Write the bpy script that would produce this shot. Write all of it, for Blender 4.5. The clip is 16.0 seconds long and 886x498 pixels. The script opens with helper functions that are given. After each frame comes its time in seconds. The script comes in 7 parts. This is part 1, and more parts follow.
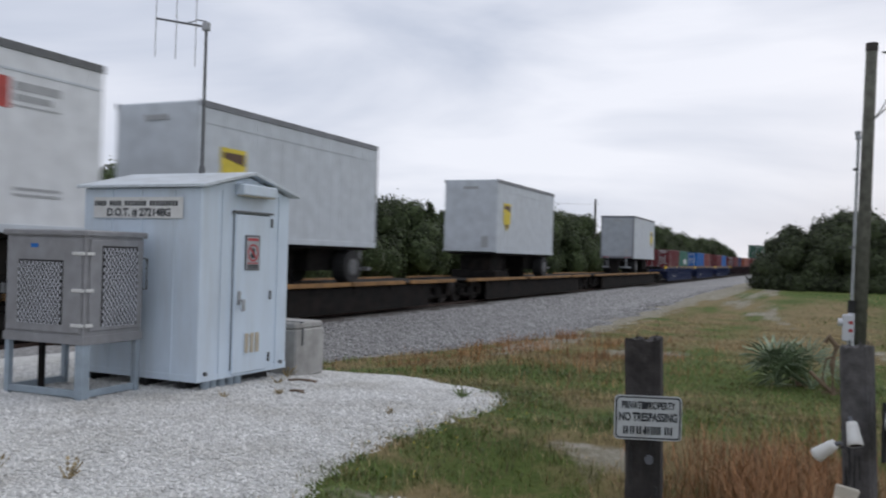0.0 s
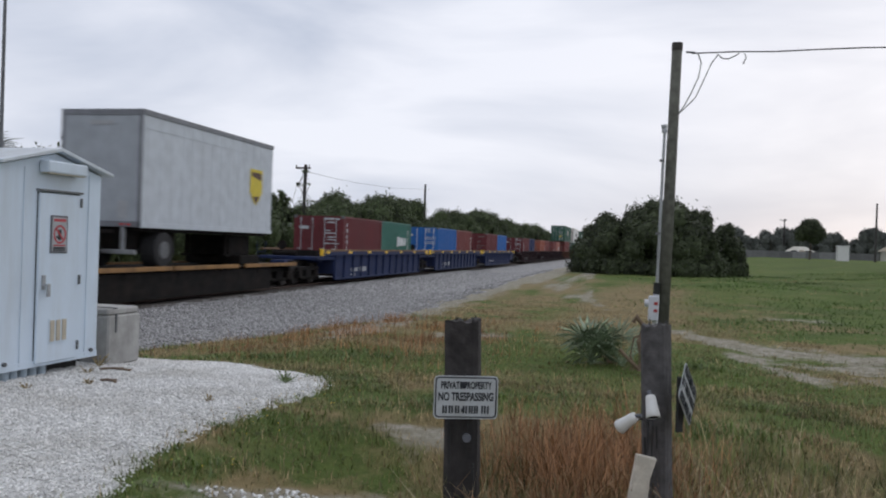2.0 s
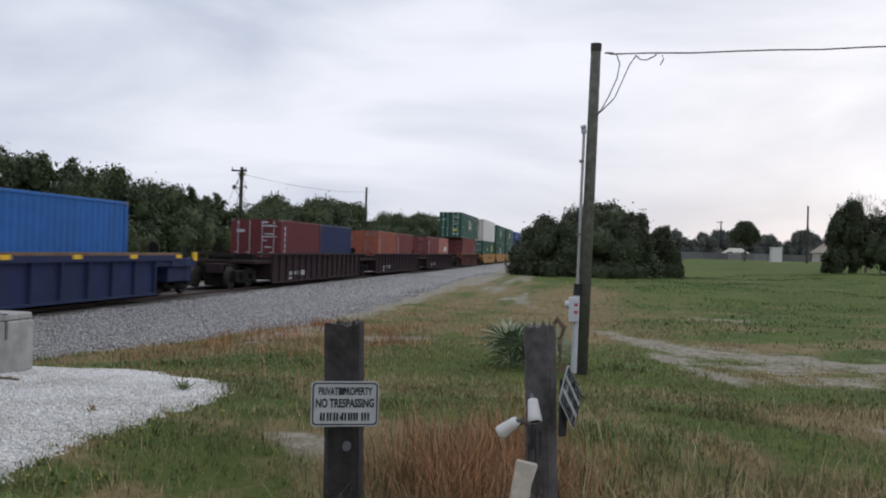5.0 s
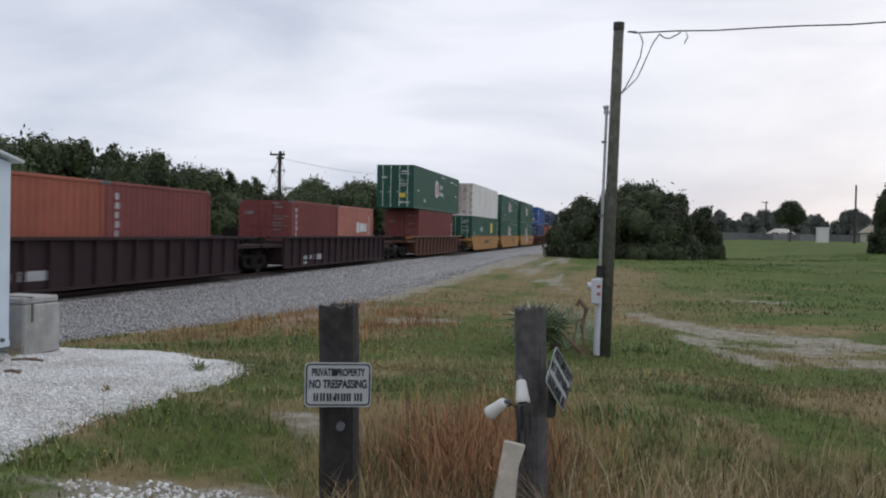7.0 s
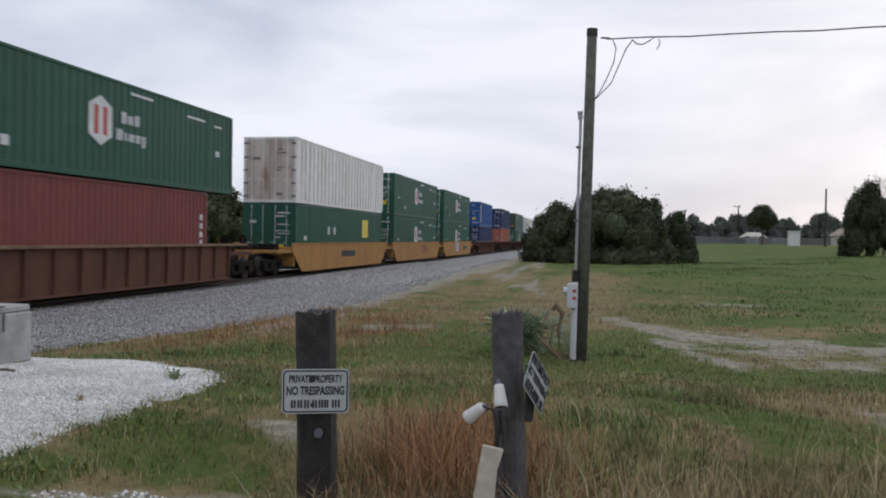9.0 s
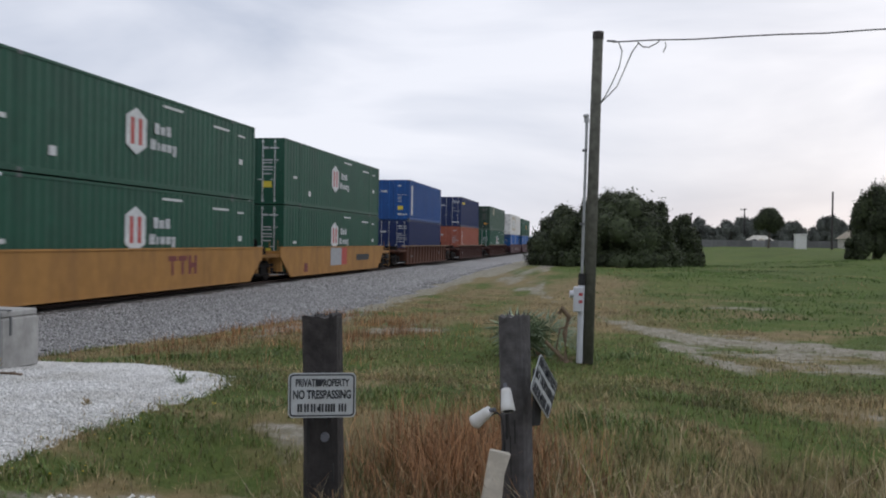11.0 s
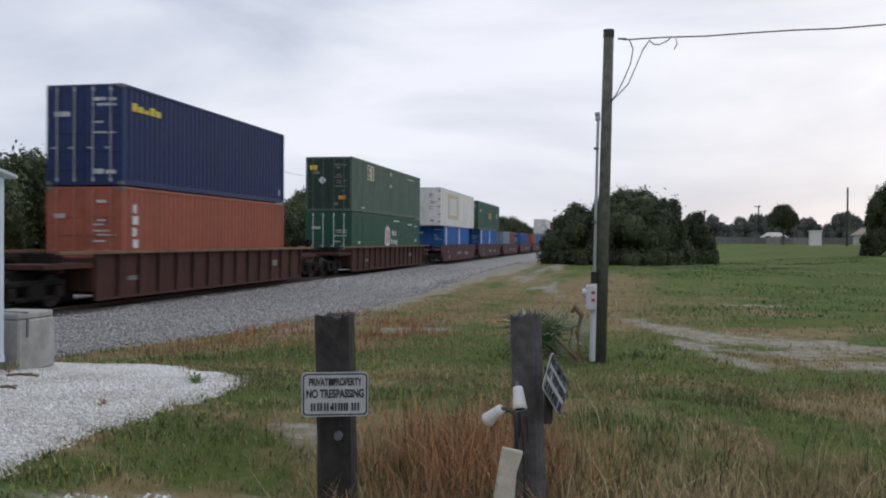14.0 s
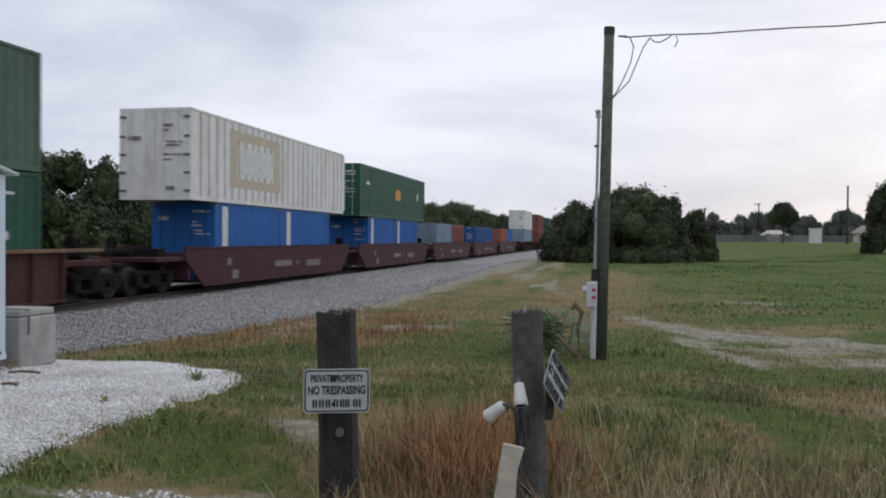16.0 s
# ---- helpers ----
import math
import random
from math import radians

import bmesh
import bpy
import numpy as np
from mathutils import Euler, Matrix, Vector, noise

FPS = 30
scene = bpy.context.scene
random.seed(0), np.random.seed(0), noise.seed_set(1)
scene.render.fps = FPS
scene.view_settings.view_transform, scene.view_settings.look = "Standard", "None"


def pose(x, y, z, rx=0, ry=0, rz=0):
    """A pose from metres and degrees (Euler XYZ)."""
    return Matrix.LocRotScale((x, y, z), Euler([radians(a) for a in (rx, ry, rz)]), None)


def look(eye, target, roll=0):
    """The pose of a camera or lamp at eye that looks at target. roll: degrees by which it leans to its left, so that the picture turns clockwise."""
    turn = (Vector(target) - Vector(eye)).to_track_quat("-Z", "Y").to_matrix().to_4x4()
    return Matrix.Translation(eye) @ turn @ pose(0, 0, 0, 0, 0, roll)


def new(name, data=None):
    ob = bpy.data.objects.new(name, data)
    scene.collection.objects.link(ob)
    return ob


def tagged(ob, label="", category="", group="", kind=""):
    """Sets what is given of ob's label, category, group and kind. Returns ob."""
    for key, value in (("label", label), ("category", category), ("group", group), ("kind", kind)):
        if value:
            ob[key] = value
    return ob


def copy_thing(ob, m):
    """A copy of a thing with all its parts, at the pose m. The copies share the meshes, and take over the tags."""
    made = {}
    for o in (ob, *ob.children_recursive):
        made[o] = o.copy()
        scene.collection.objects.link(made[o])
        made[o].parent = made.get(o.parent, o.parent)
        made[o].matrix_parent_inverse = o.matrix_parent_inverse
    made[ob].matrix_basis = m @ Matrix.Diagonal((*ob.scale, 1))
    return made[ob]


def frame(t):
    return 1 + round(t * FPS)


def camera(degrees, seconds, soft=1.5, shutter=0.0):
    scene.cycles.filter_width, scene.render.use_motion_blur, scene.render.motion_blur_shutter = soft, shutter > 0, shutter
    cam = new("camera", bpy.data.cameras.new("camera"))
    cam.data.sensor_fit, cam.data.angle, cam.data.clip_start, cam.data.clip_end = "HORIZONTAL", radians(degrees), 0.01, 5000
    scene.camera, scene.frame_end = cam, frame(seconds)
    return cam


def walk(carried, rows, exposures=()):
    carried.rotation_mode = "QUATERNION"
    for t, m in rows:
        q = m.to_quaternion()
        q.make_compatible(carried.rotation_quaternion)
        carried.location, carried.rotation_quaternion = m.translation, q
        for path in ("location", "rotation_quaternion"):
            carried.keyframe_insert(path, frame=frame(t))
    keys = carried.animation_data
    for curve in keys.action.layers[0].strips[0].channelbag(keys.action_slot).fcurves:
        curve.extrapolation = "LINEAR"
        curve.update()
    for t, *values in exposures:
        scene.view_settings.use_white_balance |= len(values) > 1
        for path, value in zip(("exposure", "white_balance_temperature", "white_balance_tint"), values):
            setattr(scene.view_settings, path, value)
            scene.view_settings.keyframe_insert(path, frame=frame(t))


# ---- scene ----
cam = camera(54.5, 16.0, soft=2.0, shutter=0.25)
PATH = [
    (0, (0.251, 0.45, 1.536), (-0.557, 2.279, 1.552), 1.6),
    (0.5, (0.256, 0.464, 1.537), (-0.346, 2.371, 1.525), 1.3),
    (1, (0.261, 0.465, 1.538), (-0.268, 2.394, 1.524), 1.7),
    (1.5, (0.281, 0.475, 1.537), (-0.235, 2.408, 1.529), 1.6),
    (2, (0.303, 0.481, 1.531), (-0.133, 2.434, 1.522), 1.9),
    (2.5, (0.301, 0.497, 1.524), (-0.046, 2.467, 1.529), 1.8),
    (3, (0.371, 0.522, 1.525), (0.11, 2.505, 1.518), 1.1),
    (3.2, (0.422, 0.541, 1.522), (0.123, 2.518, 1.515), 1.5),
    (5.5, (0.757, 0.81, 1.519), (0.437, 2.785, 1.522), 1.7),
    (6, (0.866, 0.807, 1.523), (0.489, 2.771, 1.484), 1.4),
    (6.5, (0.955, 0.813, 1.525), (0.53, 2.766, 1.47), 1.4),
    (7, (1.003, 0.815, 1.529), (0.597, 2.773, 1.488), 1.3),
    (7.5, (1.011, 0.819, 1.529), (0.695, 2.793, 1.49), 1.9),
    (8, (1.008, 0.814, 1.525), (0.693, 2.789, 1.496), 1.5),
    (8.5, (1.005, 0.806, 1.527), (0.677, 2.779, 1.504), 1.2),
    (9, (0.998, 0.805, 1.524), (0.647, 2.774, 1.498), 0.9),
    (11.5, (0.989, 0.816, 1.525), (0.623, 2.782, 1.514), 0.8),
    (12, (0.999, 0.808, 1.525), (0.629, 2.773, 1.522), 0.7),
    (12.5, (0.999, 0.804, 1.524), (0.619, 2.768, 1.515), 0.7),
    (13, (1.004, 0.801, 1.526), (0.613, 2.762, 1.515), 0.7),
    (13.5, (1.002, 0.797, 1.525), (0.593, 2.754, 1.515), 0.4),
    (14, (1.004, 0.792, 1.524), (0.611, 2.753, 1.504), 0.4),
    (14.5, (1.001, 0.786, 1.523), (0.601, 2.746, 1.5), 0.3),
    (15, (0.999, 0.77, 1.522), (0.599, 2.729, 1.499), 0.3),
    (15.5, (0.997, 0.775, 1.518), (0.604, 2.736, 1.494), 0.4),
    (16, (0.999, 0.778, 1.518), (0.606, 2.738, 1.493), 0.4),
]
walk(cam, [(t, look(eye, target, roll)) for t, eye, target, roll in PATH])

# ---- light: an overcast evening sky, the low sun behind cloud ----
world = bpy.data.worlds.new("overcast_sky")
scene.world = world
world.use_nodes = True
wn, wl = world.node_tree.nodes, world.node_tree.links
wn.clear()
w_out = wn.new("ShaderNodeOutputWorld")
w_bg = wn.new("ShaderNodeBackground")
w_sky = wn.new("ShaderNodeTexSky")
w_sky.sky_type = "NISHITA"
w_sky.sun_disc = False
w_sky.sun_elevation = radians(12)
w_sky.sun_rotation = radians(14)
w_co = wn.new("ShaderNodeTexCoord")
w_map = wn.new("ShaderNodeMapping")
w_map.inputs["Scale"].default_value = (1.0, 1.0, 3.6)
w_noise = wn.new("ShaderNodeTexNoise")
w_noise.inputs["Scale"].default_value = 2.1
w_noise.inputs["Detail"].default_value = 5.0
w_noise.inputs["Roughness"].default_value = 0.5
w_noise.inputs["Distortion"].default_value = 0.35
w_ramp = wn.new("ShaderNodeValToRGB")
w_ramp.color_ramp.elements[0].position = 0.34
w_ramp.color_ramp.elements[0].color = (0.565, 0.618, 0.745, 1)
w_ramp.color_ramp.elements[1].position = 0.62
w_ramp.color_ramp.elements[1].color = (0.88, 0.905, 1.0, 1)
w_scale = wn.new("ShaderNodeVectorMath")
w_scale.operation = "SCALE"
w_scale.inputs["Scale"].default_value = 0.10
w_mix = wn.new("ShaderNodeMix")
w_mix.data_type = "RGBA"
w_mix.inputs[0].default_value = 0.96
wl.new(w_co.outputs["Generated"], w_map.inputs["Vector"])
wl.new(w_map.outputs["Vector"], w_noise.inputs["Vector"])
wl.new(w_noise.outputs["Fac"], w_ramp.inputs["Fac"])
wl.new(w_sky.outputs["Color"], w_scale.inputs[0])
wl.new(w_scale.outputs["Vector"], w_mix.inputs[6])
wl.new(w_ramp.outputs["Color"], w_mix.inputs[7])
wl.new(w_mix.outputs[2], w_bg.inputs["Color"])
wl.new(w_bg.outputs["Background"], w_out.inputs["Surface"])
w_bg.inputs["Strength"].default_value = 1.0

sun_data = bpy.data.lights.new("sun", "SUN")
sun_data.energy = 0.5
sun_data.angle = radians(40)
sun_data.color = (1.0, 0.93, 0.84)
sun = new("sun", sun_data)
sun.matrix_world = look((30, 60, 60), (0, 0, 0))

# ---- materials ----


def mat(name, colour, rough=0.7, vary=0.25, scale=6.0, metal=0.0, bump=0.2, bump_scale=40.0, dirt=None, dirt_amount=0.5,
        dirt_scale=1.2, dirt_stretch=(1, 1, 1), island=0.0, each=0.0, spec=0.5):
    """Colour with fine grain, broad stains, relief and a shift from piece to piece."""
    m = bpy.data.materials.new(name)
    m.use_nodes = True
    n, l = m.node_tree.nodes, m.node_tree.links
    b = n["Principled BSDF"]
    b.inputs["Roughness"].default_value = rough
    b.inputs["Metallic"].default_value = metal
    b.inputs["Specular IOR Level"].default_value = spec
    co = n.new("ShaderNodeTexCoord")
    grain = n.new("ShaderNodeTexNoise")
    grain.inputs["Scale"].default_value = scale
    grain.inputs["Detail"].default_value = 5
    l.new(co.outputs["Object"], grain.inputs["Vector"])
    ramp = n.new("ShaderNodeValToRGB")
    ramp.color_ramp.elements[0].position, ramp.color_ramp.elements[1].position = 0.3, 0.7
    lo, hi = 1 - vary, 1 + vary
    ramp.color_ramp.elements[0].color = (*[c * lo for c in colour], 1)
    ramp.color_ramp.elements[1].color = (*[min(1, c * hi) for c in colour], 1)
    l.new(grain.outputs["Fac"], ramp.inputs["Fac"])
    result = ramp.outputs["Color"]
    if dirt:
        sm = n.new("ShaderNodeMapping")
        sm.inputs["Scale"].default_value = dirt_stretch
        l.new(co.outputs["Object"], sm.inputs["Vector"])
        st = n.new("ShaderNodeTexNoise")
        st.inputs["Scale"].default_value = dirt_scale
        st.inputs["Detail"].default_value = 7
        st.inputs["Roughness"].default_value = 0.65
        l.new(sm.outputs["Vector"], st.inputs["Vector"])
        cut = n.new("ShaderNodeMapRange")
        cut.inputs["From Min"].default_value, cut.inputs["From Max"].default_value = 0.45, 0.72
        cut.inputs["To Max"].default_value = dirt_amount
        l.new(st.outputs["Fac"], cut.inputs["Value"])
        mx = n.new("ShaderNodeMix")
        mx.data_type = "RGBA"
        l.new(cut.outputs["Result"], mx.inputs[0])
        l.new(result, mx.inputs[6])
        mx.inputs[7].default_value = (*dirt, 1)
        result = mx.outputs[2]
    if island or each:
        src = n.new("ShaderNodeNewGeometry").outputs["Random Per Island"] if island else n.new("ShaderNodeObjectInfo").outputs["Random"]
        rng = n.new("ShaderNodeMapRange")
        k = island or each
        rng.inputs["To Min"].default_value, rng.inputs["To Max"].default_value = 1 - k, 1 + k
        l.new(src, rng.inputs["Value"])
        mul = n.new("ShaderNodeVectorMath")
        mul.operation = "SCALE"
        l.new(result, mul.inputs[0])
        l.new(rng.outputs["Result"], mul.inputs["Scale"])
        result = mul.outputs["Vector"]
    l.new(result, b.inputs["Base Color"])
    if bump:
        bn = n.new("ShaderNodeTexNoise")
        bn.inputs["Scale"].default_value = bump_scale
        bn.inputs["Detail"].default_value = 3
        l.new(co.outputs["Object"], bn.inputs["Vector"])
        bp = n.new("ShaderNodeBump")
        bp.inputs["Strength"].default_value = bump
        bp.inputs["Distance"].default_value = 0.01
        l.new(bn.outputs["Fac"], bp.inputs["Height"])
        l.new(bp.outputs["Normal"], b.inputs["Normal"])
    return m


RUST = (0.12, 0.055, 0.03)
GRIME = (0.045, 0.04, 0.035)


def paint(name, colour, rough=0.5, dirt=GRIME, amount=0.45, spec=0.3):
    return mat(name, colour, rough, vary=0.1, scale=2.5, bump=0.05, bump_scale=25, dirt=dirt, dirt_amount=amount, dirt_scale=0.9,
               dirt_stretch=(1.5, 1.5, 0.35), spec=0.15 if name.startswith("well") else spec)


M = dict(
    leaf=mat("leaf", (0.056, 0.076, 0.030), 0.65, 0.35, 0.5, bump=0, island=0.65, spec=0.3),
    leaf_dark=mat("leaf_dark", (0.042, 0.054, 0.024), 0.65, 0.35, 0.5, bump=0, island=0.6, spec=0.3),
    # paler, greyer leaf for the far trees: distance haze mixed into the colour
    leaf_hazed=mat("leaf_hazed", (0.095, 0.105, 0.09), 0.8, 0.25, 0.3, bump=0, island=0.35),
    palmetto=mat("palmetto_leaf", (0.190, 0.245, 0.150), 0.5, 0.3, 3, bump=0, island=0.35),
    palm=mat("palm_leaf", (0.035, 0.05, 0.025), 0.6, 0.3, 3, bump=0, island=0.35),
    thatch=mat("dead_frond", (0.16, 0.11, 0.065), 0.85, 0.3, 4, bump=0, island=0.35),
    bark=mat("bark", (0.09, 0.075, 0.06), 0.9, 0.35, 9, bump=0.6, bump_scale=30),
    twig=mat("bare_twig", (0.17, 0.14, 0.12), 0.9, 0.3, 4, bump=0),
    blade=mat("grass_blade", (0.134, 0.146, 0.042), 0.7, 0.4, 0.8, bump=0, island=0.7),
    field=mat("field_grass_blade", (0.074, 0.134, 0.023), 0.7, 0.4, 0.12, bump=0, island=0.55),
    dry=mat("dry_grass", (0.31, 0.24, 0.125), 0.8, 0.4, 0.7, bump=0, island=0.65),
    stem=mat("pale_seed_stem", (0.46, 0.39, 0.25), 0.8, 0.2, 0.7, bump=0, island=0.3),
    russet=mat("russet_grass", (0.32, 0.17, 0.080), 0.8, 0.4, 0.7, bump=0, island=0.65),
    weed=mat("weed_leaf", (0.115, 0.17, 0.038), 0.55, 0.3, 1.5, bump=0, island=0.4),
    flower=mat("yellow_petal", (0.75, 0.55, 0.04), 0.6, 0.1, 5, bump=0),
    pad=mat("white_gravel_bed", (0.56, 0.56, 0.545), 0.9, 0.35, 55, bump=1.0, bump_scale=45, dirt=(0.33, 0.32, 0.29), dirt_amount=0.6, dirt_scale=1.1),
    pad_stone=mat("white_stone", (0.69, 0.685, 0.665), 0.85, 0.15, 20, bump=0.2, island=0.26, dirt=(0.36, 0.34, 0.29), dirt_amount=0.6, dirt_scale=0.9),
    ballast=mat("ballast_bed", (0.23, 0.23, 0.232), 0.95, 0.6, 16, bump=1.0, bump_scale=14, dirt=(0.36, 0.34, 0.31), dirt_amount=0.75, dirt_scale=0.5),
    # oily stone, darkened further by the train's shade put into the colour
    oily=mat("shaded_oily_ballast", (0.060, 0.054, 0.050), 0.95, 0.5, 16, bump=1.0, bump_scale=20, dirt=(0.11, 0.095, 0.085), dirt_amount=0.6, dirt_scale=0.8, spec=0.2),
    ballast_stone=mat("ballast_stone", (0.31, 0.305, 0.30), 0.9, 0.2, 15, bump=0.2, island=0.42),
    tie=mat("old_timber_tie", (0.035, 0.029, 0.026), 0.95, 0.4, 12, bump=0.6),
    rail=mat("rail_steel", (0.07, 0.045, 0.035), 0.75, 0.3, 8, metal=0.2, bump=0.2),
    timber=mat("weathered_timber", (0.036, 0.032, 0.031), 0.95, 0.4, 14, bump=0.9, bump_scale=26, dirt=(0.016, 0.015, 0.014), dirt_amount=0.95, dirt_scale=2.6, dirt_stretch=(2.2, 2.2, 0.45)),
    timber_grey=mat("grey_timber", (0.088, 0.084, 0.085), 0.95, 0.35, 14, bump=0.9, bump_scale=26, dirt=(0.045, 0.04, 0.038), dirt_amount=0.8, dirt_scale=3, dirt_stretch=(2.2, 2.2, 0.4)),
    pole=mat("pole_wood", (0.105, 0.105, 0.085), 0.9, 0.3, 12, bump=0.6, bump_scale=35, dirt=(0.05, 0.045, 0.035), dirt_amount=0.6, dirt_scale=1.2, dirt_stretch=(4, 4, 0.3)),
    creosote=mat("creosoted_wood", (0.045, 0.04, 0.037), 0.9, 0.3, 12, bump=0.4),
    sign_white=mat("sign_enamel", (0.47, 0.50, 0.51), 0.4, 0.06, 3, bump=0.02, dirt=(0.3, 0.28, 0.26), dirt_amount=0.5, dirt_scale=6),
    sign_black=mat("sign_ink", (0.016, 0.02, 0.026), 0.6, 0.2, 20, bump=0),
    sign_red=mat("sign_red", (0.40, 0.05, 0.06), 0.5, 0.15, 10, bump=0),
    sign_grey=mat("sign_back", (0.10, 0.105, 0.12), 0.5, 0.15, 10, bump=0),
    hut=mat("pale_blue_steel", (0.60, 0.69, 0.78), 0.42, 0.04, 2.5, bump=0.03, bump_scale=12, dirt=(0.42, 0.44, 0.44), dirt_amount=0.45, dirt_scale=1.0, dirt_stretch=(2.5, 2.5, 0.4)),
    hut_roof=mat("hut_roof_steel", (0.56, 0.61, 0.65), 0.5, 0.08, 3, bump=0.05, dirt=(0.28, 0.27, 0.25), dirt_amount=0.5, dirt_scale=2),
    dark_gap=mat("dark_rubber", (0.02, 0.02, 0.02), 0.8, 0.2, 10, bump=0.1),
    vent=mat("vent_tan", (0.45, 0.40, 0.31), 0.7, 0.15, 9, bump=0.1),
    steel=mat("galvanised_steel", (0.36, 0.375, 0.39), 0.5, 0.15, 7, metal=0.35, bump=0.08, dirt=(0.22, 0.2, 0.18), dirt_amount=0.4, dirt_scale=3),
    steel_dark=mat("dull_steel", (0.14, 0.145, 0.15), 0.6, 0.2, 8, metal=0.4, bump=0.1),
    cab=mat("cabinet_aluminium", (0.285, 0.285, 0.295), 0.5, 0.12, 7, metal=0.25, bump=0.06, dirt=(0.2, 0.19, 0.18), dirt_amount=0.5, dirt_scale=2.2, dirt_stretch=(1, 1, 0.5)),
    cab_legs=mat("cabinet_legs", (0.30, 0.36, 0.41), 0.55, 0.12, 7, bump=0.08, dirt=(0.2, 0.2, 0.19), dirt_amount=0.4),
    concrete=mat("cast_concrete", (0.37, 0.365, 0.35), 0.9, 0.14, 9, bump=0.3, bump_scale=60, dirt=(0.16, 0.155, 0.14), dirt_amount=0.65, dirt_scale=1.6, dirt_stretch=(1, 1, 0.5)),
    plastic=mat("white_plastic", (0.68, 0.68, 0.66), 0.45, 0.06, 6, bump=0.03, dirt=(0.4, 0.37, 0.32), dirt_amount=0.4, dirt_scale=7),
    stake=mat("limewashed_stake", (0.56, 0.52, 0.44), 0.85, 0.15, 12, bump=0.3, dirt=(0.3, 0.26, 0.2), dirt_amount=0.6, dirt_scale=7),
    pvc=mat("pale_conduit", (0.55, 0.56, 0.60), 0.45, 0.06, 6, bump=0.02, dirt=(0.35, 0.34, 0.32), dirt_amount=0.4),
    cable=mat("cable_black", (0.03, 0.03, 0.032), 0.6, 0.2, 8, bump=0),
    glass_dark=mat("lamp_lens", (0.03, 0.03, 0.03), 0.15, 0.1, 8, bump=0),
    wall_pale=mat("pale_stucco", (0.50, 0.48, 0.42), 0.9, 0.12, 2, bump=0.2, dirt=(0.3, 0.28, 0.24), dirt_amount=0.5),
    roof_tan=mat("tan_shingle", (0.30, 0.26, 0.20), 0.9, 0.2, 3, bump=0.3),
    fence_grey=mat("grey_fence_board", (0.17, 0.17, 0.17), 0.9, 0.15, 2, bump=0.2, each=0.3),
    litter=mat("dead_twig", (0.17, 0.12, 0.08), 0.9, 0.3, 9, bump=0.3),
    tyre=mat("tyre_rubber", (0.018, 0.018, 0.019), 0.85, 0.2, 9, bump=0.2),
    under=mat("underframe_black", (0.014, 0.013, 0.0125), 0.95, 0.35, 4, bump=0.2, dirt=(0.035, 0.025, 0.02), dirt_amount=0.5, dirt_scale=1.5, spec=0.15),
    wheel=mat("wheel_steel", (0.03, 0.025, 0.022), 0.75, 0.3, 7, metal=0.2, bump=0.1),
    well_black=paint("well_car_black_brown", (0.034, 0.021, 0.024), 0.75, (0.062, 0.040, 0.038), 0.5),
    well_brown=paint("well_car_brown", (0.078, 0.036, 0.029), 0.7, (0.030, 0.022, 0.020), 0.75),
    well_rust=paint("well_car_rust", (0.115, 0.052, 0.034), 0.7, (0.045, 0.030, 0.026), 0.7),
    well_edge=paint("worn_top_chord", (0.20, 0.125, 0.075), 0.75, (0.075, 0.045, 0.03), 0.8),
    well_maroon=paint("well_car_maroon", (0.070, 0.030, 0.034), 0.65, (0.05, 0.035, 0.035), 0.5),
    well_yellow=paint("well_car_ochre", (0.38, 0.20, 0.065), 0.65, (0.17, 0.095, 0.05), 0.6),
    well_blue=paint("well_car_blue", (0.022, 0.034, 0.092), 0.6, (0.03, 0.03, 0.04), 0.6),
    deck=paint("deck_ochre", (0.30, 0.165, 0.065), 0.75, (0.07, 0.045, 0.03), 0.85),
    marker=mat("reflector_yellow", (0.80, 0.50, 0.03), 0.4, 0.06, 5, bump=0),
    ink_white=mat("stencil_white", (0.60, 0.62, 0.62), 0.6, 0.15, 5, bump=0),
    ink_orange=mat("decal_orange", (0.62, 0.28, 0.04), 0.6, 0.15, 5, bump=0),
    ink_yellow=mat("decal_yellow", (0.66, 0.52, 0.05), 0.6, 0.12, 5, bump=0),
    ink_brown=mat("decal_brown", (0.10, 0.05, 0.03), 0.6, 0.12, 5, bump=0),
    ink_maroon=mat("decal_maroon", (0.16, 0.035, 0.03), 0.6, 0.12, 5, bump=0),
    ink_red=mat("decal_red", (0.42, 0.06, 0.05), 0.6, 0.15, 5, bump=0),
    ink_grey=mat("decal_grey", (0.36, 0.37, 0.38), 0.6, 0.12, 5, bump=0),
    ink_dim=mat("worn_stencil", (0.19, 0.17, 0.16), 0.7, 0.3, 5, bump=0),
    ink_tan=mat("decal_tan", (0.50, 0.44, 0.33), 0.6, 0.15, 3, bump=0),
    c_green=paint("container_green", (0.017, 0.084, 0.052), 0.5, (0.022, 0.045, 0.035), 0.45),
    c_olive=paint("container_faded_green", (0.085, 0.135, 0.10), 0.6, (0.04, 0.05, 0.04), 0.55),
    # door green of the faded container, darkened for the shade on its end
    c_green_shade=paint("container_shaded_green", (0.022, 0.045, 0.034), 0.6, (0.03, 0.035, 0.03), 0.5),
    ink_pale=mat("worn_white_paint", (0.46, 0.48, 0.49), 0.6, 0.3, 6, bump=0),
    c_seagreen=paint("container_sea_green", (0.05, 0.17, 0.13), 0.55, (0.04, 0.07, 0.06), 0.4),
    c_oxblood=paint("container_oxblood", (0.145, 0.030, 0.034), 0.55, (0.07, 0.03, 0.03), 0.4),
    c_red=paint("container_brick_red", (0.205, 0.055, 0.050), 0.55, (0.12, 0.04, 0.038), 0.45),
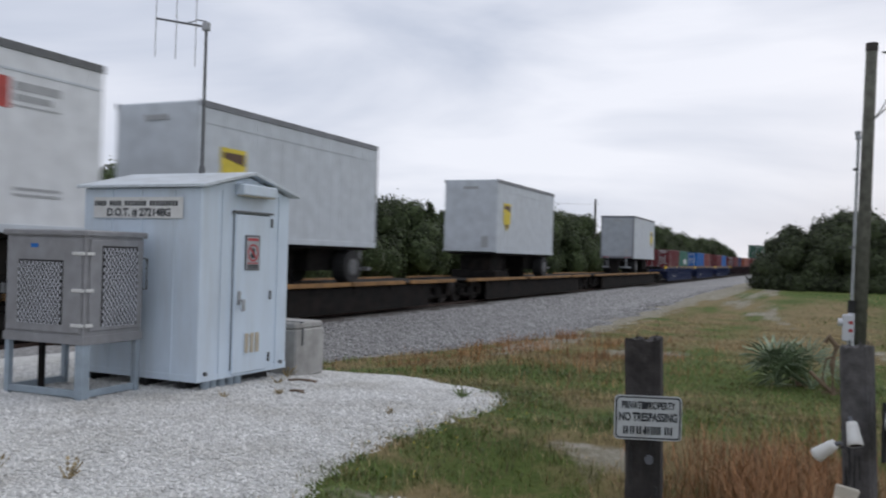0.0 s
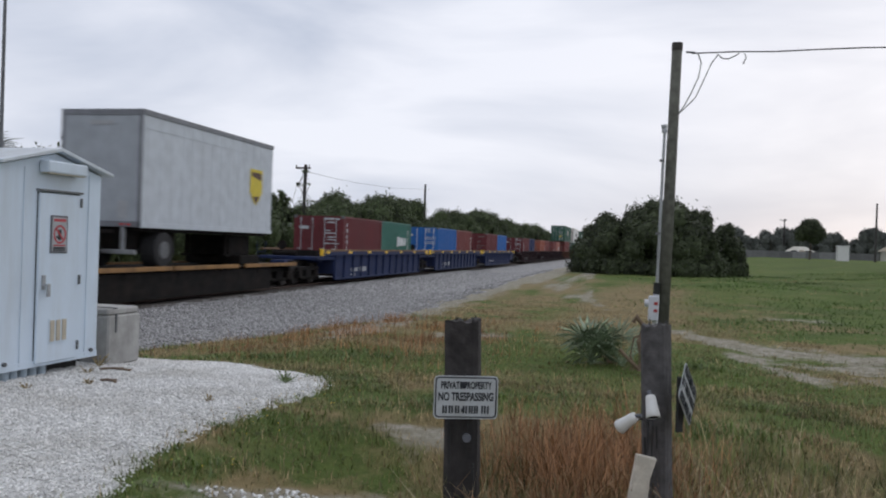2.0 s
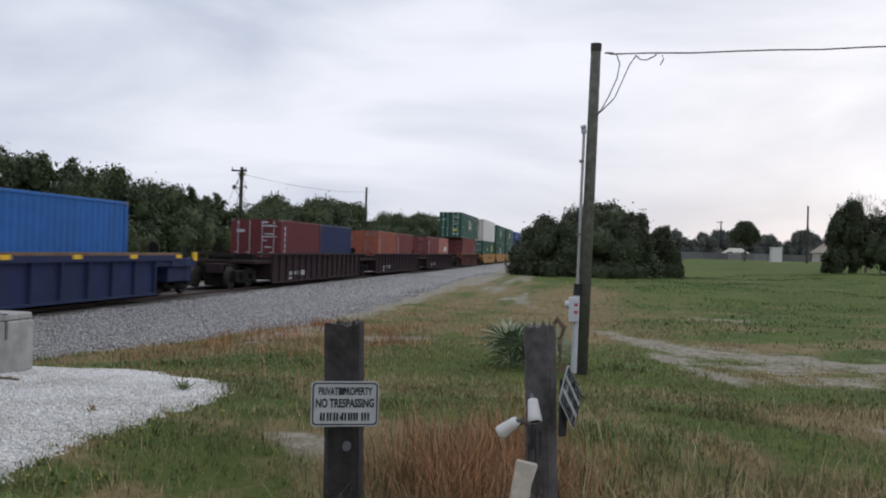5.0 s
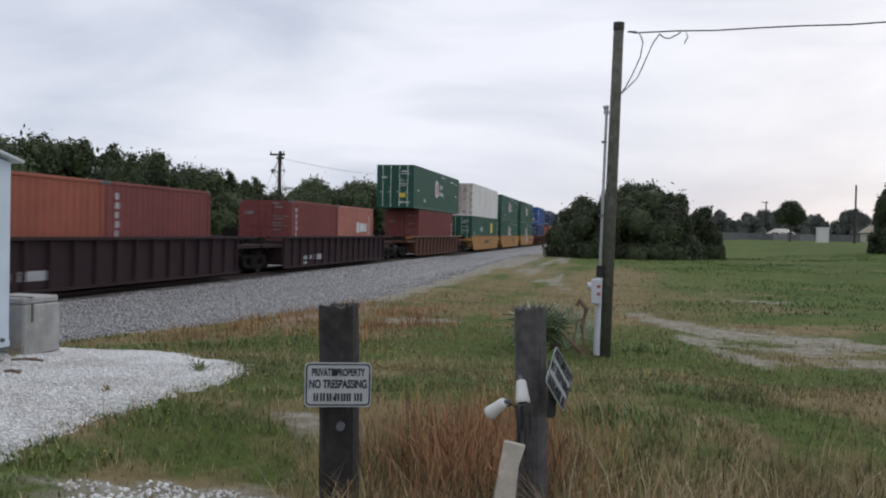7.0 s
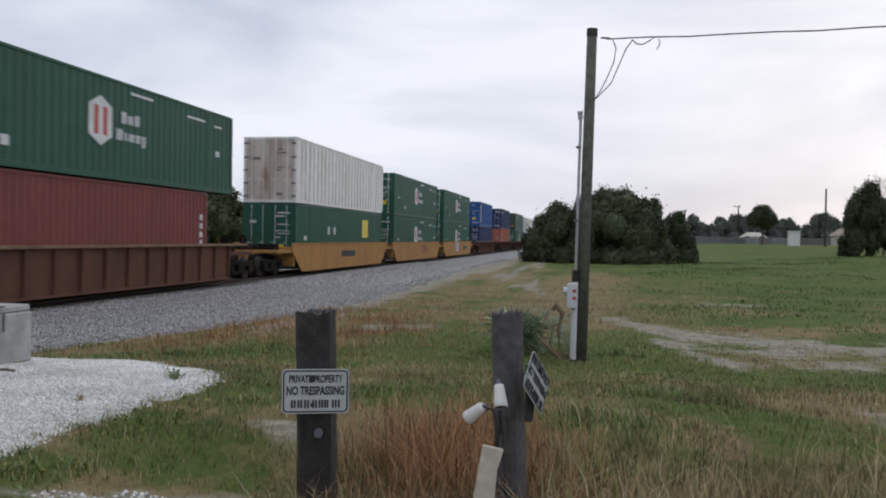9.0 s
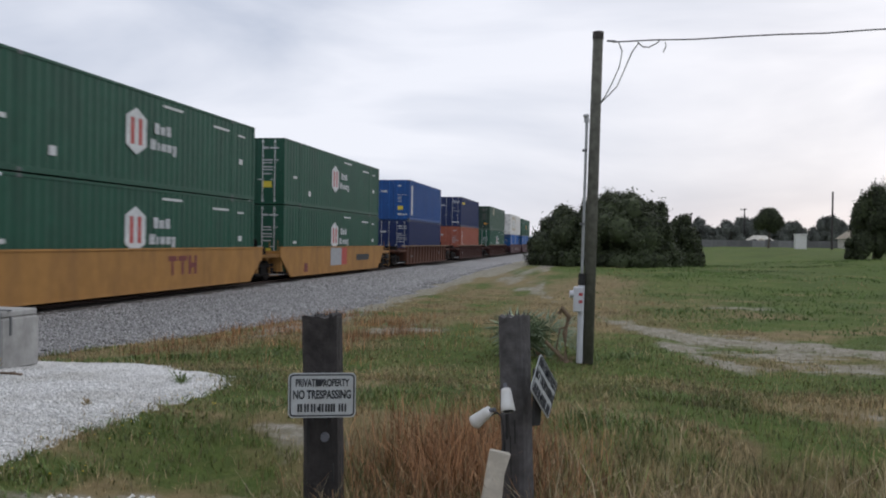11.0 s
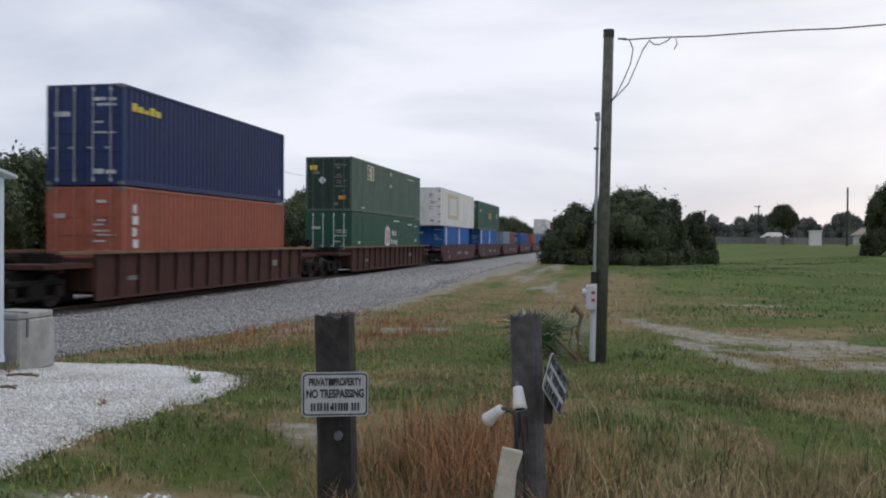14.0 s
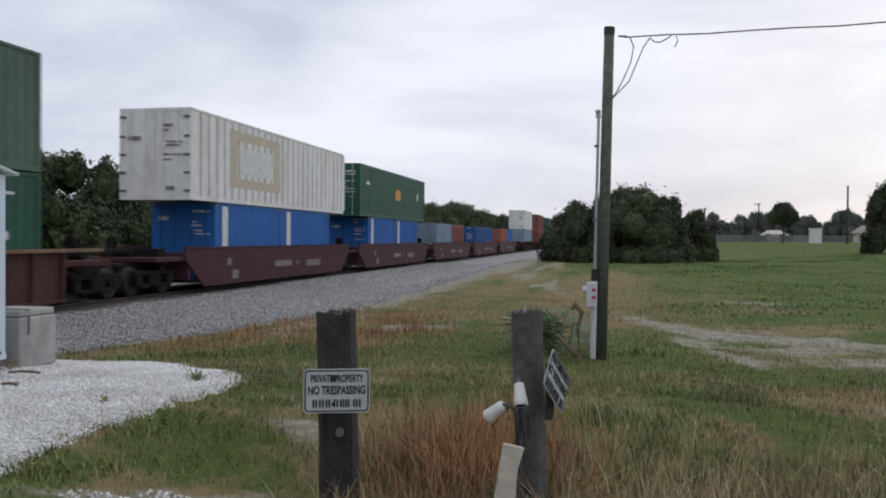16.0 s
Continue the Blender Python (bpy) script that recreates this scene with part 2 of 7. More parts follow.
    c_orange=paint("container_rust_orange", (0.33, 0.100, 0.062), 0.55, (0.20, 0.07, 0.05), 0.45),
    c_salmon=paint("container_salmon", (0.43, 0.175, 0.135), 0.6, (0.30, 0.10, 0.08), 0.4),
    c_blue=paint("container_blue", (0.017, 0.080, 0.265), 0.5, (0.02, 0.04, 0.11), 0.4),
    c_bright=paint("container_bright_blue", (0.022, 0.135, 0.42), 0.5, (0.03, 0.06, 0.15), 0.3),
    c_navy=paint("container_navy", (0.013, 0.027, 0.100), 0.5, (0.016, 0.024, 0.06), 0.4),
    c_rusty=paint("container_rusty_doors", (0.55, 0.50, 0.45), 0.6, (0.20, 0.095, 0.045), 0.9),
    c_slate=paint("container_slate_blue", (0.22, 0.30, 0.38), 0.55, (0.12, 0.15, 0.18), 0.4),
    c_white=paint("container_white", (0.72, 0.72, 0.70), 0.5, (0.46, 0.38, 0.29), 0.5),
    trailer=paint("trailer_grey", (0.53, 0.57, 0.61), 0.5, (0.42, 0.44, 0.46), 0.22),
    trailer_door=paint("trailer_door_grey", (0.36, 0.39, 0.42), 0.5, (0.28, 0.29, 0.3), 0.3),
    trailer_rail=paint("trailer_rail_grey", (0.20, 0.21, 0.23), 0.5, (0.1, 0.1, 0.1), 0.4),
    trailer_white=paint("trailer_white", (0.70, 0.72, 0.74), 0.45, (0.5, 0.5, 0.5), 0.3),
    lamp_red=mat("tail_lamp_red", (0.5, 0.03, 0.03), 0.3, 0.1, 5, bump=0),
)

# ---- shape tools ----


class Shape:
    """Gathers boxes, tubes and sheets into one mesh."""

    def __init__(self):
        self.v, self.f, self.s = [], [], []

    def add(self, verts, faces, slot=0):
        o = len(self.v)
        self.v += [tuple(p) for p in verts]
        self.f += [tuple(o + i for i in q) for q in faces]
        self.s += [slot] * len(faces)
        return self

    def box(self, x0, x1, y0, y1, z0, z1, slot=0, m=None):
        c = [Vector((x, y, z)) for z in (z0, z1) for y in (y0, y1) for x in (x0, x1)]
        if m:
            c = [m @ p for p in c]
        return self.add(c, [(0, 2, 3, 1), (4, 5, 7, 6), (0, 1, 5, 4), (2, 6, 7, 3), (0, 4, 6, 2), (1, 3, 7, 5)], slot)

    def tube(self, a, b, r0, r1=None, n=10, slot=0):
        a, b = Vector(a), Vector(b)
        r1 = r0 if r1 is None else r1
        q = (b - a).to_track_quat("Z", "Y").to_matrix()
        ring = [q @ Vector((math.cos(6.28319 * i / n), math.sin(6.28319 * i / n), 0)) for i in range(n)]
        v = [a + p * r0 for p in ring] + [b + p * r1 for p in ring]
        f = [(i, (i + 1) % n, n + (i + 1) % n, n + i) for i in range(n)] + [tuple(range(n - 1, -1, -1)), tuple(range(n, 2 * n))]
        return self.add(v, f, slot)

    def line(self, pts, r, n=6, slot=0):
        """One bent tube through the points."""
        pts = [Vector(p) for p in pts]
        v, f, k = [], [], len(pts)
        for i, p in enumerate(pts):
            q = (pts[min(i + 1, k - 1)] - pts[max(i - 1, 0)]).to_track_quat("Z", "Y").to_matrix()
            v += [p + q @ Vector((math.cos(6.28319 * j / n), math.sin(6.28319 * j / n), 0)) * r for j in range(n)]
        for i in range(k - 1):
            f += [(i * n + j, i * n + (j + 1) % n, (i + 1) * n + (j + 1) % n, (i + 1) * n + j) for j in range(n)]
        f += [tuple(range(n - 1, -1, -1)), tuple(range((k - 1) * n, k * n))]
        return self.add(v, f, slot)

    def plate(self, poly, depth, m=None, slot=0):
        """A flat outline in xz, thickened towards -y."""
        k = len(poly)
        v = [Vector((x, 0, z)) for x, z in poly] + [Vector((x, -depth, z)) for x, z in poly]
        if m:
            v = [m @ p for p in v]
        f = [tuple(range(k - 1, -1, -1)), tuple(range(k, 2 * k))] + [(i, (i + 1) % k, k + (i + 1) % k, k + i) for i in range(k)]
        return self.add(v, f, slot)

    def mesh(self, name, *materials, bevel=0.0, smooth=False):
        me = bpy.data.meshes.new(name)
        me.from_pydata(self.v, [], self.f)
        for m in materials:
            me.materials.append(m)
        me.polygons.foreach_set("material_index", self.s)
        bm = bmesh.new()
        bm.from_mesh(me)
        bmesh.ops.recalc_face_normals(bm, faces=bm.faces)
        if bevel:
            e = [x for x in bm.edges if len(x.link_faces) == 2 and x.calc_face_angle(0) > 0.6]
            bmesh.ops.bevel(bm, geom=e, offset=bevel, segments=1, affect="EDGES", clamp_overlap=True)
        bm.to_mesh(me)
        bm.free()
        if smooth:
            me.polygons.foreach_set("use_smooth", [True] * len(me.polygons))
        return me


def array_mesh(name, verts, faces, material, smooth=False):
    me = bpy.data.meshes.new(name)
    verts, faces = np.asarray(verts, dtype=np.float32), np.asarray(faces, dtype=np.int32)
    k = faces.shape[1]
    me.vertices.add(len(verts))
    me.vertices.foreach_set("co", verts.ravel())
    me.loops.add(faces.size)
    me.loops.foreach_set("vertex_index", faces.ravel())
    me.polygons.add(len(faces))
    me.polygons.foreach_set("loop_start", np.arange(0, faces.size, k, dtype=np.int32))
    if smooth:
        me.polygons.foreach_set("use_smooth", np.ones(len(faces), dtype=bool))
    me.update(calc_edges=True)
    me.validate()
    me.materials.append(material)
    return me


def part(name, data, parent, label="", at=None):
    ob = new(name, data)
    ob.parent = parent
    if at is not None:
        ob.matrix_basis = at
    if label:
        tagged(ob, label)
    return ob


def thing(name, label, category, at=None, group="", kind="", data=None):
    ob = new(name, data)
    if at is not None:
        ob.matrix_basis = at
    return tagged(ob, label, category, group, kind)


def words(text, size, material, depth=0.002, stretch=1.0):
    """Lettering as a mesh in the xz plane, centred, facing -y."""
    cu = bpy.data.curves.new("lettering", "FONT")
    cu.body, cu.size, cu.extrude, cu.offset = text, size, depth, size * 0.034
    cu.align_x, cu.align_y = "CENTER", "CENTER"
    tmp = bpy.data.objects.new("lettering", cu)
    me = bpy.data.meshes.new_from_object(tmp)
    bpy.data.objects.remove(tmp)
    bpy.data.curves.remove(cu)
    me.transform(Matrix.Rotation(radians(90), 4, "X") @ Matrix.Diagonal((stretch, 1, 1, 1)))
    me.materials.clear()
    me.materials.append(material)
    return me


def bars(rows, material, depth=0.003):
    """Bars in the xz plane, facing -y: rows of x0, x1, z0, z1."""
    s = Shape()
    for x0, x1, z0, z1 in rows:
        s.box(x0, x1, -depth, 0, z0, z1)
    return s.mesh("bars", material)


def wobble(x, y, k, seed=0.0):
    """Smooth noise in about -1..1 for arrays."""
    a = np.sin(x * k * 1.7 + 1.3 * np.sin(y * k * 1.1 + seed) + seed) + np.sin(y * k * 2.1 + 1.7 * np.sin(x * k * 0.9 + 2 * seed) + 1.1)
    b = np.sin((x + y) * k * 3.7 + 2.1 * np.sin((x - y) * k * 2.9 + seed)) * 0.5
    return (a + b) / 2.5


def smooth(a, b, x):
    t = np.clip((x - a) / (b - a), 0, 1)
    return t * t * (3 - 2 * t)

# ---- ground ----
# the hut, the posts and their surroundings stand a little askew to the line
NEAR = pose(1.0, 0.8, 0, 0, 0, -0.85) @ pose(-1.0, -0.8, 0)
# the service pole and what grows round its foot, down in the swale
SWALE = NEAR @ pose(0.56, 15.1, -0.45) @ Matrix.Scale(1.195, 4) @ pose(-0.825, -12.3, 0.05)


def near(*at):
    return NEAR @ pose(*at)


RAIL_X, RAIL_Z = -14.02, -0.30
PAD = [(-3.0, 3.6), (-2.88, 5.0), (-3.12, 6.0), (-3.16, 7.0), (-2.92, 8.1), (-2.93, 9.0), (-3.45, 9.75), (-4.8, 10.36),
       (-6.4, 10.75), (-9.0, 11.2), (-10.4, 9.0), (-10.6, 3.0), (-6.5, 2.4)]


def swale(x, y):
    """How far the verge falls away below the road, between the hut and the bushes."""
    return -0.45 * (1 - smooth(-4.6, -9.0, x)) * smooth(8.0, 14.5, y) * (1 - smooth(26, 50, y))


def plan(x, y):
    """Places on the sloping verge, laid flat into the plan in which its patches are drawn."""
    x, y = np.asarray(x, float), np.asarray(y, float)
    k = 1.56 / (1.56 - swale(x, y))
    u, v = (x - 1.0) * k, (y - 0.7) * k
    return 1.0 + u - 0.0148 * v, 0.7 + v + 0.0148 * u


def height(x, y):
    """The lie of the land: level verge, a ditch by the posts, the dip to the line, a slow rise on the far side of the field."""
    x, y = np.asarray(x, float), np.asarray(y, float)
    z = swale(x, y) - 0.55 * smooth(-4.6, -9.0, x) * smooth(9.5, 13.5, y) - 0.55 * smooth(-10.2, -11.6, x) * (1 - smooth(9.5, 13.5, y))
    z = z - 0.34 * np.exp(-((x - 0.6) / 2.9) ** 4 - ((y - 5.7) / 1.7) ** 4)
    z = z + 0.55 * smooth(9, 22, x) * smooth(28, 70, y) + 0.75 * smooth(70, 150, y) * smooth(-4, 12, x)
    z = z + (0.16 * wobble(x, y, 0.16, 2.0) + 0.07 * wobble(x, y, 0.5, 4.0)) * smooth(24, 40, y) * smooth(2, 7, x) * (1 - smooth(85, 120, y))
    z = z + 0.03 * wobble(x, y, 0.9) * smooth(-5, -3, x) + 0.02 * wobble(x, y, 2.3, 1.0) * smooth(-4, -2.5, x)
    return z


def inside(x, y, poly):
    """Signed distance to an outline, positive within it."""
    x, y = np.asarray(x, float), np.asarray(y, float)
    best, odd = np.full(x.shape, 1e9), np.zeros(x.shape, bool)
    for (ax, ay), (bx, by) in zip(poly, poly[1:] + poly[:1]):
        t = np.clip(((x - ax) * (bx - ax) + (y - ay) * (by - ay)) / ((bx - ax) ** 2 + (by - ay) ** 2), 0, 1)
        best = np.minimum(best, np.hypot(x - ax - t * (bx - ax), y - ay - t * (by - ay)))
        hit = ((ay > y) != (by > y)) & (x < (bx - ax) * (y - ay) / (by - ay + 1e-12) + ax)
        odd ^= hit
    return np.where(odd, best, -best)


def pad_depth(x, y):
    x, y = plan(x, y)
    return inside(x, y, PAD) + 0.13 * wobble(x, y, 2.6, 3.0) + 0.05 * wobble(x, y, 9.0, 5.0)


def bed_depth(x, y):
    """How far within the ballast a place lies."""
    x, y = plan(x, y)
    edge = -5.15 - 0.034 * np.clip(y - 18, 0, 60) + 0.45 * wobble(x, y, 0.8, 2.0) + 0.28 * wobble(x, y, 3.1, 4.0)
    d = edge - x
    d = np.minimum(d, (y - 13.9 - (x + 8.5) * 1.25) * 0.62 + 0.3 * wobble(x, y, 1.1, 1.0) + 4.0 * smooth(-9.2, -10.6, x) * 3)
    return d


def bed_height(x, y):
    base = height(x, y)
    crest = np.where(x > -12.1, -0.465 - 0.02 * (x + 12.1), -0.465 - 0.28 * np.clip(-16.0 - x, 0, 2))
    d = bed_depth(x, y)
    return np.maximum(base, crest * smooth(-10.2, -11.8, x) + base * (1 - smooth(-10.2, -11.8, x))) + np.clip(d * 0.12, -0.12, 0.05)


def track_sand(x, y):
    """Where the field's wheel track and the strip by the ballast are worn to sand."""
    x, y = plan(x, y)
    mid = 14.1 + 4.7 * np.exp(-(x - 0.65) / 1.6)
    a = 0.80 * np.exp(-((y - mid) / 0.75) ** 2) * smooth(0.3, 1.0, x) * (1 - 0.35 * smooth(2.2, 3.4, x))
    rut = x - 1.75 - 0.29 * (14.5 - y)
    b = 0.70 * np.exp(-(rut / 0.2) ** 2) * smooth(10.4, 12.2, y) * (1 - smooth(14.4, 15.2, y))
    b = b + 0.42 * smooth(-0.1, 0.5, rut) * (1 - smooth(-0.6, 0.6, y - mid)) * smooth(10.5, 12.5, y) * (1 - 0.6 * smooth(5, 9, x))
    c = np.exp(-((y - 22.8) / 0.55) ** 2 - ((x - 4.2) / 1.1) ** 2) * 0.7
    d = np.exp(-((x + 4.75 + 0.03 * (y - 18)) / 0.75) ** 2) * smooth(13.0, 16, y) * 0.95
    e = np.exp(-((y - 15.2) / 0.8) ** 2 - ((x + 2.5) / 0.55) ** 2) * 0.95
    f = 1.25 * np.exp(-((y - 5.5) / 0.6) ** 2 - ((x + 1.6) / 0.85) ** 2) + 0.55 * np.exp(-((y - 7.5) / 0.22) ** 2 - ((x + 1.5) / 0.5) ** 2)
    g = np.exp(-((y - 4.1) / 0.8) ** 2 - ((x + 2.0) / 0.8) ** 2) + 0.12 * np.exp(-((y - 6.6) / 0.7) ** 2 - ((x + 1.5) / 0.35) ** 2)
    h = 0.5 * np.exp(-((y - 8.9) / 0.45) ** 2 - ((x - 3.4) / 0.5) ** 2)
    s = a + b + c + d + e + f + g + h
    return np.clip(s + (0.42 * wobble(x, y, 2.2, 7.0) + 0.25 * wobble(x, y, 5.5, 2.0)) * np.clip(s * 3, 0, 1), 0, 1)


def dryness(x, y):
    x, y = plan(x, y)
    near = np.exp(-((y - 6.3) / 1.6) ** 2) * smooth(-1.6, 0.0, x)
    bank = (0.62 + 0.45 * wobble(x, y, 1.6, 2.5)) * smooth(-0.5, -3.0, x) * smooth(10.5, 14, y) * (1 - 0.5 * smooth(30, 60, y))
    mid = 0.75 * np.exp(-((x - 0.2) / 2.2) ** 2) * smooth(13, 17, y) * (1 - smooth(34, 50, y))
    fore = (0.42 + 0.8 * wobble(x, y, 1.5, 5.0)) * (1 - smooth(9, 12, y)) * (1 - 0.75 * np.exp(-((y - 9.3) / 1.1) ** 2 - ((x + 0.1) / 1.3) ** 2))
    open_field = (0.22 + 0.4 * wobble(x, y, 0.7, 3.0)) * smooth(9, 12, y) * (1 - smooth(22, 40, y)) * smooth(0, 2, x)
    return np.clip(np.maximum.reduce([near, bank, mid, fore, open_field]) + 0.3 * wobble(x, y, 0.9, 9.0), 0, 1)


def spread(a, b, step, far):
    """Even steps from a to b, growing beyond them out to far."""
    out = [far * 0 + v for v in np.arange(a, b, step)]
    up, d = [b], step
    while up[-1] < far:
        d *= 1.16
        up.append(up[-1] + d)
    down, d = [a], step
    while down[-1] > -far:
        d *= 1.16
        down.append(down[-1] - d)
    return np.array(sorted(set(down[1:])) + out + up)


def sheet(name, xs, ys, z_of, material, keep=None):
    gx, gy = np.meshgrid(xs, ys)
    v = np.stack([gx, gy, z_of(gx, gy)], -1).reshape(-1, 3)
    n, m = len(xs), len(ys)
    i = np.arange(n * m).reshape(m, n)
    f = np.stack([i[:-1, :-1], i[:-1, 1:], i[1:, 1:], i[1:, :-1]], -1).reshape(-1, 4)
    if keep is not None:
        k = keep(gx, gy).ravel()
        f = f[k[f].any(1)]
        used = np.unique(f)
        back = np.zeros(len(v), np.int64)
        back[used] = np.arange(len(used))
        v, f = v[used], back[f]
    return array_mesh(name, v, f, material, True)


def ground_material():
    m = bpy.data.materials.new("field_turf")
    m.use_nodes = True
    n, l = m.node_tree.nodes, m.node_tree.links
    b = n["Principled BSDF"]
    b.inputs["Roughness"].default_value = 0.95
    b.inputs["Specular IOR Level"].default_value = 0.15
    co = n.new("ShaderNodeTexCoord")

    def noise_at(scale, detail=6, rough=0.6):
        t = n.new("ShaderNodeTexNoise")
        t.inputs["Scale"].default_value, t.inputs["Detail"].default_value, t.inputs["Roughness"].default_value = scale, detail, rough
        l.new(co.outputs["Object"], t.inputs["Vector"])
        return t.outputs["Fac"]

    def ramp(fac, *stops):
        r = n.new("ShaderNodeValToRGB")
        e = r.color_ramp.elements
        while len(e) < len(stops):
            e.new(0.5)
        for k, (p, c) in zip(e, stops):
            k.position, k.color = p, (*c, 1)
        l.new(fac, r.inputs["Fac"])
        return r.outputs["Color"]

    def mixed(fac, a, c):
        x = n.new("ShaderNodeMix")
        x.data_type = "RGBA"
        l.new(fac, x.inputs[0])
        l.new(a, x.inputs[6])
        l.new(c, x.inputs[7])
        return x.outputs[2]

    def edge(attr, amount):
        a = n.new("ShaderNodeAttribute")
        a.attribute_name = attr
        s = n.new("ShaderNodeMath")
        s.operation = "MULTIPLY_ADD"
        l.new(noise_at(3.5, 8, 0.75), s.inputs[0])
        s.inputs[1].default_value = amount
        l.new(a.outputs["Fac"], s.inputs[2])
        r = n.new("ShaderNodeMapRange")
        r.inputs["From Min"].default_value, r.inputs["From Max"].default_value = 0.5 * amount + 0.22, 0.5 * amount + 0.62
        l.new(s.outputs["Value"], r.inputs["Value"])
        return r.outputs["Result"]

    broad = ramp(noise_at(0.07, 5, 0.6), (0.38, (0.022, 0.064, 0.008)), (0.5, (0.046, 0.118, 0.013)), (0.62, (0.115, 0.150, 0.031)))
    green = ramp(noise_at(0.55, 9, 0.7), (0.34, (0.036, 0.070, 0.012)), (0.5, (0.080, 0.138, 0.024)), (0.66, (0.175, 0.165, 0.060)))
    fine = ramp(noise_at(14, 5, 0.7), (0.3, (0.050, 0.052, 0.022)), (0.7, (0.150, 0.165, 0.052)))
    half = n.new("ShaderNodeValue")
    half.outputs[0].default_value = 0.45
    turf = mixed(half.outputs[0], mixed(half.outputs[0], green, broad), fine)
    straw = ramp(noise_at(2.2, 8, 0.75), (0.3, (0.13, 0.105, 0.052)), (0.5, (0.20, 0.158, 0.078)), (0.7, (0.27, 0.205, 0.11)))
    sand = ramp(noise_at(5.0, 9, 0.75), (0.32, (0.16, 0.145, 0.10)), (0.5, (0.255, 0.235, 0.18)), (0.68, (0.42, 0.40, 0.355)))
    c = mixed(edge("dry", 0.9), turf, straw)
    c = mixed(edge("sand", 1.3), c, sand)
    l.new(c, b.inputs["Base Color"])
    bp = n.new("ShaderNodeBump")
    bp.inputs["Strength"].default_value, bp.inputs["Distance"].default_value = 0.7, 0.05
    l.new(noise_at(16, 6, 0.7), bp.inputs["Height"])
    l.new(bp.outputs["Normal"], b.inputs["Normal"])
    return m


ground_mesh = sheet("ground", spread(-13.0, 9.0, 0.17, 2400), spread(2.0, 26.0, 0.17, 2400), height, ground_material())
co = np.zeros(len(ground_mesh.vertices) * 3, np.float32)
ground_mesh.vertices.foreach_get("co", co)
gxy = co.reshape(-1, 3)
for key, fn in (("sand", track_sand), ("dry", dryness)):
    at = ground_mesh.attributes.new(key, "FLOAT", "POINT")
    at.data.foreach_set("value", fn(gxy[:, 0], gxy[:, 1]).astype(np.float32))
ground = tagged(new("ground", ground_mesh), "rough grass field with worn sandy wheel tracks", "ground", kind="structure")

pad_mesh = sheet("gravel_pad", np.arange(-11.8, -2.2, 0.07), np.arange(2.2, 13.4, 0.07),
                 lambda x, y: height(x, y) + np.clip(pad_depth(x, y) * 0.14, -0.06, 0.03) + 0.006 * wobble(x, y, 14.0), M["pad"],
                 lambda x, y: pad_depth(x, y) > -0.3)
gravel_pad = tagged(new("gravel_pad", pad_mesh), "bright white crushed stone pad under the signal hut", "gravel", kind="structure")

bed_mesh = sheet("ballast_bed", np.concatenate([np.arange(-18.5, -11.0, 0.25), np.arange(-11.0, -4.4, 0.12)]),
                 np.concatenate([np.arange(-420, 8, 8.0), np.arange(8, 40, 0.16), np.arange(40, 120, 1.0), np.arange(120, 760, 8.0)]),
                 lambda x, y: bed_height(x, y) + 0.012 * wobble(x, y, 7.0), M["ballast"], lambda x, y: bed_depth(x, y) > -0.6)
ballast_bed = tagged(new("ballast_bed", bed_mesh), "grey crushed stone ballast and access way beside the rails", "ballast", kind="structure")


def scatter_stones(name, count, x0, x1, y0, y1, depth_of, top_of, lo, hi, material, label, seed):
    """Loose angular stones, each an uneven eight-sided lump."""
    r = np.random.default_rng(seed)
    x, y = r.uniform(x0, x1, count), r.uniform(y0, y1, count)
    k = depth_of(x, y) > r.exponential(0.05, count) - 0.12
    x, y = x[k], y[k]
    n = len(x)
    c = np.stack([x, y, top_of(x, y)], -1)[:, None, :]
    axes = np.array([(1, 0, 0), (0, 1, 0), (-1, 0, 0), (0, -1, 0), (0, 0, 1), (0, 0, -1)], float)
    size = r.uniform(lo, hi, (n, 1, 1)) * 0.5
    v = axes[None] * size * r.uniform(0.6, 1.25, (n, 6, 1)) + r.normal(0, 0.16, (n, 6, 3)) * size
    a = r.uniform(0, 6.283, n)
    ca, sa = np.cos(a)[:, None], np.sin(a)[:, None]
    v = np.stack([v[..., 0] * ca - v[..., 1] * sa, v[..., 0] * sa + v[..., 1] * ca, v[..., 2] * 0.8], -1)
    tri = np.array([(0, 1, 4), (1, 2, 4), (2, 3, 4), (3, 0, 4), (1, 0, 5), (2, 1, 5), (3, 2, 5), (0, 3, 5)])
    f = (tri[None] + 6 * np.arange(n)[:, None, None]).reshape(-1, 3)
    return thing(name, label, "stones", kind="stuff", data=array_mesh(name, (v + c).reshape(-1, 3), f, material))


scatter_stones("white_stones", 125000, -8.8, -2.4, 2.6, 12.4, pad_depth, lambda x, y: height(x, y) + np.clip(pad_depth(x, y) * 0.14, -0.01, 0.03) + 0.005,
               0.011, 0.036, M["pad_stone"], "loose white crushed stones on the hut's pad", 11)
scatter_stones("white_stones", 5000, -3.2, -1.0, 3.4, 6.2, lambda x, y: (track_sand(x, y) - 0.75) * 0.6, lambda x, y: height(x, y) + 0.006,
               0.015, 0.045, M["pad_stone"], "scattered white stones in the worn grass", 12)
scatter_stones("ballast_stones", 26000, -12.6, -5.6, 34.0, 66.0, bed_depth, lambda x, y: bed_height(x, y) + 0.012, 0.07, 0.15,
               M["ballast_stone"], "grey ballast stones farther along the track", 14)
scatter_stones("ballast_stones", 42000, -12.6, -5.2, 12.0, 34.0, bed_depth, lambda x, y: bed_height(x, y) + 0.012, 0.035, 0.085,
               M["ballast_stone"], "loose grey angular ballast stones beside the track", 13)

